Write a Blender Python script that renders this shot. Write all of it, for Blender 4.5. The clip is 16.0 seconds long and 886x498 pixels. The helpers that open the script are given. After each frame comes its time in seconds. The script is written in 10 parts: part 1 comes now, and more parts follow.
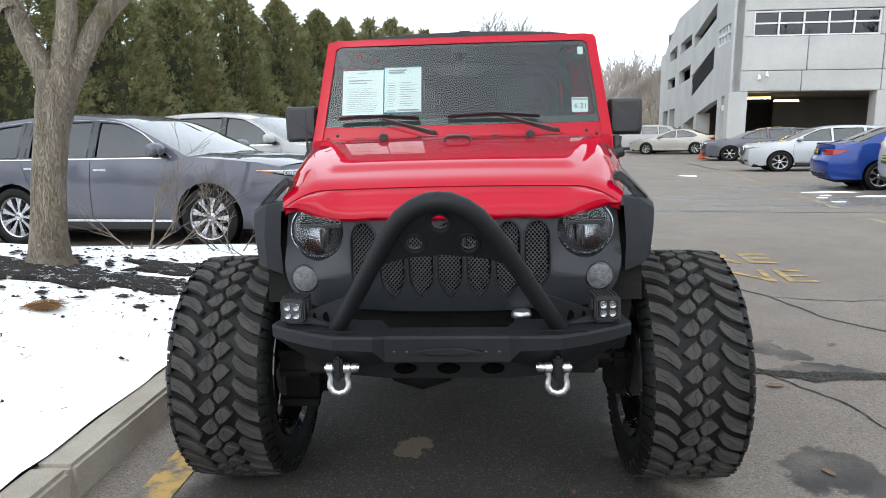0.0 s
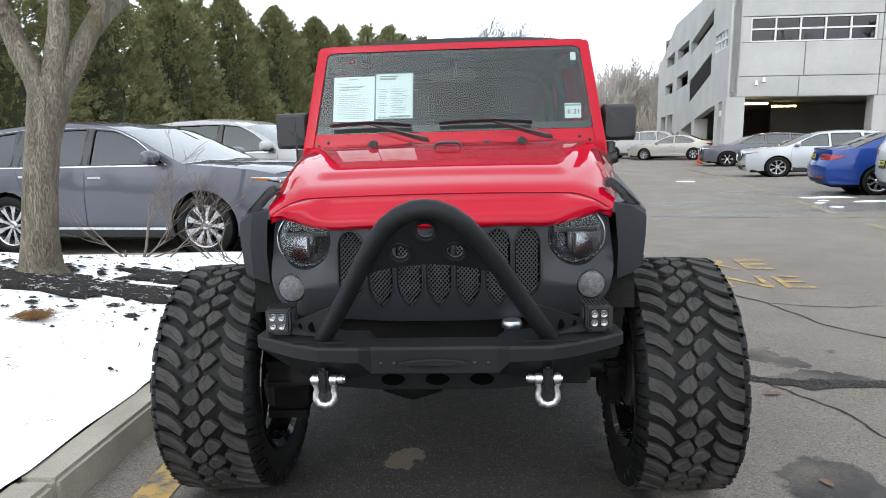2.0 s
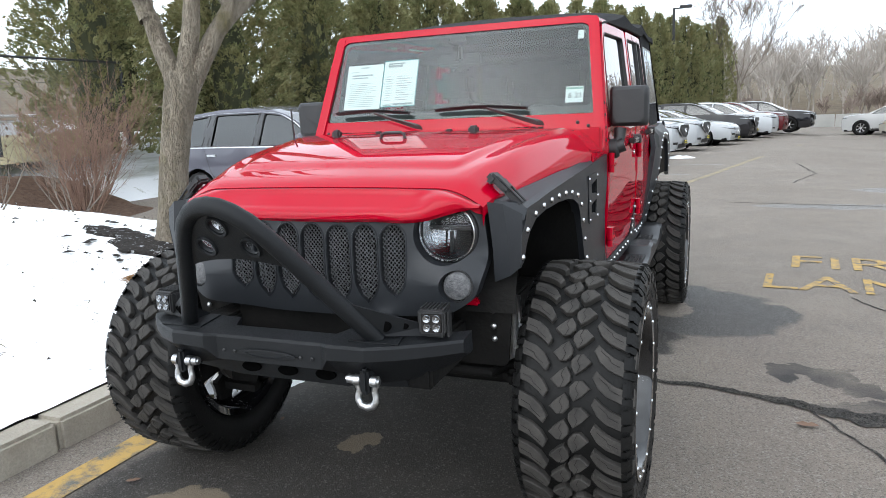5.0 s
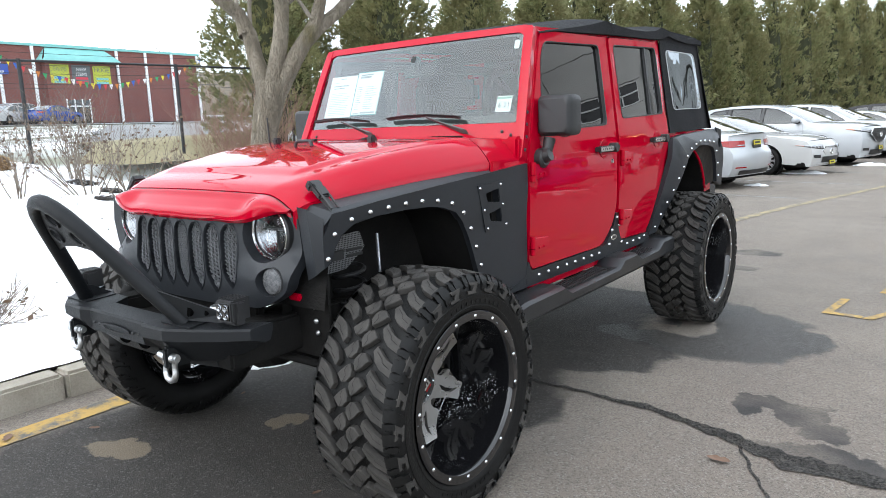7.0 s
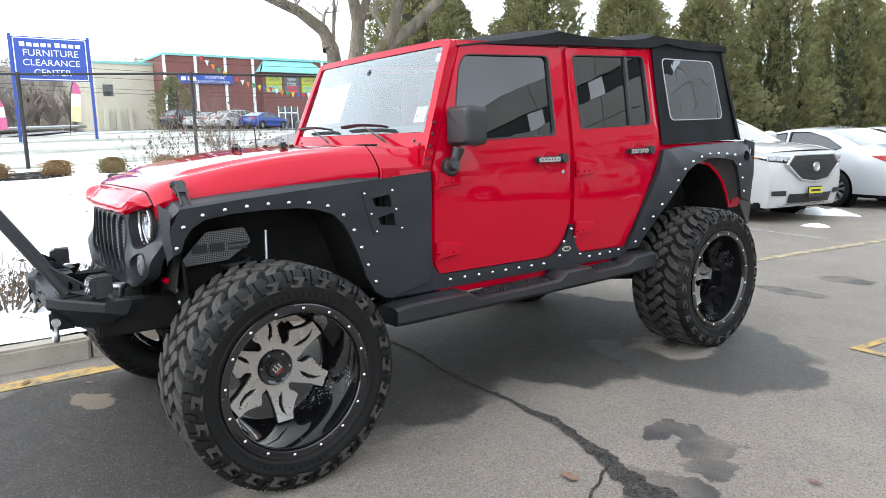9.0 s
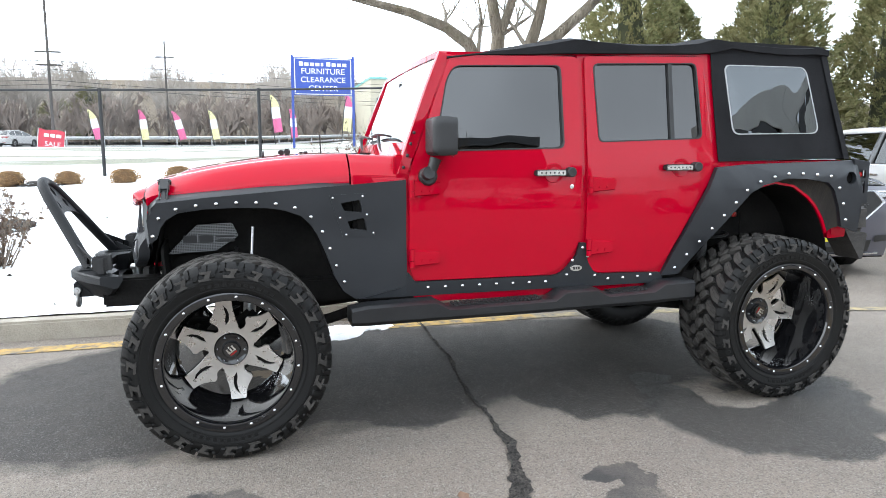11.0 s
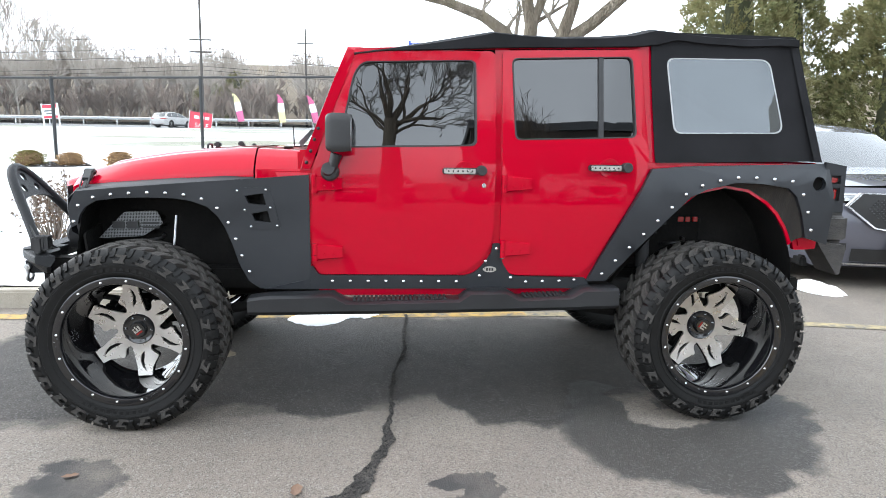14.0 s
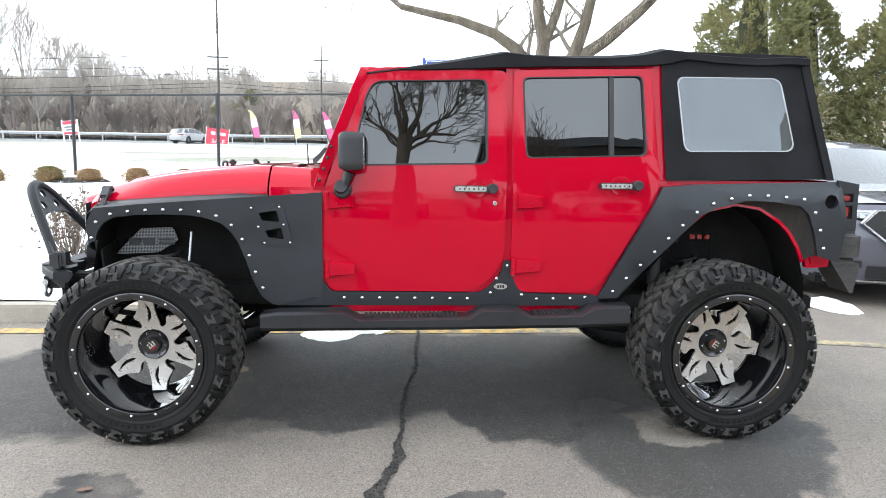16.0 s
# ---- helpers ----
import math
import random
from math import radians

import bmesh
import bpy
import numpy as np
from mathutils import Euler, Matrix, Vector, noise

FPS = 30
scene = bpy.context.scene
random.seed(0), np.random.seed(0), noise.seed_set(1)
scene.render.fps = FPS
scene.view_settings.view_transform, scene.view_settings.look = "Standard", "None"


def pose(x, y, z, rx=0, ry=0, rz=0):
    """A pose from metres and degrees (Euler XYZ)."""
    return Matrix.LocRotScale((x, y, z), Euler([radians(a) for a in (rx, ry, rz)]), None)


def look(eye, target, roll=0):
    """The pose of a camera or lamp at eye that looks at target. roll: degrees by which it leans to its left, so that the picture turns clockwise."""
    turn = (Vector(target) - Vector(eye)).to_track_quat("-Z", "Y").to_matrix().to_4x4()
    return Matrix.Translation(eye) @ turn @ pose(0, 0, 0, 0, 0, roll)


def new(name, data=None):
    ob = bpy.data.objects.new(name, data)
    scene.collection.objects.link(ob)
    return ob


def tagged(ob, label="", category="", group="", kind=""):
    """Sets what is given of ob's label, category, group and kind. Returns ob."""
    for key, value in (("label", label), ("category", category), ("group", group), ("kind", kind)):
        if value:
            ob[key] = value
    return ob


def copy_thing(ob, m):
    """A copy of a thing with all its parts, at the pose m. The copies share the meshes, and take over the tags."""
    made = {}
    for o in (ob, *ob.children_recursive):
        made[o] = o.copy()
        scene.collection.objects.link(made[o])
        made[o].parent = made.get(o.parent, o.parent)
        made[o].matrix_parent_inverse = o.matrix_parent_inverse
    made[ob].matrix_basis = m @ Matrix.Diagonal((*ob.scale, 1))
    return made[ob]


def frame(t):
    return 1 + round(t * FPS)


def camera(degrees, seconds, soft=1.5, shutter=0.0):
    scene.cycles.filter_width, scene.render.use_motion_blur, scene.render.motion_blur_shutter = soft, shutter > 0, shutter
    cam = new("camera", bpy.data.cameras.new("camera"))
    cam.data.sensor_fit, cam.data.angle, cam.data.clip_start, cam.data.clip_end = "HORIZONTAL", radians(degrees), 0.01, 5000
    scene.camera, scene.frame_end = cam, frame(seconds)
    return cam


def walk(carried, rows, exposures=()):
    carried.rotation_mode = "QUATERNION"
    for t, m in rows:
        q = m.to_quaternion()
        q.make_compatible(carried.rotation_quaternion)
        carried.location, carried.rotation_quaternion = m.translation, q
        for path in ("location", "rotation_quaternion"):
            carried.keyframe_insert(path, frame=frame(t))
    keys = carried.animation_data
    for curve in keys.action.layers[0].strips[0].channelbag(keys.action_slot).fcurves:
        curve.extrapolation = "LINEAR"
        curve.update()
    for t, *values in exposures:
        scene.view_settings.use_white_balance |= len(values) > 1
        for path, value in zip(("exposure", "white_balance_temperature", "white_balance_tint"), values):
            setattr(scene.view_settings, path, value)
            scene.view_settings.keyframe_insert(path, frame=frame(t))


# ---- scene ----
# camera and its walk
cam = camera(65.1, 16.0, 0.85)
PATH = [
    (0, (0.126, -2.758, 1.408), (0.0, -0.791, 1.067), -1.4),
    (0.5, (0.128, -2.752, 1.411), (0.019, -0.784, 1.074), -1.5),
    (1, (0.127, -2.743, 1.409), (0.029, -0.774, 1.074), -1.5),
    (1.5, (0.132, -2.728, 1.403), (0.041, -0.757, 1.074), -1.5),
    (2, (0.158, -2.714, 1.407), (0.035, -0.744, 1.084), -1.6),
    (2.5, (0.237, -2.73, 1.415), (0.056, -0.764, 1.092), -1.5),
    (3, (0.434, -2.747, 1.426), (0.196, -0.79, 1.09), -1.6),
    (3.5, (0.632, -2.69, 1.419), (0.308, -0.75, 1.057), -1.6),
    (3.7, (0.713, -2.644, 1.424), (0.345, -0.714, 1.052), -1.7),
    (5.8, (1.725, -2.296, 1.425), (0.763, -0.579, 1.071), -2.4),
    (6, (1.859, -2.259, 1.432), (0.848, -0.57, 1.079), -2.4),
    (6.5, (2.152, -2.085, 1.421), (1.013, -0.478, 1.077), -2.3),
    (7, (2.442, -1.925, 1.418), (1.228, -0.374, 1.071), -2.1),
    (7.5, (2.763, -1.786, 1.427), (1.486, -0.286, 1.083), -2.0),
    (8, (3.014, -1.548, 1.414), (1.616, -0.155, 1.087), -1.9),
    (8.5, (3.297, -1.326, 1.409), (1.791, -0.049, 1.088), -1.5),
    (9, (3.509, -1.099, 1.387), (1.92, 0.075, 1.076), -1.4),
    (9.5, (3.669, -0.817, 1.397), (1.99, 0.227, 1.092), -1.1),
    (9.7, (3.726, -0.703, 1.357), (1.998, 0.26, 1.068), -1.1),
    (11.8, (4.286, 0.575, 1.361), (2.345, 0.955, 1.066), 0.4),
    (12, (4.297, 0.677, 1.379), (2.35, 1.027, 1.078), 0.4),
    (12.5, (4.368, 0.878, 1.407), (2.407, 1.124, 1.098), 0.6),
    (13, (4.352, 1.055, 1.408), (2.383, 1.236, 1.106), 0.9),
    (13.5, (4.313, 1.18, 1.404), (2.344, 1.356, 1.104), 0.8),
    (14, (4.328, 1.244, 1.425), (2.359, 1.409, 1.113), 0.9),
    (14.5, (4.32, 1.265, 1.424), (2.35, 1.416, 1.113), 0.9),
    (15, (4.321, 1.259, 1.421), (2.35, 1.399, 1.116), 0.9),
    (15.5, (4.34, 1.259, 1.434), (2.366, 1.389, 1.139), 0.9),
    (16, (4.352, 1.256, 1.438), (2.374, 1.381, 1.169), 0.9),
]
walk(cam, [(t, look(eye, target, roll)) for t, eye, target, roll in PATH],
     [(0, 0.20), (3.5, 0.23), (6, 0.46), (9, 0.73), (12, 0.93), (16, 1.04)])

# ---- sky and light: a bright overcast winter day ----
world = bpy.data.worlds.new("overcast_sky")
scene.world = world
world.use_nodes = True
wn, wl = world.node_tree.nodes, world.node_tree.links
wn.clear()
sky = wn.new("ShaderNodeTexSky")
sky.sky_type = "NISHITA"
sky.sun_disc = False
sky.sun_elevation, sky.sun_rotation = radians(38), radians(200)
sky.air_density, sky.dust_density, sky.ozone_density = 1.0, 4.0, 1.0
grey = wn.new("ShaderNodeHueSaturation")
grey.inputs["Saturation"].default_value = 0.12
veil = wn.new("ShaderNodeMix")
veil.data_type = "RGBA"
veil.inputs["Factor"].default_value = 0.72
veil.inputs["B"].default_value = (7.70, 8.72, 9.85, 1)
cloud = wn.new("ShaderNodeTexNoise")
cloud.inputs["Scale"].default_value, cloud.inputs["Detail"].default_value = 2.2, 5
cloud_ramp = wn.new("ShaderNodeMapRange")
cloud_ramp.inputs["From Min"].default_value, cloud_ramp.inputs["From Max"].default_value = 0.3, 0.7
cloud_ramp.inputs["To Min"].default_value, cloud_ramp.inputs["To Max"].default_value = 0.76, 1.28
up = wn.new("ShaderNodeTexCoord")
up_z = wn.new("ShaderNodeSeparateXYZ")
zenith = wn.new("ShaderNodeMapRange")
zenith.inputs["From Min"].default_value, zenith.inputs["From Max"].default_value = 0.0, 1.0
zenith.inputs["To Min"].default_value, zenith.inputs["To Max"].default_value = 1.60, 1.20
wl.new(up.outputs["Generated"], up_z.inputs["Vector"])
wl.new(up_z.outputs["Z"], zenith.inputs["Value"])
both = wn.new("ShaderNodeMath")
both.operation = "MULTIPLY"
clouded = wn.new("ShaderNodeVectorMath")
clouded.operation = "SCALE"
background = wn.new("ShaderNodeBackground")
background.inputs["Strength"].default_value = 0.135
sky_out = wn.new("ShaderNodeOutputWorld")
wl.new(sky.outputs["Color"], grey.inputs["Color"])
wl.new(grey.outputs["Color"], veil.inputs["A"])
wl.new(veil.outputs["Result"], clouded.inputs[0])
wl.new(cloud.outputs["Fac"], cloud_ramp.inputs["Value"])
wl.new(cloud_ramp.outputs["Result"], both.inputs[0])
wl.new(zenith.outputs["Result"], both.inputs[1])
wl.new(both.outputs["Value"], clouded.inputs["Scale"])
wl.new(clouded.outputs["Vector"], background.inputs["Color"])
wl.new(background.outputs["Background"], sky_out.inputs["Surface"])

sun_data = bpy.data.lights.new("sun", "SUN")
sun_data.energy, sun_data.angle, sun_data.color = 0.6, radians(110), (1.0, 0.985, 0.96)
sun = new("sun", sun_data)
sun.matrix_world = look((3, -8, 12), (0, 1, 0))
scene.view_settings.exposure = 0.0

# ---- materials ----
def shader(name):
    m = bpy.data.materials.new(name)
    m.use_nodes = True
    nt = m.node_tree
    return m, nt.nodes, nt.links, nt.nodes["Principled BSDF"]


def coords(n, l, scale=1.0, space="Object"):
    tc, mp = n.new("ShaderNodeTexCoord"), n.new("ShaderNodeMapping")
    mp.inputs["Scale"].default_value = scale if isinstance(scale, tuple) else (scale, scale, scale)
    l.new(tc.outputs[space], mp.inputs["Vector"])
    return mp.outputs["Vector"]


def fbm(n, l, vec, scale, detail=4.0, rough=0.55, low=0.35, high=0.65):
    t, r = n.new("ShaderNodeTexNoise"), n.new("ShaderNodeMapRange")
    t.inputs["Scale"].default_value, t.inputs["Detail"].default_value = scale, detail
    t.inputs["Roughness"].default_value = rough
    r.inputs["From Min"].default_value, r.inputs["From Max"].default_value = low, high
    l.new(vec, t.inputs["Vector"])
    l.new(t.outputs["Fac"], r.inputs["Value"])
    return r.outputs["Result"]


def blend(n, l, fac, a, b, mode="MIX"):
    m = n.new("ShaderNodeMix")
    m.data_type, m.blend_type = "RGBA", mode
    for key, v in (("Factor", fac), ("A", a), ("B", b)):
        if isinstance(v, (tuple, list)):
            m.inputs[key].default_value = (*v, 1)
        elif isinstance(v, (int, float)):
            m.inputs[key].default_value = v
        else:
            l.new(v, m.inputs[key])
    return m.outputs["Result"]


def calc(n, l, op, *args):
    m = n.new("ShaderNodeMath")
    m.operation = op
    for i, v in enumerate(args):
        if isinstance(v, (int, float)):
            m.inputs[i].default_value = v
        else:
            l.new(v, m.inputs[i])
    return m.outputs["Value"]


def relief(n, l, bsdf, height, strength, distance=0.01):
    b = n.new("ShaderNodeBump")
    b.inputs["Strength"].default_value, b.inputs["Distance"].default_value = strength, distance
    l.new(height, b.inputs["Height"])
    l.new(b.outputs["Normal"], bsdf.inputs["Normal"])


def surf(name, a, b, rough=0.5, metal=0.0, big=3.0, fine=60.0, bump=0.2, depth=0.004, coat=0.0, rough2=None, stretch=1.0, space="Object", spec=0.5, piece=0.0):
    """A surface between two near colours at two scales, with fine relief."""
    m, n, l, p = shader(name)
    v = coords(n, l, stretch, space)
    f1, f2 = fbm(n, l, v, big), fbm(n, l, v, fine, 3.0)
    mixed = calc(n, l, "MULTIPLY_ADD", f1, 0.6, calc(n, l, "MULTIPLY", f2, 0.4))
    col = blend(n, l, mixed, a, b)
    if piece:
        info = n.new("ShaderNodeObjectInfo")
        hs = n.new("ShaderNodeHueSaturation")
        l.new(calc(n, l, "MULTIPLY_ADD", info.outputs["Random"], piece, 1 - piece / 2), hs.inputs["Value"])
        l.new(col, hs.inputs["Color"])
        col = hs.outputs["Color"]
    l.new(col, p.inputs["Base Color"])
    p.inputs["Metallic"].default_value = metal
    p.inputs["Specular IOR Level"].default_value = spec
    l.new(calc(n, l, "MULTIPLY_ADD", f2, (rough2 if rough2 is not None else rough * 1.15) - rough, rough), p.inputs["Roughness"])
    p.inputs["Coat Weight"].default_value = coat
    p.inputs["Coat Roughness"].default_value = 0.02
    if bump:
        relief(n, l, p, f2, bump, depth)
    return m


def car_paint(name, a, b, flake=0.0, rough=0.3, coat=1.47):
    m, n, l, p = shader(name)
    v = coords(n, l)
    f1, f2 = fbm(n, l, v, 1.5), fbm(n, l, v, 900.0, 1.0)
    l.new(blend(n, l, calc(n, l, "MULTIPLY_ADD", f2, 0.25, calc(n, l, "MULTIPLY", f1, 0.5)), a, b), p.inputs["Base Color"])
    p.inputs["Metallic"].default_value = flake
    p.inputs["Roughness"].default_value = rough
    p.inputs["Specular IOR Level"].default_value = 0.0
    p.inputs["Coat Weight"].default_value = 1.0
    p.inputs["Coat IOR"].default_value = coat
    dust = fbm(n, l, v, 7.0, 5.0)
    l.new(calc(n, l, "MULTIPLY_ADD", dust, 0.02, 0.002), p.inputs["Coat Roughness"])
    relief(n, l, p, fbm(n, l, v, 5.0, 1.0), 0.012, 0.02)
    return m


def window_glass(name, tint, gloss=1.5, slant=4.0, wave=0.02, sheen=(1, 1, 1)):
    """Thin pane: tinted see-through with a gloss that grows at a slant."""
    m, n, l, p = shader(name)
    n.remove(p)
    clear, shine, fr, mx = (n.new("ShaderNodeBsdfTransparent"), n.new("ShaderNodeBsdfGlossy"), n.new("ShaderNodeLayerWeight"), n.new("ShaderNodeMixShader"))
    clear.inputs["Color"].default_value = (*tint, 1)
    shine.inputs["Roughness"].default_value = 0.0
    shine.inputs["Color"].default_value = (*sheen, 1)
    fr.inputs["Blend"].default_value = 0.5
    base = ((gloss - 1) / (gloss + 1)) ** 2
    l.new(calc(n, l, "MULTIPLY_ADD", calc(n, l, "POWER", fr.outputs["Facing"], slant), 1 - base, base), mx.inputs["Fac"])
    l.new(clear.outputs["BSDF"], mx.inputs[1])
    l.new(shine.outputs["BSDF"], mx.inputs[2])
    b = n.new("ShaderNodeBump")
    b.inputs["Strength"].default_value, b.inputs["Distance"].default_value = wave, 0.02
    if wave:
        l.new(fbm(n, l, coords(n, l), 3.0, 1.0), b.inputs["Height"])
        l.new(b.outputs["Normal"], shine.inputs["Normal"])
    l.new(mx.outputs["Shader"], n["Material Output"].inputs["Surface"])
    return m


RED = car_paint("red_paint", (0.42, 0.0006, 0.016), (0.37, 0.0006, 0.014), coat=1.35)
ARMOUR = surf("black_powder_coat", (0.006, 0.007, 0.008), (0.012, 0.013, 0.015), spec=0.26, rough=0.42, rough2=0.6, big=4, fine=420, bump=0.25, depth=0.0015)
FENDER = surf("satin_black_armour", (0.012, 0.014, 0.017), (0.021, 0.023, 0.027), spec=0.40, rough=0.36, rough2=0.5, big=3, fine=260, bump=0.12, depth=0.001)
BLACK = surf("black_plastic", (0.014, 0.014, 0.015), (0.024, 0.024, 0.025), rough=0.45, big=6, fine=300, bump=0.15, depth=0.001)
DARK = surf("underbody_black", (0.006, 0.006, 0.006), (0.016, 0.015, 0.014), rough=0.8, big=5, fine=60, bump=0.3, spec=0.12)
# dark sidewall rubber, deepened to paint shade into the tread grooves
RUBBER = surf("tyre_rubber", (0.004, 0.004, 0.004), (0.009, 0.0088, 0.0085), rough=0.42, rough2=0.6, spec=0.22, big=9, fine=120, bump=0.25, depth=0.002)
TREAD = surf("tread_rubber", (0.022, 0.0205, 0.019), (0.058, 0.053, 0.048), rough=0.66, rough2=0.85, spec=0.35, big=11, fine=160, bump=0.35, depth=0.002)
GLOSS = surf("gloss_black", (0.006, 0.006, 0.007), (0.012, 0.012, 0.013), rough=0.08, rough2=0.14, big=6, fine=90, bump=0.0, coat=0.6)
CHROME = surf("bright_metal", (0.72, 0.73, 0.74), (0.60, 0.61, 0.62), rough=0.14, rough2=0.28, metal=1.0, big=8, fine=120, bump=0.05, depth=0.001)
ZINC = surf("galvanised_steel", (0.66, 0.67, 0.68), (0.46, 0.47, 0.48), rough=0.28, rough2=0.45, metal=1.0, big=30, fine=160, bump=0.15, depth=0.001)
BRUSHED = surf("machined_aluminium", (0.62, 0.595, 0.565), (0.50, 0.48, 0.455), rough=0.26, rough2=0.34, metal=0.85, big=3, fine=28, bump=0.0)
CANVAS = surf("black_canvas", (0.006, 0.006, 0.007), (0.014, 0.014, 0.016), spec=0.25, rough=0.85, rough2=0.95, big=4, fine=380, bump=0.35, depth=0.002)
SEAT = surf("dark_upholstery", (0.012, 0.012, 0.013), (0.03, 0.03, 0.031), rough=0.8, big=8, fine=200)
TINT = window_glass("tinted_glass", (0.04, 0.045, 0.045), 1.8)
SHIELD = window_glass("windscreen_glass", (0.66, 0.74, 0.72), 1.5, 2.1, 0.0, (0.94, 0.98, 0.99))
VINYL = window_glass("clear_vinyl", (0.16, 0.165, 0.17), 2.15, 4.0, 0.10, (0.90, 0.96, 1.0))
LENS = window_glass("lamp_lens", (0.93, 0.94, 0.95), 1.45)
REFLECTOR = surf("lamp_reflector", (0.8, 0.8, 0.8), (0.62, 0.63, 0.65), rough=0.12, metal=1.0, big=30, fine=200, bump=0.3, depth=0.002)
PAPER = surf("printed_paper", (0.90, 0.91, 0.91), (0.84, 0.86, 0.86), rough=0.8, big=4, fine=90, bump=0.0)
INK = surf("grey_ink", (0.10, 0.11, 0.12), (0.16, 0.17, 0.18), rough=0.8, big=9, fine=90, bump=0.0)
PRINT = surf("pale_print_ink", (0.30, 0.32, 0.33), (0.40, 0.42, 0.43), rough=0.8, big=9, fine=90, bump=0.0)
TEAL = surf("teal_border_ink", (0.05, 0.28, 0.30), (0.08, 0.34, 0.36), rough=0.8, bump=0.0)
REDPLASTIC = surf("red_lamp_plastic", (0.35, 0.004, 0.004), (0.28, 0.003, 0.003), rough=0.15, bump=0.0, coat=0.5)
AMBER = surf("amber_plastic", (0.55, 0.16, 0.01), (0.45, 0.12, 0.01), rough=0.2, bump=0.0)
LINER = surf("muddy_liner", (0.006, 0.0055, 0.005), (0.030, 0.024, 0.019), rough=0.7, big=6, fine=50, bump=0.3, stretch=(1, 4, 0.7))

SCUFFED = surf("scuffed_grey_steel", (0.014, 0.0135, 0.013), (0.055, 0.050, 0.046), rough=0.5, rough2=0.75, big=9, fine=70, bump=0.3, stretch=(1, 1, 3))
RIMBLACK, rn, rl, rp = shader("gloss_black_rim_with_water_spots")
rv = coords(rn, rl, 1.0)
drops = calc(rn, rl, "MULTIPLY", fbm(rn, rl, rv, 130, 2.0, 0.5, 0.61, 0.65), fbm(rn, rl, rv, 6, 3.0, 0.5, 0.57, 0.66))
rl.new(blend(rn, rl, drops, (0.007, 0.007, 0.008), (0.45, 0.46, 0.47)), rp.inputs["Base Color"])
rl.new(calc(rn, rl, "MULTIPLY_ADD", drops, 0.5, 0.07), rp.inputs["Roughness"])
rp.inputs["Coat Weight"].default_value = 0.6

LAMPBOWL = surf("dark_chrome_bowl", (0.42, 0.43, 0.45), (0.22, 0.23, 0.24), rough=0.08, rough2=0.2, metal=1.0, big=20, fine=140, bump=0.25, depth=0.002)
VOID = surf("unlit_opening", (0.002, 0.002, 0.002), (0.004, 0.004, 0.004), rough=1.0, bump=0.0, spec=0.0)

# ---- mesh helpers ----
def part(name, bm, material, parent=None, label="", smooth=38):
    """Link a bmesh as one mesh object under a thing or a part."""
    me = bpy.data.meshes.new(name)
    bmesh.ops.recalc_face_normals(bm, faces=bm.faces[:])
    bm.to_mesh(me)
    bm.free()
    for m in material if isinstance(material, (list, tuple)) else (material,):
        me.materials.append(m)
    if smooth:
        me.polygons.foreach_set("use_smooth", [True] * len(me.polygons))
        me.set_sharp_from_angle(angle=radians(smooth))
    ob = new(name, me)
    ob.parent = parent
    return tagged(ob, label)


def piece(name, me, parent, m, label=""):
    ob = new(name, me)
    ob.parent = parent
    ob.matrix_basis = m
    return tagged(ob, label)


def thing(name, label, category, at=None, group=""):
    ob = new(name)
    ob.empty_display_size = 0.1
    if at is not None:
        ob.matrix_basis = at
    return tagged(ob, label, category, group)


def flipped(ob, name=None, parent=None):
    """The mirror image across x = 0 of a part, and of its own parts, with its own mesh."""
    me = ob.data.copy()
    me.transform(Matrix.Diagonal((-1, 1, 1, 1)))
    me.flip_normals()
    twin = new(name or ob.name.split(".")[0], me)
    twin.parent = parent or ob.parent
    b = ob.matrix_basis.copy()
    b.translation.x *= -1
    twin.matrix_basis = b
    for key in ("label", "category"):
        if key in ob:
            twin[key] = ob[key]
    for child in ob.children:
        flipped(child, None, twin)
    return twin


def box(bm, x0, x1, y0, y1, z0, z1, bevel=0.0, m=None, seg=2):
    r = bmesh.ops.create_cube(bm, size=1.0)
    vs = r["verts"]
    for v in vs:
        v.co = Vector((x0 + (v.co.x + 0.5) * (x1 - x0), y0 + (v.co.y + 0.5) * (y1 - y0), z0 + (v.co.z + 0.5) * (z1 - z0)))
    if bevel:
        es = list({e for v in vs for e in v.link_edges})
        got = bmesh.ops.bevel(bm, geom=es, offset=bevel, segments=seg, affect="EDGES", clamp_overlap=True)
        vs = list({v for f in got["faces"] for v in f.verts} | {v for v in vs if v.is_valid})
    if m is not None:
        bmesh.ops.transform(bm, matrix=m, verts=vs)
    return vs


def loft(bm, rows, close=False, cap=False, mat=0):
    """Quads between rows of points."""
    vr = [[bm.verts.new(p) for p in row] for row in rows]
    for a, b in zip(vr, vr[1:]):
        n = len(a)
        for i in range(n if close else n - 1):
            j = (i + 1) % n
            try:
                bm.faces.new((a[i], a[j], b[j], b[i])).material_index = mat
            except ValueError:
                pass
    if cap:
        for row in (vr[0], vr[-1]):
            try:
                bm.faces.new(row).material_index = mat
            except ValueError:
                pass
    return vr


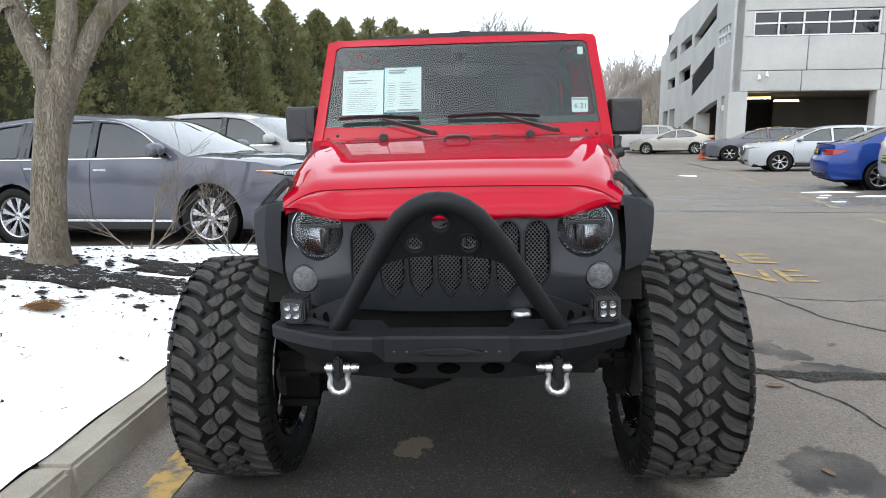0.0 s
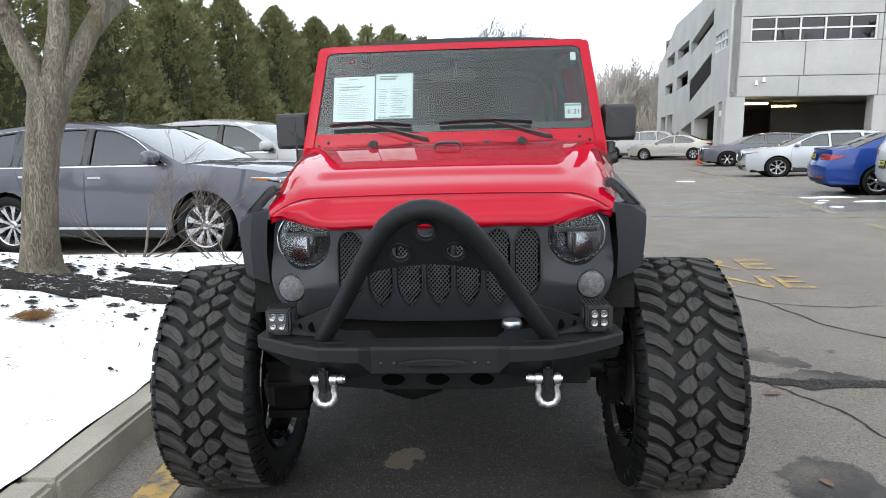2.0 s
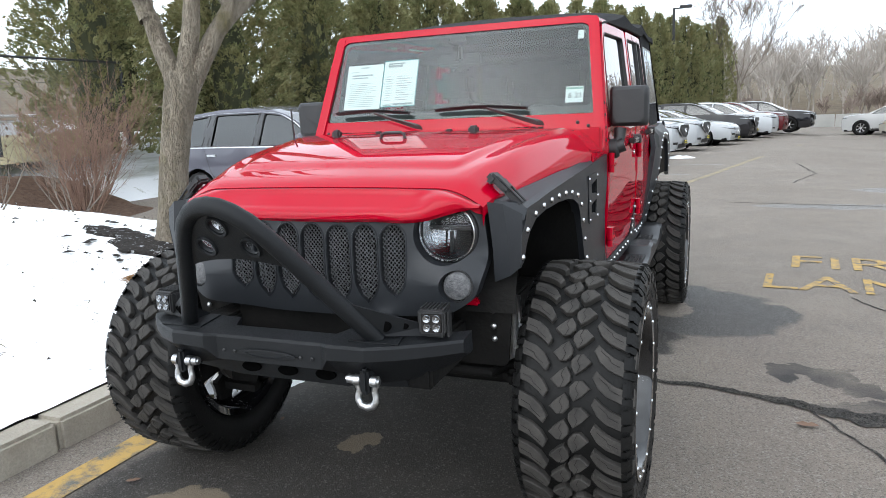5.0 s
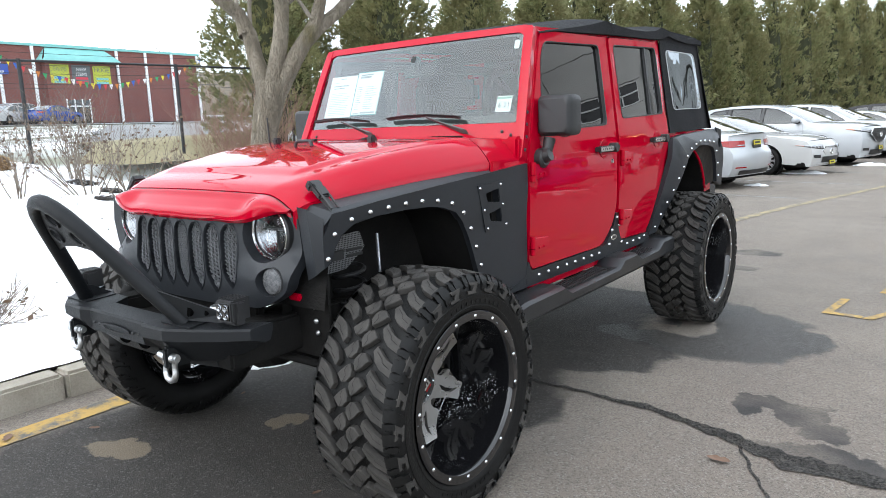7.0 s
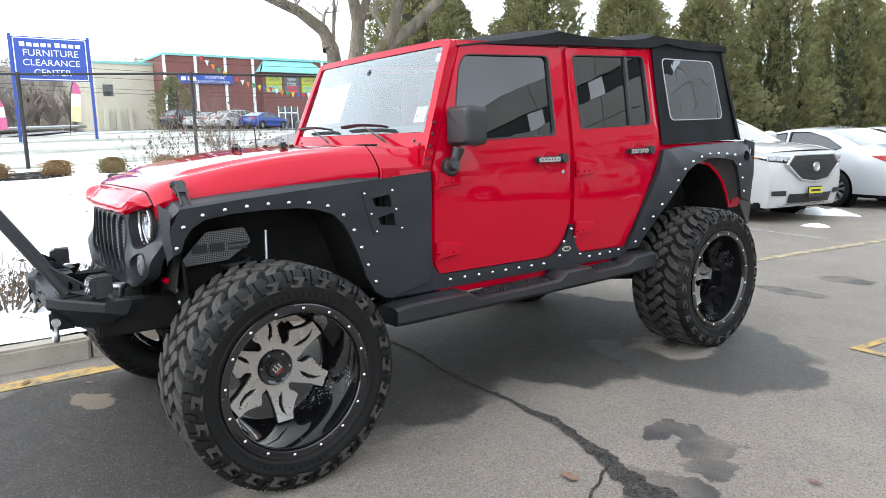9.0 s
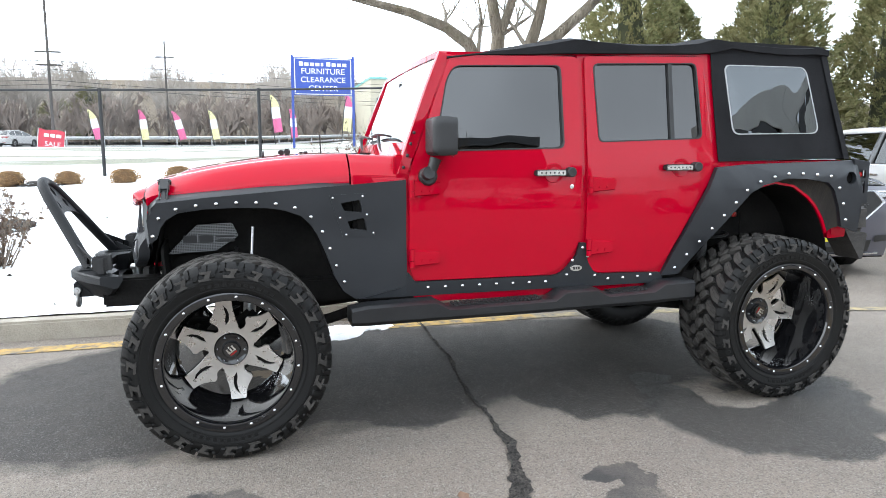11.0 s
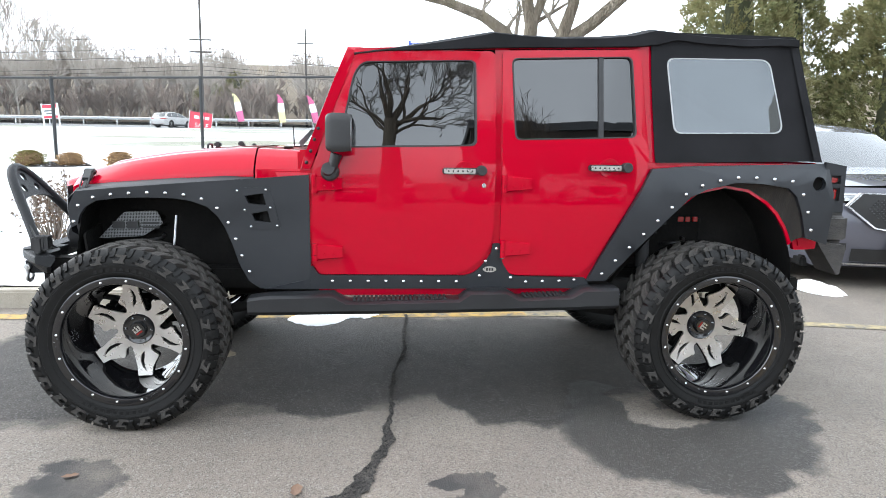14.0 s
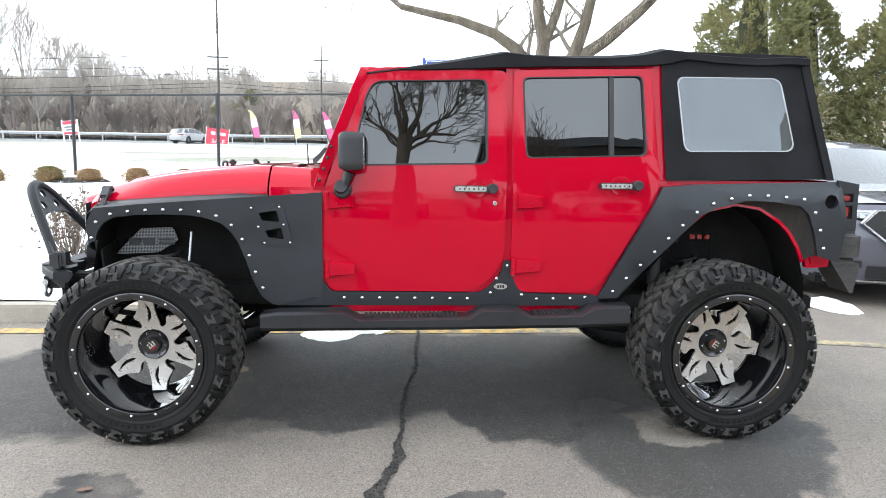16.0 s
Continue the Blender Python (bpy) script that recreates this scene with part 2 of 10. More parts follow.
def tube(bm, pts, r, seg=10, cap=True, mat=0):
    """A round tube along points; r is one radius or one for each point."""
    pts = [Vector(p) for p in pts]
    rad = r if isinstance(r, (list, tuple)) else [r] * len(pts)
    rows, side = [], None
    for i, p in enumerate(pts):
        d = (pts[min(i + 1, len(pts) - 1)] - pts[max(i - 1, 0)]).normalized()
        if side is None:
            side = d.orthogonal().normalized()
        side = (side - d * side.dot(d)).normalized()
        up = d.cross(side)
        rows.append([p + (side * math.cos(a) + up * math.sin(a)) * rad[i] for a in (2 * math.pi * k / seg for k in range(seg))])
    return loft(bm, rows, True, cap, mat)


def lathe(bm, profile, seg=48, m=None, mat=0):
    """Turn (x, r) pairs round the x axis."""
    rows = [[Vector((x, r * math.cos(a), r * math.sin(a))) for x, r in profile] for a in (2 * math.pi * k / seg for k in range(seg + 1))]
    vr = loft(bm, rows, mat=mat)
    bmesh.ops.remove_doubles(bm, verts=[v for row in vr for v in row], dist=1e-5)
    if m is not None:
        bmesh.ops.transform(bm, matrix=m, verts=[v for row in vr for v in row if v.is_valid])


def rounded(pts, n=5):
    """A closed outline from (u, v, radius) corners."""
    out, k = [], len(pts)
    for i, (u, v, r) in enumerate(pts):
        p, a, b = Vector((u, v)), Vector(pts[i - 1][:2]), Vector(pts[(i + 1) % k][:2])
        if r <= 0:
            out.append(p)
            continue
        da, db = (a - p), (b - p)
        q = min(r, da.length * 0.49, db.length * 0.49)
        s, e = p + da.normalized() * q, p + db.normalized() * q
        for j in range(n + 1):
            t = j / n
            out.append(s * (1 - t) ** 2 + p * 2 * t * (1 - t) + e * t ** 2)
    return out


def sheet(outline, holes=(), place=None, thick=0.02, cuts=0.0, bevel=0.0, out=None):
    """A plate: an outline in (u, v) with holes, cut to a fine grid, laid on place(u, v) and thickened along out."""
    bm = bmesh.new()
    edges = []
    for loop in (outline, *holes):
        vs = [bm.verts.new((p[0], p[1], 0)) for p in loop]
        edges += [bm.edges.new((vs[i], vs[(i + 1) % len(vs)])) for i in range(len(vs))]
    bmesh.ops.triangle_fill(bm, use_beauty=True, use_dissolve=False, edges=edges)
    if cuts:
        for ax in (0, 1):
            lo, hi = min(v.co[ax] for v in bm.verts), max(v.co[ax] for v in bm.verts)
            for k in range(1, int((hi - lo) / cuts) + 1):
                at = lo + k * cuts
                co, no = [0, 0, 0], [0, 0, 0]
                co[ax], no[ax] = at, 1
                if at < hi - 1e-4:
                    bmesh.ops.bisect_plane(bm, geom=bm.verts[:] + bm.edges[:] + bm.faces[:], plane_co=co, plane_no=no, dist=1e-5)
    rim = [e for e in bm.edges if e.is_boundary]
    back = bmesh.ops.extrude_face_region(bm, geom=bm.faces[:], use_keep_orig=True)
    inner = {g for g in back["geom"] if isinstance(g, bmesh.types.BMVert)}
    flat = {v: (v.co.x, v.co.y) for v in bm.verts}
    out = Vector(out or (1, 0, 0))
    for v, (u, w) in flat.items():
        v.co = Vector(place(u, w)) - (out * thick if v in inner else Vector((0, 0, 0)))
    if bevel:
        bmesh.ops.bevel(bm, geom=[e for e in rim if e.is_valid], offset=bevel, segments=2, affect="EDGES", clamp_overlap=True)
    return bm


def smoothstep(a, b, v):
    t = min(1.0, max(0.0, (v - a) / (b - a)))
    return t * t * (3 - 2 * t)


def curve_at(table, v):
    """Piecewise-linear table of (key, value)."""
    if v <= table[0][0]:
        return table[0][1]
    for (a, p), (b, q) in zip(table, table[1:]):
        if v <= b:
            return p + (q - p) * (v - a) / (b - a)
    return table[-1][1]


def dome(name, r, h, material, seg=8):
    """A shared mesh for a round-headed bolt, along +x."""
    bm = bmesh.new()
    lathe(bm, [(0, r), (h * 0.6, r * 0.85), (h, r * 0.4), (h * 1.05, 0.0005)], seg)
    me = bpy.data.meshes.new(name)
    bmesh.ops.recalc_face_normals(bm, faces=bm.faces[:])
    bm.to_mesh(me)
    bm.free()
    me.materials.append(material)
    me.polygons.foreach_set("use_smooth", [True] * len(me.polygons))
    return me

# ---- ground, paving, kerb, snow ----
WEST = [(1.7, 0.145), (3.3, 0.42), (5, 0.62), (8, 0.84), (10, 0.95), (10.7, 1.08), (20, 1.35), (45, 2.1), (70, 2.8), (150, 4.6), (400, 9)]


def rise(x, y):
    """Height of the land: a flat lot, a bank that climbs to the west."""
    if x > -1.6:
        return -min(0.38, 0.021 * max(0.0, y - 8)) * smoothstep(2, 8, x)
    bank = curve_at(WEST, -x) + 0.03 * max(-6.0, min(9.0, y - 1)) * smoothstep(6, 11, -x)
    back = 0.06 * max(0.0, -x - 9.0) + 0.01 * max(0.0, -x - 30)
    k = smoothstep(2.6, 5.1, y) * (1 - smoothstep(9, 13, -x))
    flat = 0.145 if y < 5.1 else 0.0
    dip = 0.6 * smoothstep(46, 62, -x) * (1 - smoothstep(80, 90, -x)) * (1 - smoothstep(4, 13, y))
    return bank * (1 - k) + (back + flat) * k - dip


def land(name, xs, ys, height, material, label):
    bm = bmesh.new()
    loft(bm, [[Vector((x, y, height(x, y))) for x in xs] for y in ys])
    ob = part(name, bm, material, None, smooth=60)
    return tagged(ob, label, kind="structure")


def steps(*runs):
    """Grid lines from runs of (start, end, count)."""
    out = []
    for a, b, n in runs:
        out += [a + (b - a) * i / n for i in range(n)]
    return out + [runs[-1][1]]


def asphalt_material():
    m, n, l, p = shader("worn_asphalt")
    v = coords(n, l)
    big, mid, grit = fbm(n, l, v, 0.35, 5), fbm(n, l, v, 2.2, 5), fbm(n, l, v, 150, 3, 0.7, 0.36, 0.64)
    coarse = fbm(n, l, v, 105, 6, 0.8, 0.40, 0.60)
    stones = n.new("ShaderNodeTexVoronoi")
    stones.inputs["Scale"].default_value = 150
    l.new(v, stones.inputs["Vector"])
    chip = n.new("ShaderNodeSeparateColor")
    l.new(stones.outputs["Color"], chip.inputs["Color"])
    pale = blend(n, l, big, (0.300, 0.250, 0.204), (0.378, 0.322, 0.268))
    pale = blend(n, l, calc(n, l, "MULTIPLY", mid, 0.40), pale, (0.200, 0.176, 0.156))
    pale = blend(n, l, calc(n, l, "MULTIPLY", coarse, 0.38), pale, (0.120, 0.106, 0.094))
    speck = fbm(n, l, v, 330, 2, 0.6, 0.50, 0.62)
    pale = blend(n, l, calc(n, l, "MULTIPLY", calc(n, l, "GREATER_THAN", chip.outputs["Red"], 0.90), 0.34), pale, (0.46, 0.435, 0.40))
    pale = blend(n, l, calc(n, l, "MULTIPLY", calc(n, l, "LESS_THAN", chip.outputs["Red"], 0.20), 0.45), pale, (0.07, 0.065, 0.06))
    # wet and oily patches, and shade under the car: ragged ovals (x, y, half width, half length)
    warp = n.new("ShaderNodeTexNoise")
    warp.inputs["Scale"].default_value, warp.inputs["Detail"].default_value = 3.2, 9
    warp.inputs["Roughness"].default_value = 0.62
    l.new(v, warp.inputs["Vector"])
    shift = n.new("ShaderNodeVectorMath")
    shift.operation = "MULTIPLY_ADD"
    shift.inputs[1].default_value, shift.inputs[2].default_value = (0.42, 0.42, 0), (-0.21, -0.21, 0)
    l.new(warp.outputs["Color"], shift.inputs[0])
    moved = n.new("ShaderNodeVectorMath")
    l.new(v, moved.inputs[0])
    l.new(shift.outputs["Vector"], moved.inputs[1])
    sep = n.new("ShaderNodeSeparateXYZ")
    l.new(moved.outputs["Vector"], sep.inputs["Vector"])

    def ovals(rows):
        mask = None
        for x, y, a, b in rows:
            u = calc(n, l, "DIVIDE", calc(n, l, "SUBTRACT", sep.outputs["X"], x), a)
            w = calc(n, l, "DIVIDE", calc(n, l, "SUBTRACT", sep.outputs["Y"], y), b)
            d = calc(n, l, "ADD", calc(n, l, "MULTIPLY", u, u), calc(n, l, "MULTIPLY", w, w))
            mask = d if mask is None else calc(n, l, "MINIMUM", mask, d)
        r = n.new("ShaderNodeMapRange")
        r.inputs["From Min"].default_value, r.inputs["From Max"].default_value = 1.12, 0.86
        l.new(mask, r.inputs["Value"])
        return r.outputs["Result"]

    # damp asphalt, with the contact shade under the car painted into it
    damp_shade = ovals([(-0.25, 0.75, 1.05, 1.35), (-0.2, 2.2, 0.95, 1.2), (0.32, 0.9, 0.58, 0.42), (0.5, 2.0, 0.56, 0.46), (-0.1, -0.55, 1.05, 0.95), (0.1, 3.2, 1.0, 0.35)])
    puddle = ovals([(1.22, 2.70, 0.50, 0.62), (1.53, 2.74, 0.28, 0.30), (0.85, 3.25, 0.45, 0.25), (0.7, 2.45, 0.35, 0.2)])
    dry = ovals([(0.96, 2.72, 0.13, 0.26), (0.72, 2.62, 0.2, 0.10)])
    puddle = calc(n, l, "MULTIPLY", puddle, calc(n, l, "SUBTRACT", 1.0, dry))
    stain = ovals([(1.53, -0.06, 0.20, 0.22), (1.61, 1.53, 0.07, 0.13), (1.72, 1.65, 0.16, 0.07), (1.87, 1.57, 0.10, 0.13), (1.99, 1.40, 0.10, 0.13), (0.55, 4.87, 0.32, 0.16), (0.64, 5.72, 0.25, 0.16), (2.0, 1.12, 0.30, 0.10)])
    film = ovals([(3.4, 8.6, 1.7, 0.28), (5.2, 9.3, 1.6, 0.35), (4.6, 10.8, 1.3, 0.5), (8.0, 13.5, 2.5, 1.2), (7.6, 9.9, 1.6, 1.1)])
    patch = ovals([(-0.62, -0.50, 0.15, 0.10), (-0.2, 0.14, 0.07, 0.08)])
    # wet tone, darkened further for the shade below the car
    soaked_shade = blend(n, l, coarse, (0.050, 0.044, 0.039), (0.007, 0.0066, 0.006))
    soaked_shade = blend(n, l, calc(n, l, "MULTIPLY", fbm(n, l, v, 5.0, 6, 0.65, 0.45, 0.6), 0.55), soaked_shade, (0.050, 0.043, 0.037))
    # pale chips painted in as the sparkle of wet grit
    soaked_shade = blend(n, l, calc(n, l, "MULTIPLY", calc(n, l, "GREATER_THAN", chip.outputs["Green"], 0.90), 0.34), soaked_shade, (0.26, 0.245, 0.225))
    pale = blend(n, l, calc(n, l, "MULTIPLY", damp_shade, 0.93), pale, soaked_shade)
    wetted = blend(n, l, coarse, (0.052, 0.047, 0.042), (0.010, 0.0094, 0.0088))
    # same for the puddle: its glints are pale chips in the colour
    wetted = blend(n, l, calc(n, l, "MULTIPLY", calc(n, l, "GREATER_THAN", chip.outputs["Blue"], 0.90), 0.40), wetted, (0.24, 0.235, 0.225))
    pale = blend(n, l, calc(n, l, "MULTIPLY", puddle, 0.88), pale, wetted)
    pale = blend(n, l, calc(n, l, "MULTIPLY", calc(n, l, "MULTIPLY", stain, calc(n, l, "ADD", 0.45, mid)), 0.70), pale, (0.055, 0.052, 0.050))
    pale = blend(n, l, calc(n, l, "MULTIPLY", film, 0.45), pale, (0.10, 0.10, 0.10))
    pale = blend(n, l, calc(n, l, "MULTIPLY", patch, 0.85), pale, (0.27, 0.215, 0.15))
    pale = blend(n, l, calc(n, l, "MULTIPLY", speck, 0.42), pale, (0.035, 0.032, 0.030))
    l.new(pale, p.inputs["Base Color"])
    wet = calc(n, l, "MAXIMUM", calc(n, l, "MULTIPLY", damp_shade, 0.22), calc(n, l, "MAXIMUM", calc(n, l, "MULTIPLY", puddle, 0.60), calc(n, l, "MULTIPLY", film, 0.95)))
    l.new(calc(n, l, "SUBTRACT", calc(n, l, "MULTIPLY_ADD", grit, 0.12, 0.80), calc(n, l, "MULTIPLY", wet, calc(n, l, "MULTIPLY_ADD", coarse, 0.22, 0.48))), p.inputs["Roughness"])
    p.inputs["Specular IOR Level"].default_value = 0.45
    relief(n, l, p, calc(n, l, "MULTIPLY_ADD", grit, 1.0, calc(n, l, "MULTIPLY_ADD", coarse, 1.2, calc(n, l, "MULTIPLY", stones.outputs["Distance"], 0.8))), 0.6, 0.006)
    return m


ASPHALT = asphalt_material()
CRACKFILL, kn, kl, kp = shader("crumbled_asphalt")
kv = coords(kn, kl)
crumbs = fbm(kn, kl, kv, 75, 8, 0.85, 0.42, 0.58)
kl.new(blend(kn, kl, crumbs, (0.016, 0.015, 0.014), blend(kn, kl, fbm(kn, kl, kv, 9, 4), (0.10, 0.092, 0.084), (0.20, 0.178, 0.156))), kp.inputs["Base Color"])
kp.inputs["Roughness"].default_value = 0.9
relief(kn, kl, kp, crumbs, 1.0, 0.012)


def line_paint(name, a, wear):
    """Road paint worn through to the asphalt."""
    m, n, l, p = shader(name)
    v = coords(n, l)
    worn = fbm(n, l, v, 9, 6, 0.7, 0.5 - wear, 0.62)
    grit = fbm(n, l, v, 150, 2)
    l.new(blend(n, l, worn, a, blend(n, l, grit, (0.16, 0.15, 0.13), (0.09, 0.085, 0.08))), p.inputs["Base Color"])
    p.inputs["Roughness"].default_value = 0.75
    relief(n, l, p, grit, 0.4, 0.004)
    return m


YELLOW = line_paint("worn_yellow_paint", (0.46, 0.29, 0.080), 0.05)
PALELINE = line_paint("faded_line_paint", (0.40, 0.315, 0.165), 0.12)
WHITELINE = line_paint("worn_white_paint", (0.46, 0.46, 0.44), 0.18)


def snow_material():
    m, n, l, p = shader("snow")
    v = coords(n, l)
    a, b, c = fbm(n, l, v, 1.2, 4), fbm(n, l, v, 14, 5), fbm(n, l, v, 120, 2)
    l.new(blend(n, l, calc(n, l, "MULTIPLY", b, 0.5), (0.93, 0.94, 0.95), (0.88, 0.90, 0.92)), p.inputs["Base Color"])
    p.inputs["Roughness"].default_value = 0.6
    p.inputs["Subsurface Weight"].default_value = 0.0
    relief(n, l, p, calc(n, l, "MULTIPLY_ADD", b, 1.0, calc(n, l, "MULTIPLY", c, 0.25)), 0.18, 0.02)
    return m


def field_material():
    """Thin old snow on winter grass, beyond the fence."""
    m, n, l, p = shader("patchy_snow_and_grass")
    v = coords(n, l)
    mask = fbm(n, l, coords(n, l, (0.25, 0.08, 1)), 1.1, 7, 0.65, 0.45, 0.60)
    tuft = fbm(n, l, v, 3.0, 7, 0.75, 0.60, 0.68)
    grass = blend(n, l, fbm(n, l, v, 6, 5), (0.10, 0.105, 0.04), (0.19, 0.18, 0.08))
    # the snow thins out towards the road
    where = n.new("ShaderNodeSeparateXYZ")
    l.new(v, where.inputs["Vector"])
    thin = n.new("ShaderNodeMapRange")
    thin.inputs["From Min"].default_value, thin.inputs["From Max"].default_value = -20, -44
    l.new(where.outputs["X"], thin.inputs["Value"])
    patch = calc(n, l, "MULTIPLY", fbm(n, l, coords(n, l, (0.22, 0.07, 1)), 1.3, 8, 0.7, 0.40, 0.52), thin.outputs["Result"])
    l.new(blend(n, l, calc(n, l, "MULTIPLY", calc(n, l, "MAXIMUM", patch, calc(n, l, "MAXIMUM", mask, calc(n, l, "MULTIPLY", tuft, 0.8))), 0.85), (0.86, 0.88, 0.90), grass), p.inputs["Base Color"])
    p.inputs["Roughness"].default_value = 0.8
    relief(n, l, p, fbm(n, l, v, 20, 5), 0.5, 0.05)
    return m


SNOW, FIELD = snow_material(), field_material()
CONCRETE = surf("kerb_concrete", (0.275, 0.245, 0.200), (0.40, 0.365, 0.305), rough=0.85, big=4, fine=90, bump=0.5, depth=0.006, piece=0.12)
GRASS = surf("winter_grass", (0.20, 0.175, 0.095), (0.36, 0.31, 0.19), rough=0.9, big=0.9, fine=16, bump=0.6, depth=0.03)
MULCH, mn, ml, mp = shader("bark_mulch")
mv = coords(mn, ml)
chips = fbm(mn, ml, mv, 70, 4, 0.6, 0.35, 0.65)
mulch_col = blend(mn, ml, chips, (0.010, 0.0085, 0.0075), (0.060, 0.046, 0.036))
crumbs = fbm(mn, ml, mv, 13, 8, 0.75, 0.57, 0.61)
ml.new(blend(mn, ml, crumbs, mulch_col, (0.88, 0.90, 0.92)), mp.inputs["Base Color"])
mp.inputs["Roughness"].default_value = 0.95
relief(mn, ml, mp, calc(mn, ml, "MULTIPLY_ADD", crumbs, 0.6, chips), 1.0, 0.03)
FOREST_FLOOR = surf("dead_leaf_ground", (0.10, 0.075, 0.05), (0.19, 0.15, 0.10), rough=0.95, big=0.6, fine=9, bump=0.6, depth=0.05)
ROAD = surf("far_road_asphalt", (0.20, 0.20, 0.20), (0.27, 0.27, 0.265), rough=0.85, big=0.3, fine=6, bump=0.1)

land("ground", steps((-420, -60, 18), (-60, -8, 26), (-8, 20, 28), (20, 420, 20)), steps((-420, -40, 16), (-40, 60, 50), (60, 420, 20)), lambda x, y: rise(x, y) - 0.03 - 0.35 * smoothstep(-13.5, -11.5, x) + 0.09 * max(0.0, y - 105) * smoothstep(105, 130, y), FIELD, "patchy old snow over winter grass out to the horizon")
land("pavement", steps((-9.5, -1.6, 16), (-1.6, 9, 22), (9, 90, 20)), steps((-60, -6, 14), (-6, 14, 40), (14, 112, 30)), lambda x, y: (rise(max(x, -1.55), y) if x > -1.65 else rise(x, y) if y > 5.15 else -0.04), ASPHALT, "worn grey asphalt car park with wet patches and painted shade under the red car")


def island_edge(x):
    return 5.0 - 0.9 * max(0.0, 1 - (-x - 1.6) / 1.2) ** 2


bm = bmesh.new()
rows = []
for i in range(91):
    k = i / 90
    x = -1.648 - 9.027 * k ** 1.35
    top = island_edge(x)
    rows.append([Vector((x + 0.030 * (i < 3) * noise.noise(Vector((y * 2.3, 0, 7))) + 0.014 * (i < 3) * noise.noise(Vector((y * 13, 0, 9))), y, rise(x, min(y, 4.98)) + 0.012 * (1 - k) ** 6 + 0.015 * noise.noise(Vector((x * 1.2, y * 1.2, 3))) + 0.006 * noise.noise(Vector((x * 6, y * 6, 5))))) for y in (top - 16.0 * (j / 110) ** 1.3 for j in range(111))])
loft(bm, rows)
tagged(part("snow_bank", bm, SNOW, None, smooth=60), "smooth white snow lying on the planted bank beside the kerb", kind="structure")

def verge_row(i):
    k = i / 20
    x = -11.4 - 30 * k
    lo, hi = 4.4 + 16 * k + 0.8 * noise.noise(Vector((i * 0.7, 0, 0))), 9.5 + 20 * k + 0.8 * noise.noise(Vector((i * 0.7, 5, 0)))
    return [Vector((x, y, rise(x, y) + 0.02 + 0.02 * noise.noise(Vector((k * 30, y, 2))))) for y in (lo + (hi - lo) * q / 8 for q in range(9))]


for name, rows, material, label in (("grass_verge", range(3), GRASS, "tan winter grass showing through behind the fence"), ("store_lot", range(2, 21), ROAD, "pale grey asphalt lot behind the fence")):
    bm = bmesh.new()
    loft(bm, [verge_row(i) for i in rows])
    tagged(part(name, bm, material, None, smooth=60), label, kind="structure")
kerb = tagged(new("kerb"), "weathered concrete kerb in long stones round the planted bank", kind="structure")
kerb_bm = bmesh.new()
box(kerb_bm, -0.085, 0.085, 0.006, 2.394, -0.1, 0.146, 0.018)
kerb_stone = part("kerb_stone", kerb_bm, CONCRETE, kerb)
kerb_stone.matrix_basis = pose(-1.585, -0.33, 0)
for y in (-2.73, -5.13, -7.53, -9.93, -12.33, 2.07):
    piece("kerb_stone", kerb_stone.data, kerb, pose(-1.585, y, 0) if y < 2 else pose(-1.585, y, 0) @ Matrix.Diagonal((1, 0.82, 1, 1)))
bend_bm = bmesh.new()
ring = [[Vector((-2.55 + (0.95 + o) * math.cos(a), 4.05 + (0.95 + o) * math.sin(a), z)) for o, z in ((0.1, -0.1), (0.1, 0.13), (0.08, 0.146), (-0.08, 0.146), (-0.085, -0.1))] for a in (math.pi / 2 * k / 10 for k in range(11))]
loft(bend_bm, ring, True, True)
part("kerb_stone", bend_bm, CONCRETE, kerb)
for x in (-4.95, -7.35, -9.75):
    piece("kerb_stone", kerb_stone.data, kerb, pose(x, 5.0, 0, 0, 0, -90))


def ribbon(name, pts, widths, lift, material, label, wobble=0.0, seed=0, turn=1, cols=1, crumb=0.0):
    """A flat strip of paint or a crack along points on the paving."""
    rnd = random.Random(seed)
    bm, rows = bmesh.new(), []
    for (x, y), w, i in zip(pts, widths, range(len(pts))):
        a, b = Vector(pts[max(i - turn, 0)]), Vector(pts[min(i + turn, len(pts) - 1)])
        d = (b - a).normalized()
        s = Vector((-d.y, d.x))
        rim = [w / 2 * (1 + wobble * 1.8 * noise.noise(Vector((x * 5, y * 5, seed + 3 * k))) + wobble * noise.noise(Vector((x * 19, y * 19, seed + 3 * k))) + 0.5 * wobble * noise.noise(Vector((x * 47, y * 47, seed + 3 * k)))) for k in (-1, 1)]
        row = []
        for j in range(cols + 1):
            k = -1 + 2 * j / cols
            q = Vector((x, y, 0)) + Vector((*(s * k * rim[k > 0]), 0))
            q.z = rise(max(q.x, -1.5), q.y) + lift + crumb * (1 - k * k) * noise.noise(Vector((q.x * 55, q.y * 55, seed)))
            row.append(q)
        rows.append(row)
    loft(bm, rows)
    return tagged(part(name, bm, material, None), label, kind="structure")


def fine_line(pts, step=0.03, jag=0.03, seed=0):
    out = []
    for a, b in zip(pts, pts[1:]):
        n = max(1, int((Vector(b) - Vector(a)).length / step))
        for i in range(n):
            x, y = a[0] + (b[0] - a[0]) * i / n, a[1] + (b[1] - a[1]) * i / n
            out.append((x + jag * (1.6 * noise.noise(Vector((x * 3, y * 3, seed))) + 0.5 * noise.noise(Vector((x * 14, y * 14, seed)))), y + jag * (1.6 * noise.noise(Vector((x * 3, y * 3, seed + 9))) + 0.5 * noise.noise(Vector((x * 14, y * 14, seed + 9))))))
    return out + [pts[-1]]


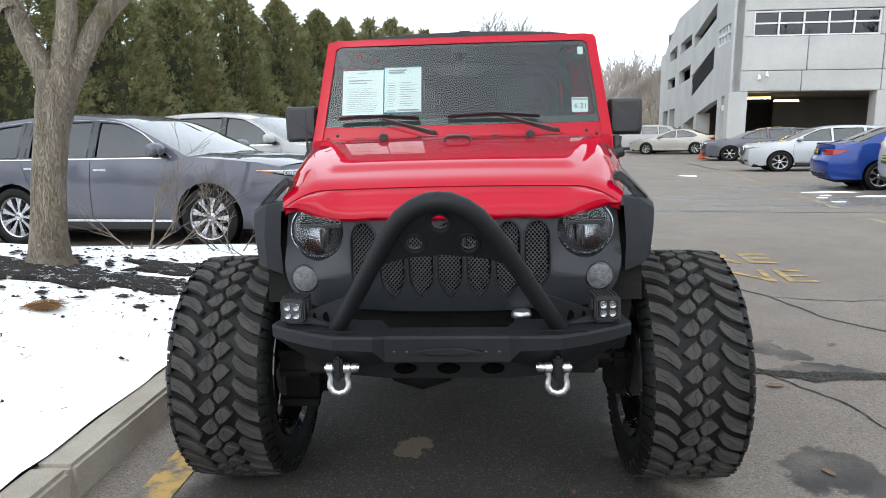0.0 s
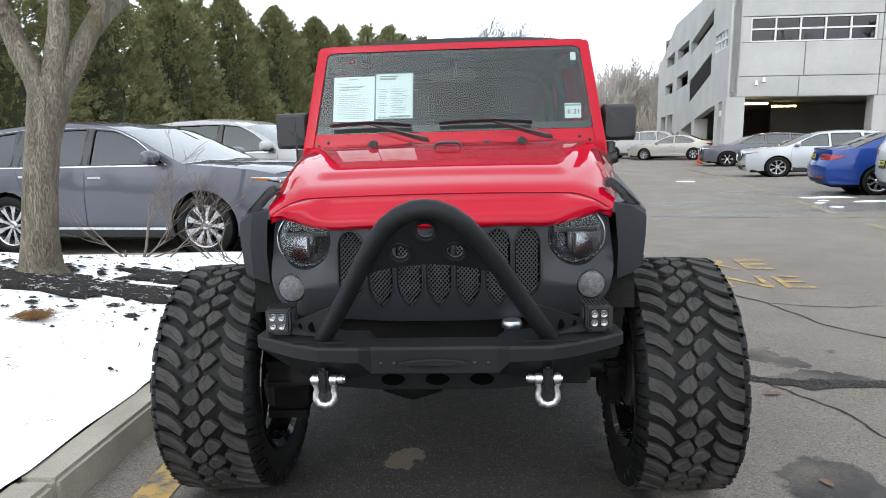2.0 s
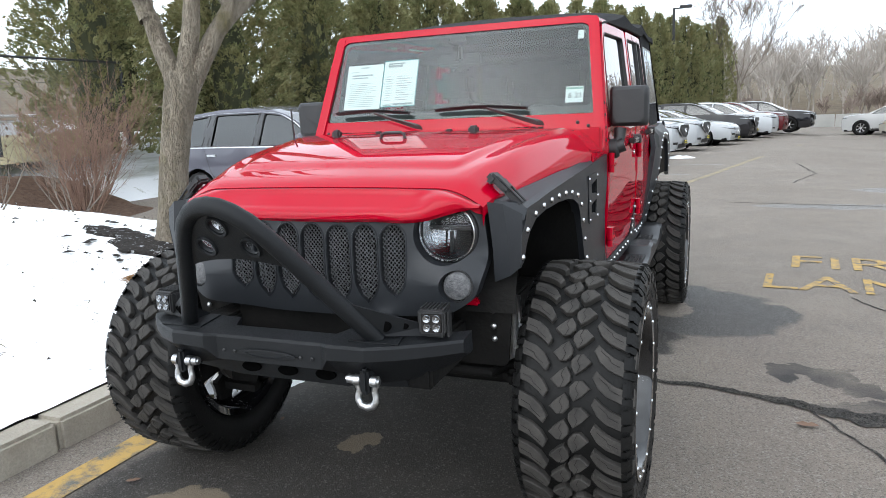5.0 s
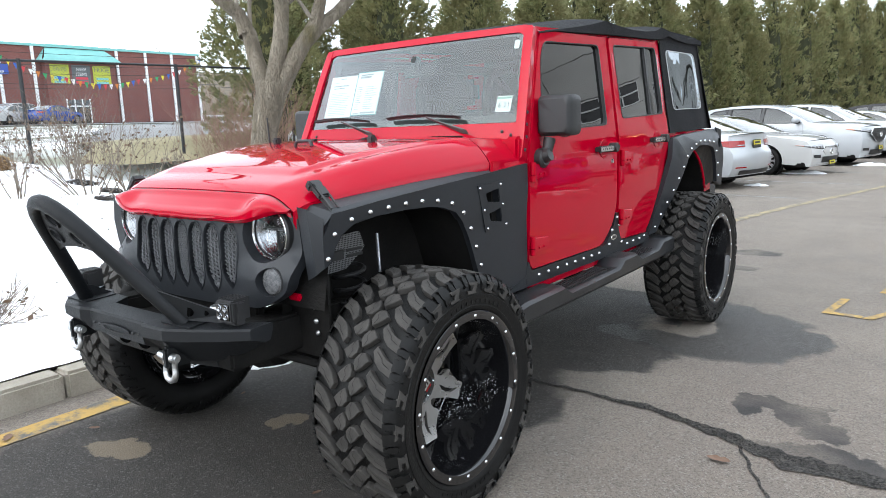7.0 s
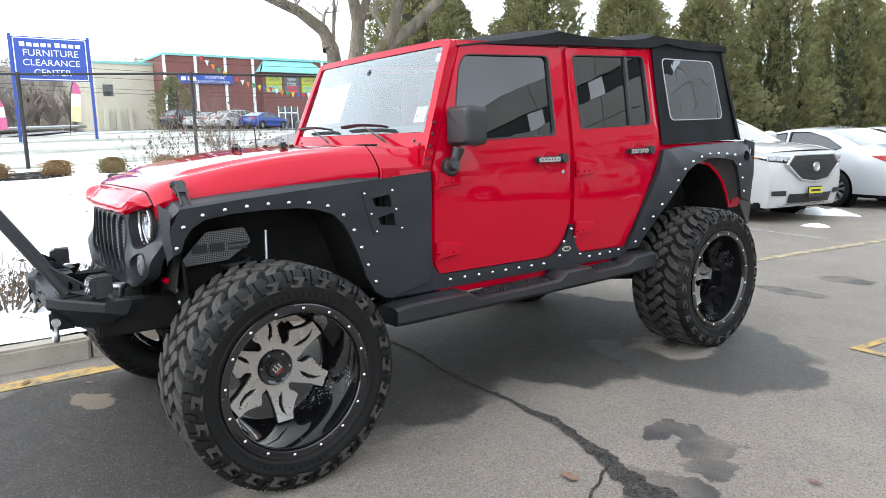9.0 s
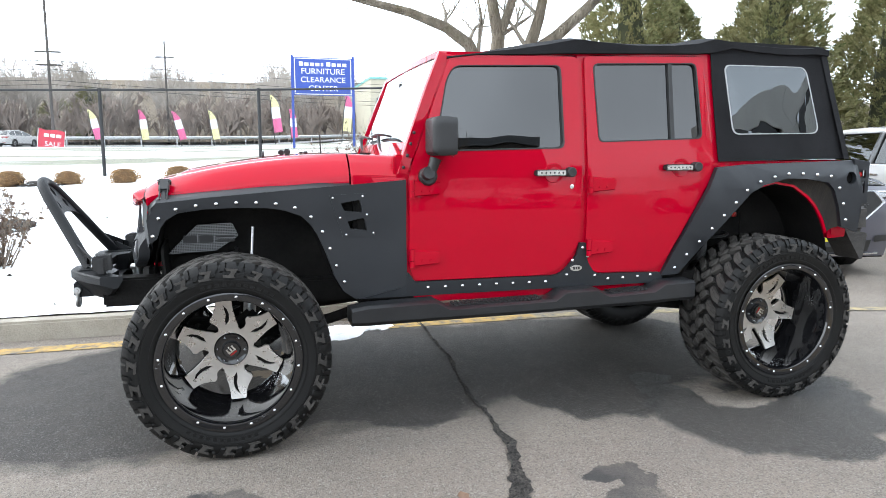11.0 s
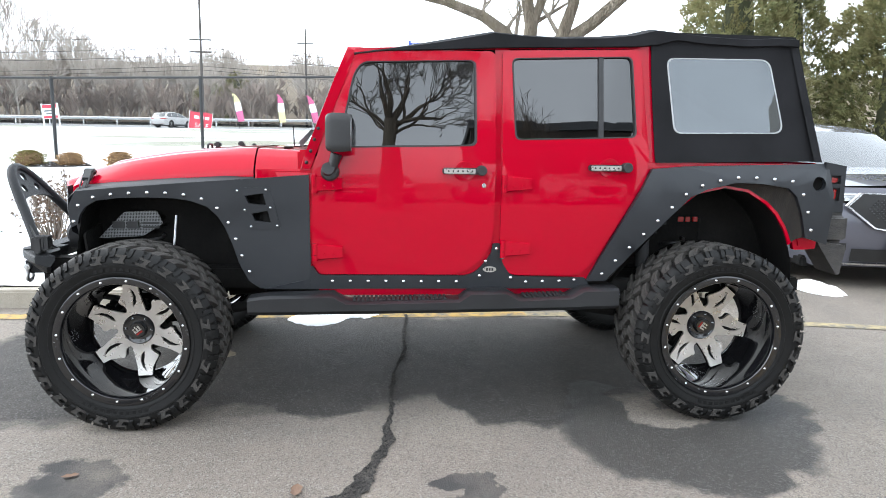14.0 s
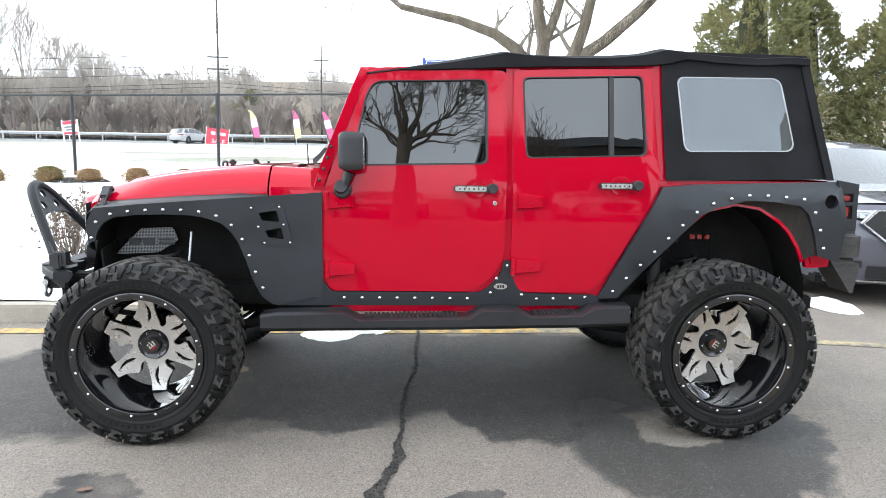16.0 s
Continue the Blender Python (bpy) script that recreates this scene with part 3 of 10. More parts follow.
ribbon("yellow_edge_line", [(-1.205, y) for y in steps((-14, 2.4, 17))], [0.155] * 18, 0.005, YELLOW, "worn yellow line painted along the kerb")
ribbon("row_line", [(-1.205, 2.4), (-1.18, 3.0), (-1.03, 3.8), (-0.77, 4.9), (-0.45, 6.3), (-0.18, 8.2), (0.12, 9.9), (1.0, 13.6), (2.19, 19.1), (4.1, 28)], [0.13] * 10, 0.005, PALELINE, "faded pale line along the parking row")
ribbon("far_lane_line", [(5.35, 5.0), (5.52, 6.9), (5.95, 9.6), (7.2, 16), (8.7, 23), (9.3, 30.3)], [0.12] * 6, 0.005, PALELINE, "faded line along the opposite parking row")
main_crack = fine_line([(-1.3, 1.42), (-0.4, 1.38), (0.5, 1.28), (1.2, 1.26), (1.5, 1.17), (1.75, 1.06), (2.25, 1.02), (3.2, 0.85), (4.6, 0.5), (6.5, 0.1)], 0.018, 0.024, 2)
ribbon("asphalt_crack", main_crack, [0.026 + 0.02 * smoothstep(0.8, 1.3, x) + 0.065 * smoothstep(1.35, 1.75, x) * (1 - 0.65 * smoothstep(2.3, 3.0, x)) for x, y in main_crack], 0.0065, CRACKFILL, "wide crumbling crack across the asphalt", 0.6, 3, 14, 8, 0.016)
for i, (run, w) in enumerate((([(2.2, 3.3), (2.42, 2.85), (2.55, 2.3), (2.72, 1.95), (3.1, 1.6), (3.4, 0.9)], 0.016), ([(2.4, 2.85), (3.0, 2.7), (3.9, 2.75)], 0.012), ([(1.3, 9.0), (3.0, 8.7), (5.3, 8.15), (9, 7.9)], 0.03), ([(2.5, 12), (3.1, 14), (3.0, 17)], 0.03), ([(1.66, 1.12), (1.9, 0.7), (2.0, 0.2)], 0.012))):
    line = fine_line(run, 0.03, 0.03, 10 + i)
    ribbon("asphalt_crack", line, [w] * len(line), 0.004, CRACKFILL, "thin dark crack in the asphalt", 0.6, 20 + i)
for i in range(9):
    y = 8.15 + i * 2.85
    x = -0.62 + 0.225 * (y - 8.1)
    ribbon("stall_line", [(x - 0.05, y - 0.0), (x - 2.0, y + 0.40), (x - 5.0, y + 1.0)], [0.09] * 3, 0.005, WHITELINE, "white parking bay line between the parked cars")


def road_word(word, x, y, w, h):
    """Painted letters, w wide in all and h long, read from the south."""
    cv = bpy.data.curves.new("painted_word", "FONT")
    cv.body, cv.size, cv.extrude = word, 1.0, 0.0
    ob = new("painted_word", cv)
    dg = bpy.context.evaluated_depsgraph_get()
    me = bpy.data.meshes.new_from_object(ob.evaluated_get(dg))
    bpy.data.objects.remove(ob)
    xs, ys = [v.co.x for v in me.vertices], [v.co.y for v in me.vertices]
    for v in me.vertices:
        v.co = Vector(((v.co.x - min(xs)) / (max(xs) - min(xs)) * w, (v.co.y - min(ys)) / (max(ys) - min(ys)) * h, 0))
    me.materials.append(YELLOW)
    ob = new("painted_word", me)
    ob.matrix_basis = pose(x, y, 0.006, 0, 0, -6)
    return tagged(ob, "worn yellow %s lettering painted on the asphalt" % word.lower(), "road marking", kind="structure")


road_word("FIRE", 1.87, 4.36, 1.16, 0.53)
road_word("LANE", 1.60, 3.53, 1.44, 0.52)

# ---- the red off-road car ----
rig = thing("off_road_car", "red lifted off-road car with black armour and huge mud tyres", "car")


def side_x(y, z):
    """Outer skin of the body side."""
    x = 0.768 + 0.024 * smoothstep(0.8, 2.2, y) + 0.007 * math.exp(-((z - 1.06) / 0.2) ** 2)
    return x - 0.068 * max(0.0, (z - 1.33) / 0.55) - 0.010 * max(0.0, (0.95 - z) / 0.25)


def on_side(proud=0.0):
    return lambda y, z: (side_x(y, z) + proud, y, z)


bolt = dome("bolt", 0.0105, 0.008, CHROME)
small_bolt = dome("bolt", 0.007, 0.005, CHROME)
dark_bolt = dome("screw", 0.009, 0.004, BLACK)


def studs(parent, pts, me=bolt):
    for x, y, z in pts:
        piece("bolt", me, parent, pose(x, y, z))


def along(pts, gap):
    """Evenly spaced points on a polyline."""
    pts = [Vector(p) for p in pts]
    out, left = [pts[0]], gap
    for a, b in zip(pts, pts[1:]):
        d = (b - a).length
        while left <= d:
            out.append(a + (b - a) * left / d)
            left += gap
        left -= d
    return out


# body tub, cowl and roof frame
bm = sheet(rounded([(0.80, 1.25, 0.02), (0.80, 0.69, 0.02), (2.42, 0.69, 0.05), (2.62, 0.94, 0.1), (2.85, 1.19, 0.08), (3.05, 1.232, 0.1), (3.27, 1.175, 0.1), (3.42, 1.03, 0.1), (3.47, 0.90, 0.02), (3.47, 0.885, 0.02), (3.57, 0.865, 0.02), (3.56, 1.325, 0.02), (2.56, 1.325, 0.02), (0.9, 1.32, 0.04)]), (), on_side(-0.014), 0.03, 0.12, 0.004)
tub_side = part("body_side", bm, RED, rig)
flipped(tub_side)
bm = sheet(rounded([(-0.72, 0.88, 0.03), (0.72, 0.88, 0.03), (0.76, 1.0, 0.05), (0.75, 1.33, 0.03), (-0.75, 1.33, 0.03), (-0.76, 1.0, 0.05)]), (), lambda u, w: (u, 3.555, w), 0.03, 0.0, 0.01, (0, 1, 0))
part("tailgate", bm, RED, rig)
bm = bmesh.new()
box(bm, -0.74, 0.74, 0.72, 3.52, 0.62, 0.70, 0.01)
part("floor_pan", bm, DARK, rig)
bm = bmesh.new()
box(bm, -0.73, 0.73, 0.60, 0.78, 0.62, 1.24, 0.02)
part("bulkhead", bm, DARK, rig)

# pillars and roof rails, both sides
for name, a, b, wy in (("b_pillar", (1.815, 1.30), (1.835, 1.90), 0.035), ("c_pillar", (2.60, 1.30), (2.575, 1.92), 0.05)):
    bm = bmesh.new()
    loft(bm, [[Vector((side_x(y, z) - 0.012 - d, y + w * wy, z)) for d, w in ((0, -1), (0, 1), (0.06, 1), (0.06, -1))] for y, z in (a, ((a[0] + b[0]) / 2, (a[1] + b[1]) / 2), b)], True, True)
    flipped(part(name, bm, RED, rig))
bm = bmesh.new()
rail = [(1.09, 1.862), (1.45, 1.875), (1.82, 1.895), (2.2, 1.905), (2.60, 1.915)]
loft(bm, [[Vector((side_x(y, z) - 0.008 - d, y, z + h)) for d, h in ((0, -0.012), (0, 0.012), (0.05, 0.016), (0.05, -0.012))] for y, z in rail], True, True)
flipped(part("roof_rail", bm, RED, rig))

# bonnet
def hood_at(u, v):
    """u across from -1 to 1, v from the front lip to the back: flat on top, rolled down at the sides, with a raised middle panel."""
    y = -0.362 + 0.942 * v
    g = 0.05 + 0.95 * v
    w = 0.60 + 0.152 * g - 0.025 * (1 - v) ** 8
    edge = 1.166 + 0.088 * g - 0.022 * max(0.0, 1 - v / 0.08) ** 2
    crown = 1.216 + 0.148 * (1 - (1 - g) ** 2) - 0.015 * max(0.0, 1 - v / 0.07) ** 2
    k = abs(u)
    start = 0.74 + 0.10 * smoothstep(0.0, 0.35, v)
    z = crown - 0.012 * k * k - (crown - edge - 0.012) * max(0.0, (k - start) / (1 - start)) ** 2.0
    side = 0.66 + 0.20 * v
    z += 0.012 * (1 - smoothstep(side - 0.03, side + 0.04, k)) * smoothstep(0.13, 0.20, v)
    y -= 0.025 * (1 - k ** 2.2) * (1 - smoothstep(0.0, 0.5, v)) + 0.012 * max(0.0, k - 0.8) * 5 * (1 - smoothstep(0.0, 0.2, v))
    return Vector((u * w, y, z))


vs = [0, 0.012, 0.025, 0.04, 0.06, 0.08, 0.1, 0.12, 0.13, 0.142, 0.153, 0.165, 0.177, 0.188, 0.2, 0.22, 0.26, 0.33, 0.4, 0.5, 0.6, 0.7, 0.8, 0.9, 0.97, 1.0]
us = sorted({round(-1 + 2 * i / 48, 4) for i in range(49)} | {round(s * (0.60 + 0.02 * k), 4) for s in (-1, 1) for k in range(18)} | {-0.985, -0.97, -0.945, 0.945, 0.97, 0.985})
bm = bmesh.new()
rows = []
for v in vs:
    row = [hood_at(u, v) for u in us]
    row = [row[0] + Vector((0.004, 0, -0.035))] + row + [row[-1] + Vector((-0.004, 0, -0.035))]
    rows.append(row)
rows.insert(0, [p + Vector((0, 0.012, -0.03)) for p in rows[0]])
loft(bm, rows)
hood = part("bonnet", bm, RED, rig, smooth=50)
# cowl behind the bonnet
bm = bmesh.new()
rows = []
for i in range(9):
    v = i / 8
    y = 0.588 + 0.265 * v
    row = []
    for u in us:
        p = hood_at(u, 1.0)
        z = p.z - 0.002 - 0.010 * v
        row.append(Vector((u * (0.7525 + 0.012 * v), y, z)))
    rows.append([row[0] + Vector((0.002, 0, -0.06))] + row + [row[-1] + Vector((-0.002, 0, -0.06))])
loft(bm, rows)
cowl = part("cowl", bm, RED, rig, smooth=50)
for sx in (-0.42, 0.0, 0.42):
    bm = bmesh.new()
    for k in range(6):
        box(bm, sx - 0.10 + k * 0.034, sx - 0.10 + k * 0.034 + 0.022, 0.70, 0.725, 1.358, 1.3735, 0.002)
    part("air_intake", bm, DARK, cowl)
# bonnet fittings
for s in (-1, 1):
    bm = bmesh.new()
    box(bm, -0.02, 0.02, -0.018, 0.018, 0, 0.034, 0.008)
    ob = part("rubber_bump_stop", bm, BLACK, hood)
    ob.matrix_basis = pose(s * 0.32, 0.31 if s < 0 else 0.31, hood_at(s * 0.44, 0.725).z - 0.004)
bm = bmesh.new()
tube(bm, [(-0.055, 0, 0), (-0.05, 0.002, 0.018), (-0.035, 0.004, 0.024), (0.035, 0.004, 0.024), (0.05, 0.002, 0.018), (0.055, 0, 0)], 0.0075, 8)
part("hood_loop", bm, BLACK, hood).matrix_basis = pose(0.01, 0.19, hood_at(0, 0.6).z - 0.002)
for s in (-1, 1):
    bm = bmesh.new()
    box(bm, -0.014, 0.014, -0.012, 0.012, 0.0, 0.012, 0.004)
    part("washer_nozzle", bm, BLACK, hood).matrix_basis = pose(s * 0.17, 0.42, hood_at(0.25, 0.83).z - 0.002)


def hood_catch():
    bm = bmesh.new()
    lean = pose(0, 0, 0, 0, -48, 0)
    box(bm, -0.006, 0.022, -0.024, 0.024, -0.012, 0.055, 0.007, lean)
    box(bm, -0.014, 0.02, -0.03, 0.03, 0.04, 0.072, 0.008, lean)
    box(bm, -0.010, 0.012, -0.012, 0.012, -0.07, 0.0, 0.004, lean)
    box(bm, -0.016, 0.012, -0.034, 0.034, -0.086, -0.058, 0.006, lean)
    for y in (-0.017, 0.017):
        tube(bm, [lean @ Vector((0.014, y, -0.07)), lean @ Vector((0.020, y, 0.03))], 0.004, 6)
    return bm


for s in (-1, 1):
    ob = part("hood_catch", hood_catch(), BLACK, rig, "black rubber bonnet catch")
    ob.matrix_basis = pose(s * 0.628, -0.278, 1.192, 0, 0, 0 if s > 0 else 180)

# grille panel with seven slots
def slot(cx, grow=0.0):
    w, top, bot = 0.042 + grow, 1.098 + grow, (0.838 if abs(cx) < 0.25 else 0.866) - grow
    pts = [(cx + w * math.cos(a), top - 0.055 + (0.055 + grow * 0) * math.sin(a)) for a in (math.pi * k / 10 for k in range(11))]
    pts += [(cx - w, 0.95)] + [(cx - w * (1 - (k / 8) ** 2.7), 0.94 - (0.94 - bot) * k / 8) for k in range(1, 8)]
    pts += [(cx, bot)]
    pts += [(cx + w * (1 - (k / 8) ** 2.7), 0.94 - (0.94 - bot) * k / 8) for k in range(7, 0, -1)] + [(cx + w, 0.95)]
    return pts


def ring_loop(cx, cz, r, n=28):
    return [(cx + r * math.cos(2 * math.pi * k / n), cz + r * math.sin(2 * math.pi * k / n)) for k in range(n)]


def grille_y(u, w):
    return -0.436 + 0.105 * abs(u / 0.59) ** 3.4 - 0.055 * smoothstep(0.25, 0.5, abs(u)) * (1 - smoothstep(0.91, 1.02, w)) - 0.018 * (1 - min(1.0, abs(w - 0.97) / 0.2) ** 2)


MESHWIRE = surf("grey_wire", (0.12, 0.124, 0.13), (0.20, 0.204, 0.21), rough=0.35, metal=0.3, bump=0.0)
SLOTS = [k * 0.0985 for k in range(-3, 4)]
outline = rounded([(-0.33, 1.125, 0.01), (-0.36, 1.17, 0.01), (-0.57, 1.17, 0.03), (-0.592, 0.97, 0.04), (-0.562, 0.865, 0.03), (-0.48, 0.812, 0.04), (-0.2, 0.788, 0.1), (0.2, 0.788, 0.1), (0.48, 0.812, 0.04), (0.562, 0.865, 0.03), (0.592, 0.97, 0.04), (0.57, 1.17, 0.03), (0.36, 1.17, 0.01), (0.33, 1.125, 0.01)])
bm = sheet(outline, [slot(c) for c in SLOTS] + [ring_loop(s * 0.462, 1.068, 0.099) for s in (-1, 1)] + [ring_loop(s * 0.505, 0.905, 0.051, 20) for s in (-1, 1)], lambda u, w: (u, grille_y(u, w), w), 0.05, 0.06, 0.006, (0, -1, 0))
grille = part("grille_panel", bm, FENDER, rig, "satin black grille panel with seven pointed slots")
for c in SLOTS:
    bm = bmesh.new()
    a, b = slot(c, 0.010), slot(c, 0.001)
    rows = [[Vector((p[0], grille_y(*p) + d, p[1])) for p in lp] for lp, d in ((slot(c, 0.006), 0.0), (slot(c, 0.0045), -0.003), (slot(c, 0.002), -0.003), (b, 0.002), (b, 0.03))]
    loft(bm, rows, True)
    rim_ob = part("slot_rim", bm, FENDER, grille)
    bm = bmesh.new()
    for d in (-1, 1):
        for k in range(-22, 23):
            t0 = k * 0.0155
            pts = []
            for i in range(25):
                x = c - 0.042 + 0.084 * i / 24
                z = 0.965 + t0 + d * (x - c) * 1.15
                lim = 0.0415 if z > 0.94 else 0.0415 * max(0.0, 1 - ((0.94 - z) / 0.103) ** 2.7)
                if 0.84 < z < 1.095 and abs(x - c) < lim:
                    pts.append(Vector((x, grille_y(x, z) + 0.016 - 0.003 * math.sin(900 * x * d), z)))
            if len(pts) > 3:
                loft(bm, [[p + Vector((0, 0, -0.0028)) for p in pts[::3]], [p + Vector((0, -0.005, 0)) for p in pts[::3]], [p + Vector((0, 0, 0.0028)) for p in pts[::3]]])
    part("mesh_insert", bm, MESHWIRE, rim_ob, "diamond wire mesh")
bm = bmesh.new()
box(bm, -0.36, 0.36, -0.375, -0.345, 0.80, 1.15, 0.004)
part("radiator", bm, DARK, rig)

# red brow over the lamps
def brow_low(x):
    k = abs(x)
    return 1.108 + 0.004 * smoothstep(0.1, 0.3, k) - 0.005 * math.exp(-((k - 0.33) / 0.06) ** 2) + 0.034 * smoothstep(0.38, 0.56, k)


bm = bmesh.new()
xs = [-0.574 + 1.148 * i / 72 for i in range(73)]
rows, seam = [], []
for x in xs:
    k = abs(x) / 0.574
    lo = brow_low(x)
    top = hood_at(x / 0.5826, 0.0) + Vector((0, -0.006, -0.005))
    top.z = max(top.z, lo + 0.012)
    f = -0.458 + 0.040 * k ** 3 + 0.034 * k ** 10
    dent = 0.013 * (1 - smoothstep(0.64, 0.78, k))
    puff = 0.020 * (0.35 + 0.65 * smoothstep(0.60, 0.80, k)) * (1 - smoothstep(0.9, 1.0, k))
    face = [Vector((x, f + 0.055, lo + 0.006)), Vector((x, f + 0.004, lo - 0.002)), Vector((x, f - 0.010, lo + 0.009))]
    foot = Vector((x, f - 0.011, lo + min(0.026, 0.3 * (top.z - lo))))
    for q, dip in ((0.0, 0.0), (0.14, 0.0), (0.24, 0.75), (0.34, 1.0), (0.5, 1.0), (0.66, 1.0), (0.80, 0.85), (0.90, 0.25), (0.97, 0.0)):
        p = foot.lerp(top, q)
        face.append(p + Vector((0, dent * dip - puff * math.sin(math.pi * q), -0.35 * dent * dip + 0.5 * puff * math.sin(math.pi * q))))
    rows.append(face + [top, top + Vector((0, 0.004, -0.03))])
    seam.append(top + Vector((0, 0.003, -0.001)))
loft(bm, rows)
part("grille_brow", bm, RED, rig, "glossy red brow moulding above the headlamps", smooth=45)
bm = bmesh.new()
tube(bm, seam, 0.0022, 6)
part("bonnet_seal", bm, BLACK, rig)

# headlamps and indicators
for s in (-1, 1):
    bm = bmesh.new()
    turn = pose(s * 0.462, -0.366, 1.068, 0, 0, -90)
    lathe(bm, [(-0.03, 0.099), (0.016, 0.101), (0.022, 0.096), (0.018, 0.0885), (0.0, 0.088)], 40, turn)
    lamp = part("headlamp", bm, BLACK, rig, "round headlamp with a black rim")
    bm = bmesh.new()
    lathe(bm, [(0.012, 0.0975), (0.024, 0.0955), (0.026, 0.093), (0.020, 0.0900), (0.012, 0.0895)], 40, turn)
    part("chrome_ring", bm, CHROME, lamp)
    bm = bmesh.new()
    lathe(bm, [(0.012, 0.089), (0.006, 0.085), (-0.03, 0.06), (-0.048, 0.02), (-0.05, 0.0)], 32, turn)
    part("reflector", bm, LAMPBOWL, lamp)
    bm = bmesh.new()
    box(bm, -0.03, -0.008, -0.076, 0.076, 0.004, 0.018, 0.004, turn)
    box(bm, -0.036, -0.012, -0.0035, 0.0035, -0.07, 0.0, 0.002, turn)
    for k in (-0.04, 0.0, 0.04):
        lathe(bm, [(-0.04, 0.019), (-0.016, 0.021), (-0.014, 0.017), (-0.03, 0.0)], 16, turn @ pose(0, k, 0.042))
    part("lamp_bulb_shield", bm, BLACK, lamp)
    bm = bmesh.new()
    lathe(bm, [(0.012, 0.0895), (0.018, 0.07), (0.024, 0.03), (0.025, 0.0)], 32, turn)
    part("lens", bm, LENS, lamp).visible_shadow = False
    bm = bmesh.new()
    turn = pose(s * 0.505, -0.421, 0.905, 0, 0, -90)
    lathe(bm, [(-0.03, 0.050), (0.0, 0.049), (0.012, 0.043), (0.018, 0.02), (0.019, 0.0)], 28, turn)
    ind = part("indicator_lamp", bm, surf("frosted_lens", (0.16, 0.16, 0.165), (0.06, 0.062, 0.066), rough=0.22, big=60, fine=220, bump=0.5, depth=0.002), rig, "clear round indicator lamp")
    bm = bmesh.new()
    lathe(bm, [(-0.03, 0.053), (0.004, 0.053), (0.004, 0.048)], 28, turn)
    part("lamp_rim", bm, BLACK, ind)
    # small red tow tab beside the indicator
    bm = bmesh.new()
    box(bm, *sorted((s * 0.49, s * 0.548)), -0.35, -0.29, 0.822, 0.846, 0.006)
    part("frame_horn", bm, RED, rig)

# front armour fender
def fend_x(y):
    return 0.692 + 0.060 * (y + 0.35)


ARCH = [(-0.315, 0.972), (-0.300, 1.02), (-0.270, 1.062), (-0.22, 1.092), (-0.10, 1.108), (0.05, 1.113), (0.18, 1.110), (0.27, 1.098), (0.345, 1.072), (0.388, 1.03), (0.424, 0.97), (0.460, 0.885), (0.498, 0.77), (0.540, 0.69)]
front_out = [(-0.345, 0.958), (-0.352, 1.06), (-0.31, 1.138), (-0.1, 1.162), (0.3, 1.195), (0.855, 1.238), (0.862, 0.662), (0.600, 0.648)] + ARCH[::-1]
VENTS = [rounded([(0.533, 1.128, 0.004), (0.627, 1.144, 0.004), (0.642, 1.080, 0.004), (0.553, 1.088, 0.004)], 2), rounded([(0.565, 1.038, 0.004), (0.649, 1.056, 0.004), (0.664, 0.990, 0.004), (0.580, 1.000, 0.004)], 2)]
bm = sheet(front_out, VENTS, lambda y, z: (fend_x(y) + 0.012 * smoothstep(0.95, 1.15, z), y, z), 0.035, 0.15, 0.004)
fender = part("front_fender", bm, FENDER, rig, "angular black steel fender flare with bright bolts")
bm = bmesh.new()
top = [(-0.345, 1.105), (-0.31, 1.138), (-0.1, 1.162), (0.3, 1.195), (0.58, 1.217)]
loft(bm, [[Vector((fend_x(y) + 0.012, y, z)), Vector((fend_x(y) - 0.005, y, z + 0.012)), Vector(((0.60 + 0.155 * (y + 0.4)) - 0.02, y, z + 0.030)), Vector(((0.60 + 0.155 * (y + 0.4)) - 0.05, y, z - 0.02))] for y, z in top])
part("fender_top", bm, FENDER, fender, smooth=20)
bm = bmesh.new()
loft(bm, [[Vector((0.592, -0.366, 1.165)), Vector((0.606, -0.362, 1.02)), Vector((0.606, -0.348, 0.905))], [Vector((0.645, -0.372, 1.160)), Vector((0.660, -0.372, 1.05)), Vector((0.660, -0.358, 0.93))], [Vector((0.700, -0.345, 1.125)), Vector((0.700, -0.352, 1.06)), Vector((0.692, -0.345, 0.957))]])
part("fender_nose", bm, FENDER, fender, smooth=20)
bm = sheet([(0.480, 1.168), (0.658, 1.175), (0.712, 0.958), (0.545, 0.958)], VENTS, lambda y, z: (fend_x(y) + 0.012 * smoothstep(0.95, 1.15, z) + 0.004, y, z), 0.003)
vent = part("vent_plate", bm, FENDER, fender)
bm = sheet([(0.50, 1.17), (0.72, 1.17), (0.72, 0.95), (0.50, 0.95)], (), lambda y, z: (fend_x(y) - 0.06, y, z), 0.004)
part("vent_backing", bm, DARK, fender)
studs(vent, [(fend_x(y) + 0.004 + 0.012 * smoothstep(0.95, 1.15, z), y, z) for y, z in ((0.497, 1.153), (0.642, 1.160), (0.694, 0.977), (0.561, 0.972), (0.532, 1.056), (0.662, 1.070))], small_bolt)
studs(fender, [(fend_x(p.x) + 0.012 * smoothstep(0.95, 1.15, p.y), p.x, p.y) for p in along([(-0.330, 0.985), (-0.318, 1.05), (-0.275, 1.095), (-0.20, 1.117), (-0.10, 1.130), (0.05, 1.137), (0.18, 1.136), (0.29, 1.120), (0.37, 1.088), (0.418, 1.035), (0.454, 0.975), (0.488, 0.885), (0.526, 0.77), (0.578, 0.685)], 0.091)])
flipped(fender)
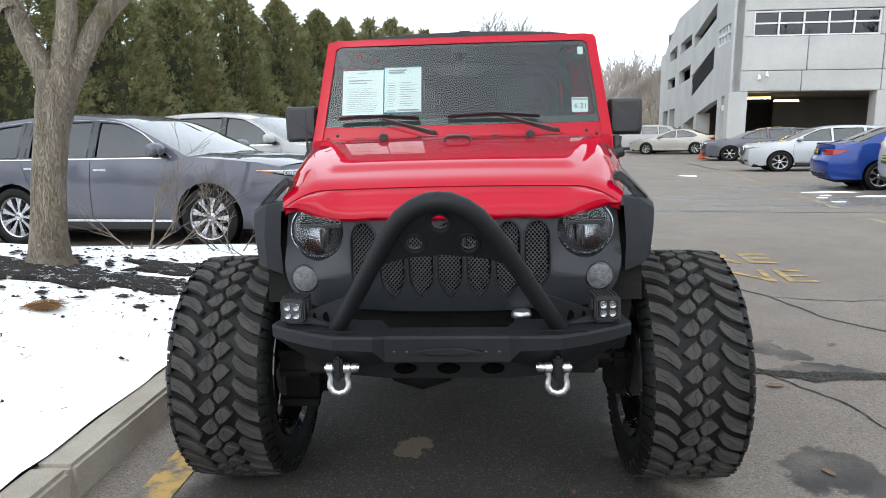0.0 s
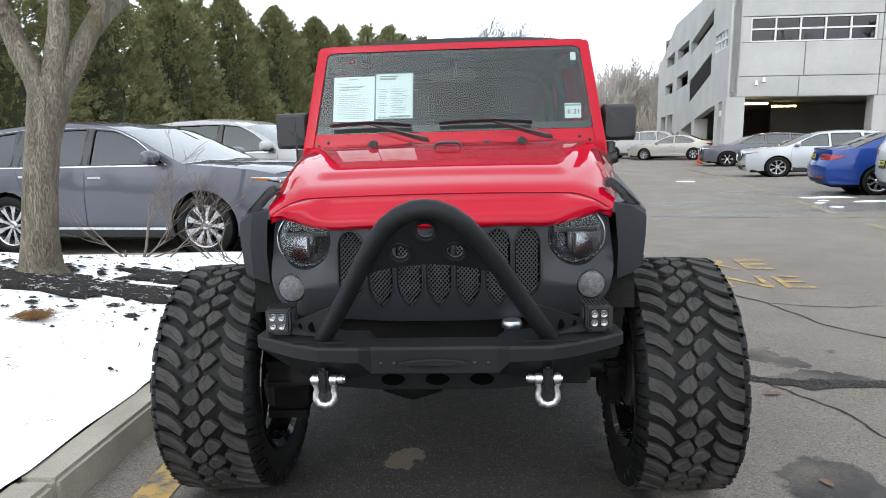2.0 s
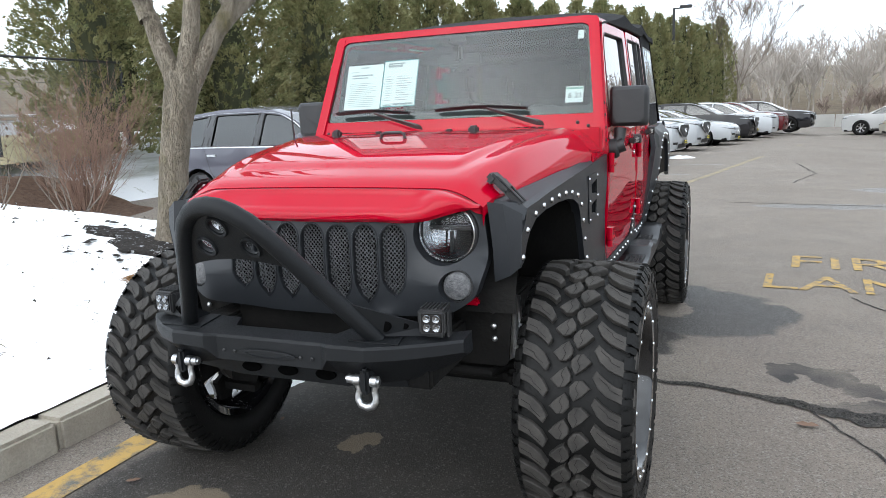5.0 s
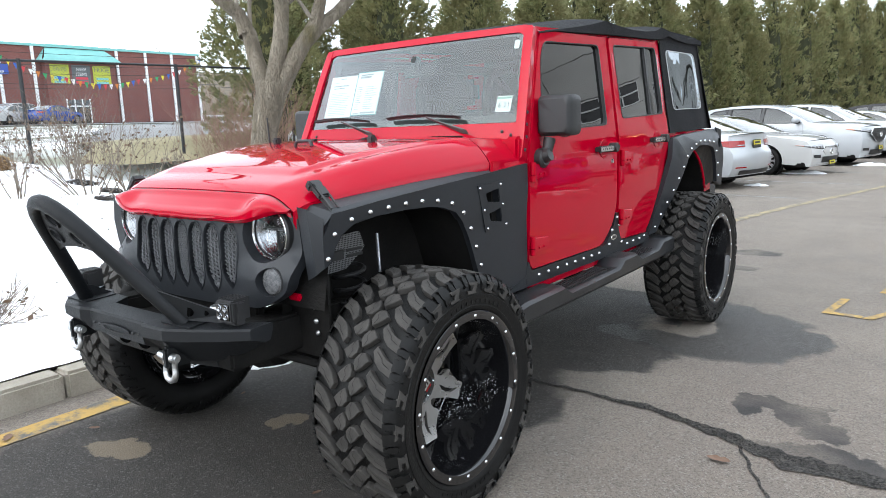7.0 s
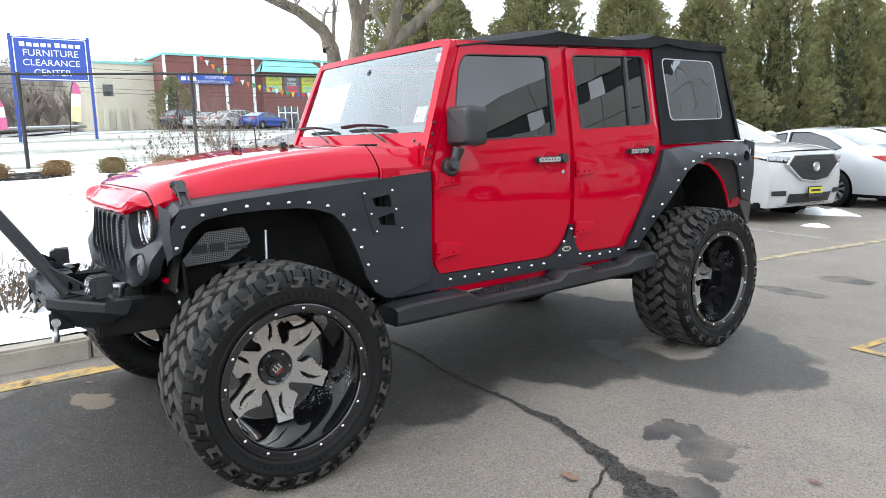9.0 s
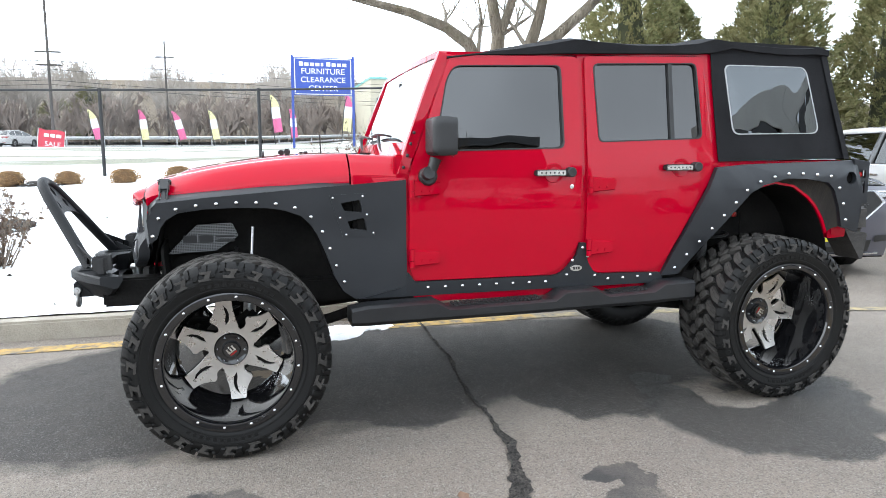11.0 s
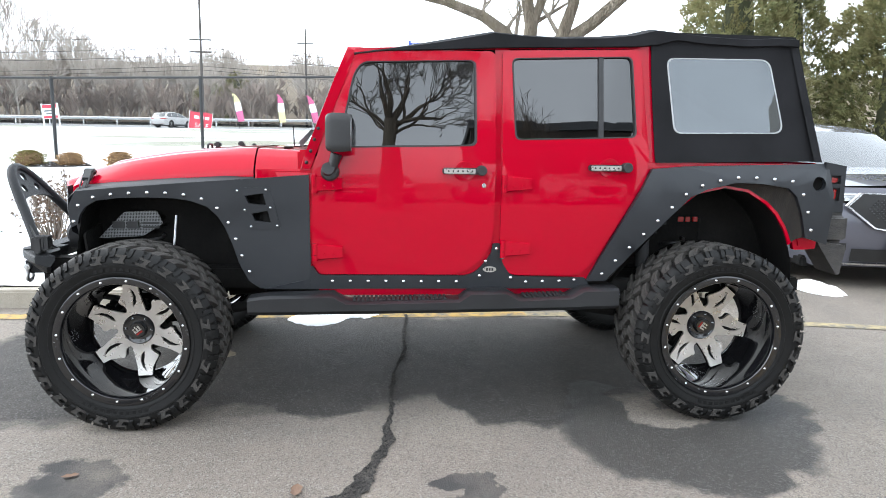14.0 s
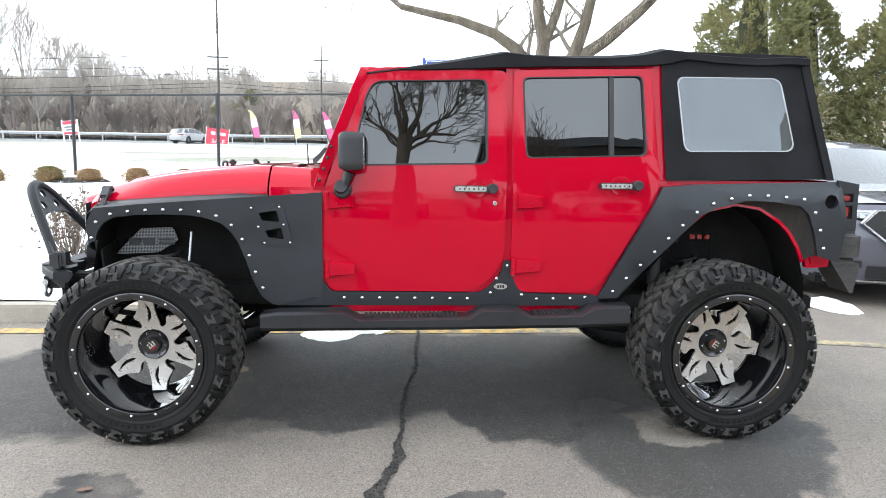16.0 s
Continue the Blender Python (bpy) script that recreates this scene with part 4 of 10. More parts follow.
# inner wheel arch with a perforated plate
bm = bmesh.new()
loft(bm, [[Vector((0.42, y, z)), Vector((0.56, y, z - 0.0)), Vector((0.668 + 0.06 * (y + 0.35), y, z + 0.002))] for y, z in [(-0.34, 0.80)] + [(y * 0.99, z + 0.004) for y, z in ARCH[1:]] + [(0.64, 0.66)]])
loft(bm, [[Vector((0.44, y, z)) for y in (-0.34, -0.1, 0.2, 0.5, 0.64)] for z in (0.66, 0.9, 1.1)])
liner = part("arch_liner", bm, DARK, rig)
PERF, pn, pl, pp = shader("perforated_plate")
pv = coords(pn, pl, (0, 1, 1))
dots = pn.new("ShaderNodeTexVoronoi")
dots.inputs["Scale"].default_value, dots.inputs["Randomness"].default_value = 125, 0.0
pl.new(pv, dots.inputs["Vector"])
pl.new(blend(pn, pl, calc(pn, pl, "LESS_THAN", dots.outputs["Distance"], 0.34), (0.20, 0.205, 0.21), (0.004, 0.004, 0.004)), pp.inputs["Base Color"])
pp.inputs["Roughness"].default_value, pp.inputs["Metallic"].default_value = 0.45, 0.6
bm = sheet(rounded([(-0.29, 0.873, 0.006), (-0.15, 1.016, 0.012), (0.02, 1.023, 0.012), (0.048, 0.955, 0.012), (-0.06, 0.885, 0.008)]), (), lambda y, z: (0.50, y, z), 0.006)
plate = part("perforated_plate", bm, PERF, liner, "grey perforated plate with a dark emblem")
bm = bmesh.new()
for y0, y1, z0, z1 in ((-0.215, -0.150, 0.925, 0.965), (-0.140, -0.075, 0.925, 0.965), (-0.060, 0.030, 0.950, 0.963), (-0.060, 0.030, 0.928, 0.941)):
    box(bm, 0.501, 0.5075, y0, y1, z0, z1, 0.003)
part("emblem", bm, BLACK, plate)
flipped(liner)

# windscreen frame and glass
def ws(u, w):
    """Across x, up w from the base; the glass plane leans back."""
    return (u, 0.850 + (w - 1.40) / 2.57 + 0.02 * (u / 0.7) ** 2, w)


outer = rounded([(-0.748, 1.345, 0.03), (0.748, 1.345, 0.03), (0.730, 1.60, 0.1), (0.700, 1.884, 0.05), (-0.700, 1.884, 0.05), (-0.730, 1.60, 0.1)], 6)
inner = rounded([(-0.714, 1.425, 0.025), (0.714, 1.425, 0.025), (0.666, 1.850, 0.05), (-0.666, 1.850, 0.05)], 6)
bm = sheet(outer, [inner], ws, 0.07, 0.15, 0.012, (0, -1, 0))
shield = part("windscreen_frame", bm, RED, rig)
bm = sheet(rounded([(-0.712, 1.428, 0.025), (0.712, 1.428, 0.025), (0.664, 1.848, 0.05), (-0.664, 1.848, 0.05)], 6), [rounded([(-0.696, 1.462, 0.03), (0.696, 1.462, 0.03), (0.650, 1.832, 0.05), (-0.650, 1.832, 0.05)], 6)], lambda u, w: (ws(u, w)[0], ws(u, w)[1] + 0.008, w), 0.003, 0.0, 0.0, (0, -1, 0))
part("black_band", bm, BLACK, shield)
bm = bmesh.new()
loft(bm, [[Vector(ws(u / 12 * (0.716 - 0.048 * k / 10), 1.426 + 0.424 * k / 10)) + Vector((0, 0.006, 0)) for u in range(-12, 13)] for k in range(11)])
pane = part("windscreen", bm, SHIELD, shield)
pane.visible_shadow = False
for s in (-1, 1):
    for x, z in ((0.640, 1.385), (0.690, 1.368)):
        ob = piece("screw", dark_bolt, shield, pose(s * x, ws(x, z)[1] - 0.002, z, 0, 0, -90))
    for y, z in ((0.905, 1.47), (0.886, 1.415), (0.868, 1.358), (0.846, 1.30)):
        piece("screw", dark_bolt, shield, pose(s * (side_x(y, z) + 0.002), y, z, 0, 0, 0 if s > 0 else 180))
bm = sheet([(0.815, 1.265), (0.868, 1.262), (0.890, 1.335), (0.995, 1.60), (1.096, 1.852), (1.052, 1.878), (0.976, 1.70), (0.880, 1.45), (0.838, 1.345)], (), on_side(-0.001), 0.045, 0.1, 0.005)
flipped(part("a_pillar", bm, RED, rig))
bm = bmesh.new()
box(bm, 0.690, 0.760, 0.800, 0.885, 1.235, 1.362, 0.012)
box(bm, 0.690, 0.757, 0.592, 0.82, 1.17, 1.262, 0.006)
flipped(part("cowl_corner", bm, RED, rig))
bm = bmesh.new()
box(bm, -0.735, 0.735, 0.810, 0.89, 1.20, 1.353, 0.006)
part("cowl_panel", bm, RED, rig)
# papers and sticker behind the glass
def sticker(name, u0, u1, w0, w1, material, off=0.011, skew=0.0):
    bm = bmesh.new()
    loft(bm, [[Vector(ws(u + skew * k, w)) + Vector((0, off, 0)) for u, k in ((u0, 0), ((u0 + u1) / 2, 0), (u1, 0))] for w in (w0, (w0 + w1) / 2, w1)])
    return part(name, bm, material, shield)


sheet_a = sticker("paper_notice", -0.622, -0.405, 1.490, 1.722, PAPER)
sheet_b = sticker("paper_notice", -0.402, -0.202, 1.497, 1.735, PAPER, 0.012)


def print_lines(sheet_ob, u0, u1, rows, off=0.0098, material=PRINT):
    for w, a, b, h in rows:
        bm = bmesh.new()
        loft(bm, [[Vector(ws(u0 + (u1 - u0) * k, z)) + Vector((0, off, 0)) for k in (a, b)] for z in (w, w + h)])
        part("print_bar", bm, material, sheet_ob)


random.seed(5)
print_lines(sheet_a, -0.61, -0.415, [(1.705, 0.35, 0.6, 0.006), (1.685, 0.05, 0.3, 0.003), (1.665, 0.1, 0.75, 0.007), (1.652, 0.1, 0.6, 0.006)] + [(1.505 + 0.010 * k, 0.06, random.uniform(0.6, 0.92), 0.0022) for k in range(13)])
print_lines(sheet_b, -0.395, -0.21, [(1.715, 0.1, 0.62, 0.007), (1.700, 0.1, 0.55, 0.012), (1.503, 0.05, 0.3, 0.007), (1.505, 0.36, 0.96, 0.010)] + [(1.53 + 0.012 * k, 0.42, random.uniform(0.7, 0.92), 0.003) for k in range(11)] + [(1.53 + 0.012 * k, 0.08, random.uniform(0.22, 0.3), 0.003) for k in range(11)])
print_lines(sheet_b, -0.402, -0.202, [(1.497, 0, 1, 0.004), (1.731, 0, 1, 0.004), (1.60, 0, 0.02, 0.0), (1.497, 0.0, 0.02, 0.236), (1.497, 0.98, 1.0, 0.236)], 0.0096, TEAL)
badge_a = sticker("inspection_sticker", 0.572, 0.655, 1.477, 1.552, PAPER, 0.011)
print_lines(badge_a, 0.572, 0.655, [(1.538, 0.02, 0.98, 0.010)], 0.0095, surf("pale_green_ink", (0.35, 0.5, 0.42), (0.3, 0.45, 0.38), bump=0.0))


def lettering(text, size, m, material, parent, name="lettering"):
    cv = bpy.data.curves.new(name, "FONT")
    cv.body, cv.size, cv.align_x, cv.align_y, cv.extrude = text, size, "CENTER", "CENTER", 0.0004
    ob = new(name, cv)
    me = bpy.data.meshes.new_from_object(ob.evaluated_get(bpy.context.evaluated_depsgraph_get()))
    bpy.data.objects.remove(ob)
    me.materials.append(material)
    return piece(name, me, parent, m)


for text, x in (("6", 0.593), ("21", 0.632)):
    p = ws(x, 1.508)
    lettering(text, 0.036, pose(p[0], p[1] + 0.0085, p[2], 68.7, 0, 0), BLACK, badge_a)
sticker("corner_sticker", 0.612, 0.640, 1.775, 1.815, PAPER, 0.011)
# wipers
WIPERGREY = surf("faded_wiper_paint", (0.045, 0.046, 0.048), (0.085, 0.086, 0.088), rough=0.5, big=12, fine=120, bump=0.1)
for px, tx, tz in ((-0.150, -0.625, 1.462), (0.462, -0.065, 1.458)):
    bm = bmesh.new()
    a, b = Vector((px, 0.795, 1.386)), Vector((px - 0.245, 0.832, 1.462))
    loft(bm, [[q + Vector((w, -0.010, -0.004)), q + Vector((w * 0.6, -0.016, h)), q + Vector((-w * 0.6, -0.016, h)), q + Vector((-w, 0.004, 0.0))] for q, w, h in ((a + Vector((0.02, 0, -0.006)), 0.020, 0.016), (a, 0.021, 0.020), (a.lerp(b, 0.25), 0.018, 0.016), (a.lerp(b, 0.6), 0.014, 0.012), (b, 0.009, 0.010))], True, True)
    arm = part("wiper", bm, WIPERGREY, rig, "worn grey-black wiper arm")
    bm = bmesh.new()
    n = 12
    loft(bm, [[Vector((px - 0.06 + (tx - px + 0.06) * k / n, 0.842 + 0.018 * abs(k / n - 0.5), 1.452 + (tz - 1.452) * k / n + 0.012 * math.sin(math.pi * k / n))) + o for o in (Vector((0, -0.012, 0.006)), Vector((0, -0.018, 0.016)), Vector((0, 0.012, 0.012)), Vector((0, 0.012, 0.0)))] for k in range(n + 1)], True, True)
    part("wiper_blade", bm, BLACK, arm)
bm = bmesh.new()
tube(bm, [(-0.735, 0.60, 1.25), (-0.737, 0.59, 1.50)], [0.006, 0.004], 6)
part("antenna", bm, BLACK, rig)

# doors
def door(name, outline, hole, handle_y, handle_z, hinges, split=None):
    bm = sheet(outline, [hole], on_side(0.004), 0.035, 0.085, 0.006)
    d = part(name, bm, RED, rig)
    rim = [Vector(p) for p in hole]
    c = sum(rim, Vector((0, 0))) / len(rim)
    bm = bmesh.new()
    loft(bm, [[Vector((side_x(p.x, p.y) + dx, *(c + (p - c) * k))) for p in rim] for k, dx in ((1.002, 0.002), (1.0, 0.0065), (0.975, 0.006), (0.968, -0.012))], True)
    part("window_seal", bm, BLACK, d)
    bm = sheet([tuple(c + (p - c) * 0.985) for p in rim], (), on_side(-0.010), 0.0005, 0.0, 0.0)
    part("window_pane", bm, TINT, d)
    if split:
        bm = bmesh.new()
        loft(bm, [[Vector((side_x(y, z) + dx, y + dy, z)) for dx, dy in ((-0.012, -0.014), (0.003, -0.012), (0.003, 0.012), (-0.012, 0.014))] for y, z in ((split, 1.44), (split - 0.006, 1.85))], True, True)
        part("window_divider", bm, BLACK, d)
    # grab handle: bright drilled bar with a round black button
    x = side_x(handle_y, handle_z) + 0.004
    bm = bmesh.new()
    lathe(bm, [(0.0, 0.052), (0.004, 0.050), (0.0045, 0.046), (-0.004, 0.02), (-0.004, 0)], 28, pose(x, handle_y, handle_z - 0.002) @ Matrix.Diagonal((1, 1.1, 1, 1)))
    part("handle_cup", bm, RED, d)
    bm = bmesh.new()
    box(bm, x + 0.016, x + 0.036, handle_y - 0.115, handle_y + 0.075, handle_z - 0.017, handle_z + 0.017, 0.008)
    box(bm, x, x + 0.03, handle_y - 0.115, handle_y - 0.09, handle_z - 0.014, handle_z + 0.014, 0.005)
    box(bm, x, x + 0.03, handle_y + 0.05, handle_y + 0.075, handle_z - 0.014, handle_z + 0.014, 0.005)
    lathe(bm, [(0.0, 0.026), (0.042, 0.026), (0.046, 0.022), (0.044, 0.0)], 20, pose(x, handle_y + 0.085, handle_z + 0.003))
    h = part("door_handle", bm, BLACK, d)
    bm = bmesh.new()
    box(bm, x + 0.034, x + 0.0385, handle_y - 0.108, handle_y + 0.052, handle_z - 0.0125, handle_z + 0.0125, 0.004)
    part("handle_insert", bm, BRUSHED, h, "bright aluminium insert with drilled holes")
    for k in range(6):
        bm = bmesh.new()
        lathe(bm, [(0.0386, 0.005), (0.0392, 0.0045), (0.0392, 0.0)], 8, pose(x, handle_y - 0.085 + k * 0.024, handle_z))
        part("drilled_hole", bm, BLACK, h)
    for hy, hz in hinges:
        bm = bmesh.new()
        hx = side_x(hy, hz) + 0.002
        for za, zb in ((-0.045, -0.016), (-0.012, 0.045)):
            tube(bm, [(hx + 0.016, hy - 0.060, hz + za), (hx + 0.016, hy - 0.060, hz + zb)], 0.014, 12)
        loft(bm, [[Vector((hx + q, hy - 0.052 + 0.132 * k, hz + s * (0.041 - 0.011 * k))) for s, q in ((-1, 0), (-0.97, 0.016), (-0.86, 0.022), (0.86, 0.022), (0.97, 0.016), (1, 0))] for k in (0, 0.5, 0.96, 1.0)], False, True)
        for k, s in ((0.045, -0.6), (0.088, -0.6)):
            lathe(bm, [(0.021, 0.010), (0.0225, 0.0095), (0.0225, 0.007), (0.027, 0.006), (0.0275, 0)], 10, pose(hx, hy - 0.055 + k, hz + s * 0.02))
        part("hinge", bm, RED, d)
    return d


front = rounded([(0.874, 1.262, 0.01), (0.872, 0.80, 0.02), (0.90, 0.728, 0.09), (1.66, 0.728, 0.10), (1.80, 0.87, 0.12), (1.806, 1.4, 0.3), (1.800, 1.872, 0.04), (1.104, 1.858, 0.03), (0.897, 1.335, 0.06)], 6)
front_hole = rounded([(1.002, 1.376, 0.025), (1.708, 1.394, 0.035), (1.700, 1.826, 0.035), (1.122, 1.808, 0.05), (1.078, 1.74, 0.1)], 5)
fd = door("front_door", front, front_hole, 1.645, 1.268, ((0.945, 1.195), (0.945, 0.845)))
lock_y, lock_z = 1.745, 1.195
bm = bmesh.new()
lathe(bm, [(0, 0.013), (0.006, 0.012), (0.007, 0.0)], 14, pose(side_x(lock_y, lock_z) + 0.004, lock_y, lock_z))
part("door_lock", bm, CHROME, fd)
back = rounded([(1.838, 1.30, 0.02), (1.836, 0.86, 0.03), (1.868, 0.728, 0.09), (2.27, 0.728, 0.06), (2.34, 0.80, 0.06), (2.60, 1.245, 0.10), (2.606, 1.35, 0.1), (2.555, 1.898, 0.045), (1.834, 1.876, 0.03)], 6)
back_hole = rounded([(1.903, 1.426, 0.035), (2.540, 1.448, 0.035), (2.512, 1.862, 0.035), (1.882, 1.840, 0.035)], 5)
rd = door("rear_door", back, back_hole, 2.398, 1.292, ((1.91, 1.205), (1.91, 0.868)), 2.352)

# door mirror
bm = bmesh.new()
rows = []
for k, (gy, g) in enumerate(((0.955, 0.80), (0.965, 0.93), (0.985, 1.0), (1.03, 1.0), (1.075, 0.94))):
    cx, cz = 0.866, 1.450
    rows.append([Vector((cx + 0.088 * g * max(-1, min(1, 1.42 * math.cos(a))) - 0.01, gy, cz + 0.093 * g * max(-1, min(1, 1.34 * math.sin(a))))) for a in (2 * math.pi * j / 28 for j in range(28))])
loft(bm, rows, True, True)
tube(bm, [(0.815, 1.0, 1.345), (0.812, 0.985, 1.30), (0.805, 0.97, 1.27)], [0.030, 0.026, 0.030], 12)
lathe(bm, [(-0.035, 0.046), (0.02, 0.046), (0.032, 0.036), (0.034, 0)], 18, pose(0.785, 0.965, 1.255))
tube(bm, [(0.79, 0.955, 1.258), (0.84, 0.96, 1.275)], 0.032, 10)
mirror = part("door_mirror", bm, BLACK, fd, "black plastic door mirror")
bm = sheet(ring_loop(0.852, 1.438, 0.07, 20), (), lambda u, w: (0.852 + (u - 0.852) * 1.0, 1.077, 1.438 + (w - 1.438) * 1.3), 0.002, out=(0, 1, 0))
part("mirror_glass", bm, CHROME, mirror)
flipped(fd)
flipped(rd)

# rocker guard with a peak between the doors
bm = sheet(rounded([(0.615, 0.648, 0.01), (2.33, 0.655, 0.02), (2.30, 0.712, 0.01), (1.90, 0.722, 0.03), (1.845, 0.80, 0.05), (1.838, 0.895, 0.01), (1.802, 0.895, 0.01), (1.79, 0.83, 0.06), (1.70, 0.722, 0.06), (0.90, 0.722, 0.02), (0.865, 0.78, 0.02), (0.85, 0.70, 0.02)]), (), on_side(0.006), 0.02, 0.2, 0.003)
rocker = part("rocker_guard", bm, FENDER, rig, "black steel rocker guard with bright bolts")
studs(rocker, [(side_x(y, z) + 0.006, y, z) for y, z in [(0.97 + 0.092 * k, 0.690) for k in range(8)] + [(1.735, 0.722), (1.765, 0.80), (1.82, 0.868), (1.852, 0.82), (1.90, 0.712), (1.98, 0.690), (2.07, 0.692), (2.16, 0.694), (2.24, 0.70)]])
bm = bmesh.new()
lathe(bm, [(0, 0.036), (0.004, 0.034), (0.0045, 0.0)], 24, pose(side_x(1.8, 0.757) + 0.006, 1.787, 0.757) @ Matrix.Diagonal((1, 1, 0.45, 1)))
oval = part("badge", bm, BRUSHED, rocker, "oval bright badge")
bm = bmesh.new()
for k in range(3):
    box(bm, side_x(1.8, 0.757) + 0.010, side_x(1.8, 0.757) + 0.0115, 1.768 + 0.014 * k, 1.778 + 0.014 * k, 0.750, 0.764)
part("print_bar", bm, BLACK, oval)
flipped(rocker)

bm = bmesh.new()
box(bm, 0.690, 0.752, 0.90, 2.34, 0.612, 0.662, 0.008)
flipped(part("sill", bm, RED, rig))
# rear corner armour and flare
R_ARCH = [(2.405, 0.70), (2.55, 0.87), (2.70, 1.035), (2.815, 1.148), (2.90, 1.19), (3.05, 1.225), (3.20, 1.222), (3.34, 1.200), (3.385, 1.16), (3.425, 1.06), (3.455, 0.94)]
bm = sheet([(2.305, 0.695), (2.618, 1.290), (2.80, 1.305), (3.575, 1.328), (3.592, 1.10), (3.575, 0.905)] + R_ARCH[::-1], [ring_loop(3.505, 1.225, 0.036, 18)], lambda y, z: (side_x(min(y, 2.6), z) + 0.012 + 0.055 * smoothstep(2.3, 2.75, y) * (1 - smoothstep(1.24, 1.33, z)), y, z), 0.03, 0.12, 0.004)
rear_flare = part("rear_fender", bm, FENDER, rig, "black steel rear corner armour with a bolted wheel arch")


def flare_x(y, z):
    return side_x(min(y, 2.6), z) + 0.012 + 0.055 * smoothstep(2.3, 2.75, y) * (1 - smoothstep(1.24, 1.33, z))


studs(rear_flare, [(flare_x(p.x, p.y), p.x, p.y) for p in along([(2.385, 0.735), (2.53, 0.895), (2.68, 1.06), (2.80, 1.175), (2.90, 1.222), (3.05, 1.252), (3.20, 1.252), (3.37, 1.235), (3.42, 1.17), (3.46, 1.06), (3.49, 0.94)], 0.098)])
T_ARCH = [(2.42, 0.69), (2.54, 0.83), (2.68, 0.985), (2.80, 1.105), (2.88, 1.168), (3.03, 1.200), (3.16, 1.180), (3.27, 1.115), (3.33, 1.06), (3.385, 0.98), (3.42, 0.90)]
bm = bmesh.new()
loft(bm, [[Vector((flare_x(y, z) - 0.026, y, z)), Vector((0.805, (y + ty) / 2, (z + tz) / 2 + 0.006)), Vector((0.792, ty, tz + 0.006))] for (y, z), (ty, tz) in zip(R_ARCH, T_ARCH)])
part("flare_liner", bm, LINER, rear_flare, "mud-stained flare underside")
bm = bmesh.new()
loft(bm, [[Vector((0.793, y, z + 0.008)), Vector((0.794, y + (2.97 - y) * 0.025, z - 0.006)), Vector((0.780, y + (2.97 - y) * 0.03, z - 0.008))] for y, z in T_ARCH[3:]])
part("arch_edge", bm, RED, rear_flare)
bm = sheet(rounded([(3.435, 0.925, 0.01), (3.575, 0.915, 0.01), (3.575, 0.885, 0.01), (3.54, 0.865, 0.01), (3.45, 0.862, 0.01)]), (), lambda y, z: (0.772, y, z), 0.03)
part("lower_corner", bm, RED, rear_flare)
flipped(rear_flare)
bm = bmesh.new()
loft(bm, [[Vector((0.45, y, z)) for y in (2.30, 2.7, 3.1, 3.5)] for z in (0.66, 0.95, 1.24)])
loft(bm, [[Vector((0.45, y, z - 0.01)), Vector((0.785, y + (2.97 - y) * 0.03, z - 0.008))] for y, z in T_ARCH + [(3.45, 0.80), (3.46, 0.60)]])
rear_liner = part("arch_liner", bm, DARK, rig)
bm = bmesh.new()
for k, (a, b) in enumerate(((2.93, 2.965), (2.975, 3.005), (3.015, 3.05))):
    box(bm, 0.452, 0.456, a, b, 0.975, 1.005, 0.002)
part("emblem", bm, REDPLASTIC, rear_liner)
flipped(rear_liner)
# tail lamp, bumper, reflectors
bm = bmesh.new()
box(bm, 0.70, 0.80, 3.56, 3.665, 1.085, 1.325, 0.012)
tail = part("tail_lamp", bm, BLACK, rig, "black caged tail lamp")
bm = bmesh.new()
box(bm, 0.79, 0.806, 3.60, 3.645, 1.14, 1.20, 0.006)
box(bm, 0.79, 0.806, 3.60, 3.645, 1.225, 1.262, 0.006)
part("red_lens", bm, REDPLASTIC, tail)
bm = sheet([(3.552, 1.075), (3.678, 1.070), (3.676, 1.318), (3.556, 1.338)], [[(3.592, 1.13), (3.652, 1.13), (3.652, 1.208), (3.592, 1.208)], [(3.592, 1.220), (3.652, 1.220), (3.652, 1.272), (3.592, 1.272)]], lambda y, z: (0.822, y, z), 0.016, 0.0, 0.004)
part("lamp_guard", bm, FENDER, tail)
bm = bmesh.new()
lathe(bm, [(0, 0.0), (0, 0.052)], 24, pose(side_x(2.6, 1.225) + 0.030, 3.505, 1.225))
part("filler_recess", bm, DARK, tail)
flipped(tail)
bm = bmesh.new()
box(bm, -0.72, 0.72, 3.62, 3.76, 0.86, 1.04, 0.02)
box(bm, 0.60, 0.775, 3.588, 3.765, 0.885, 1.068, 0.035, None, 3)
box(bm, -0.775, -0.60, 3.588, 3.765, 0.885, 1.068, 0.035, None, 3)
bumper = part("rear_bumper", bm, SCUFFED, rig, "scuffed dark rear bumper")
for side in (-1, 1):
    bm = bmesh.new()
    loft(bm, [[Vector((side * x, y, z)) for y, z in ((3.585, 0.912), (3.60, 0.885), (3.715, 0.722), (3.732, 0.726), (3.755, 0.868), (3.750, 0.885))] for x in (0.765, 0.74, 0.58)], True, True)
    part("bumper_end", bm, SCUFFED, bumper, "scuffed grey bumper wing", smooth=30)
bm = bmesh.new()
tube(bm, [(-0.45, 3.50, 0.78), (0.45, 3.50, 0.78)], 0.03, 10)
box(bm, 0.40, 0.52, 0.0, 3.60, 0.60, 0.72, 0.01)
box(bm, -0.52, -0.40, 0.0, 3.60, 0.60, 0.72, 0.01)
box(bm, 0.36, 0.48, -0.60, 0.05, 0.62, 0.76, 0.01)
box(bm, -0.48, -0.36, -0.60, 0.05, 0.62, 0.76, 0.01)
chassis = part("chassis_frame", bm, DARK, rig)
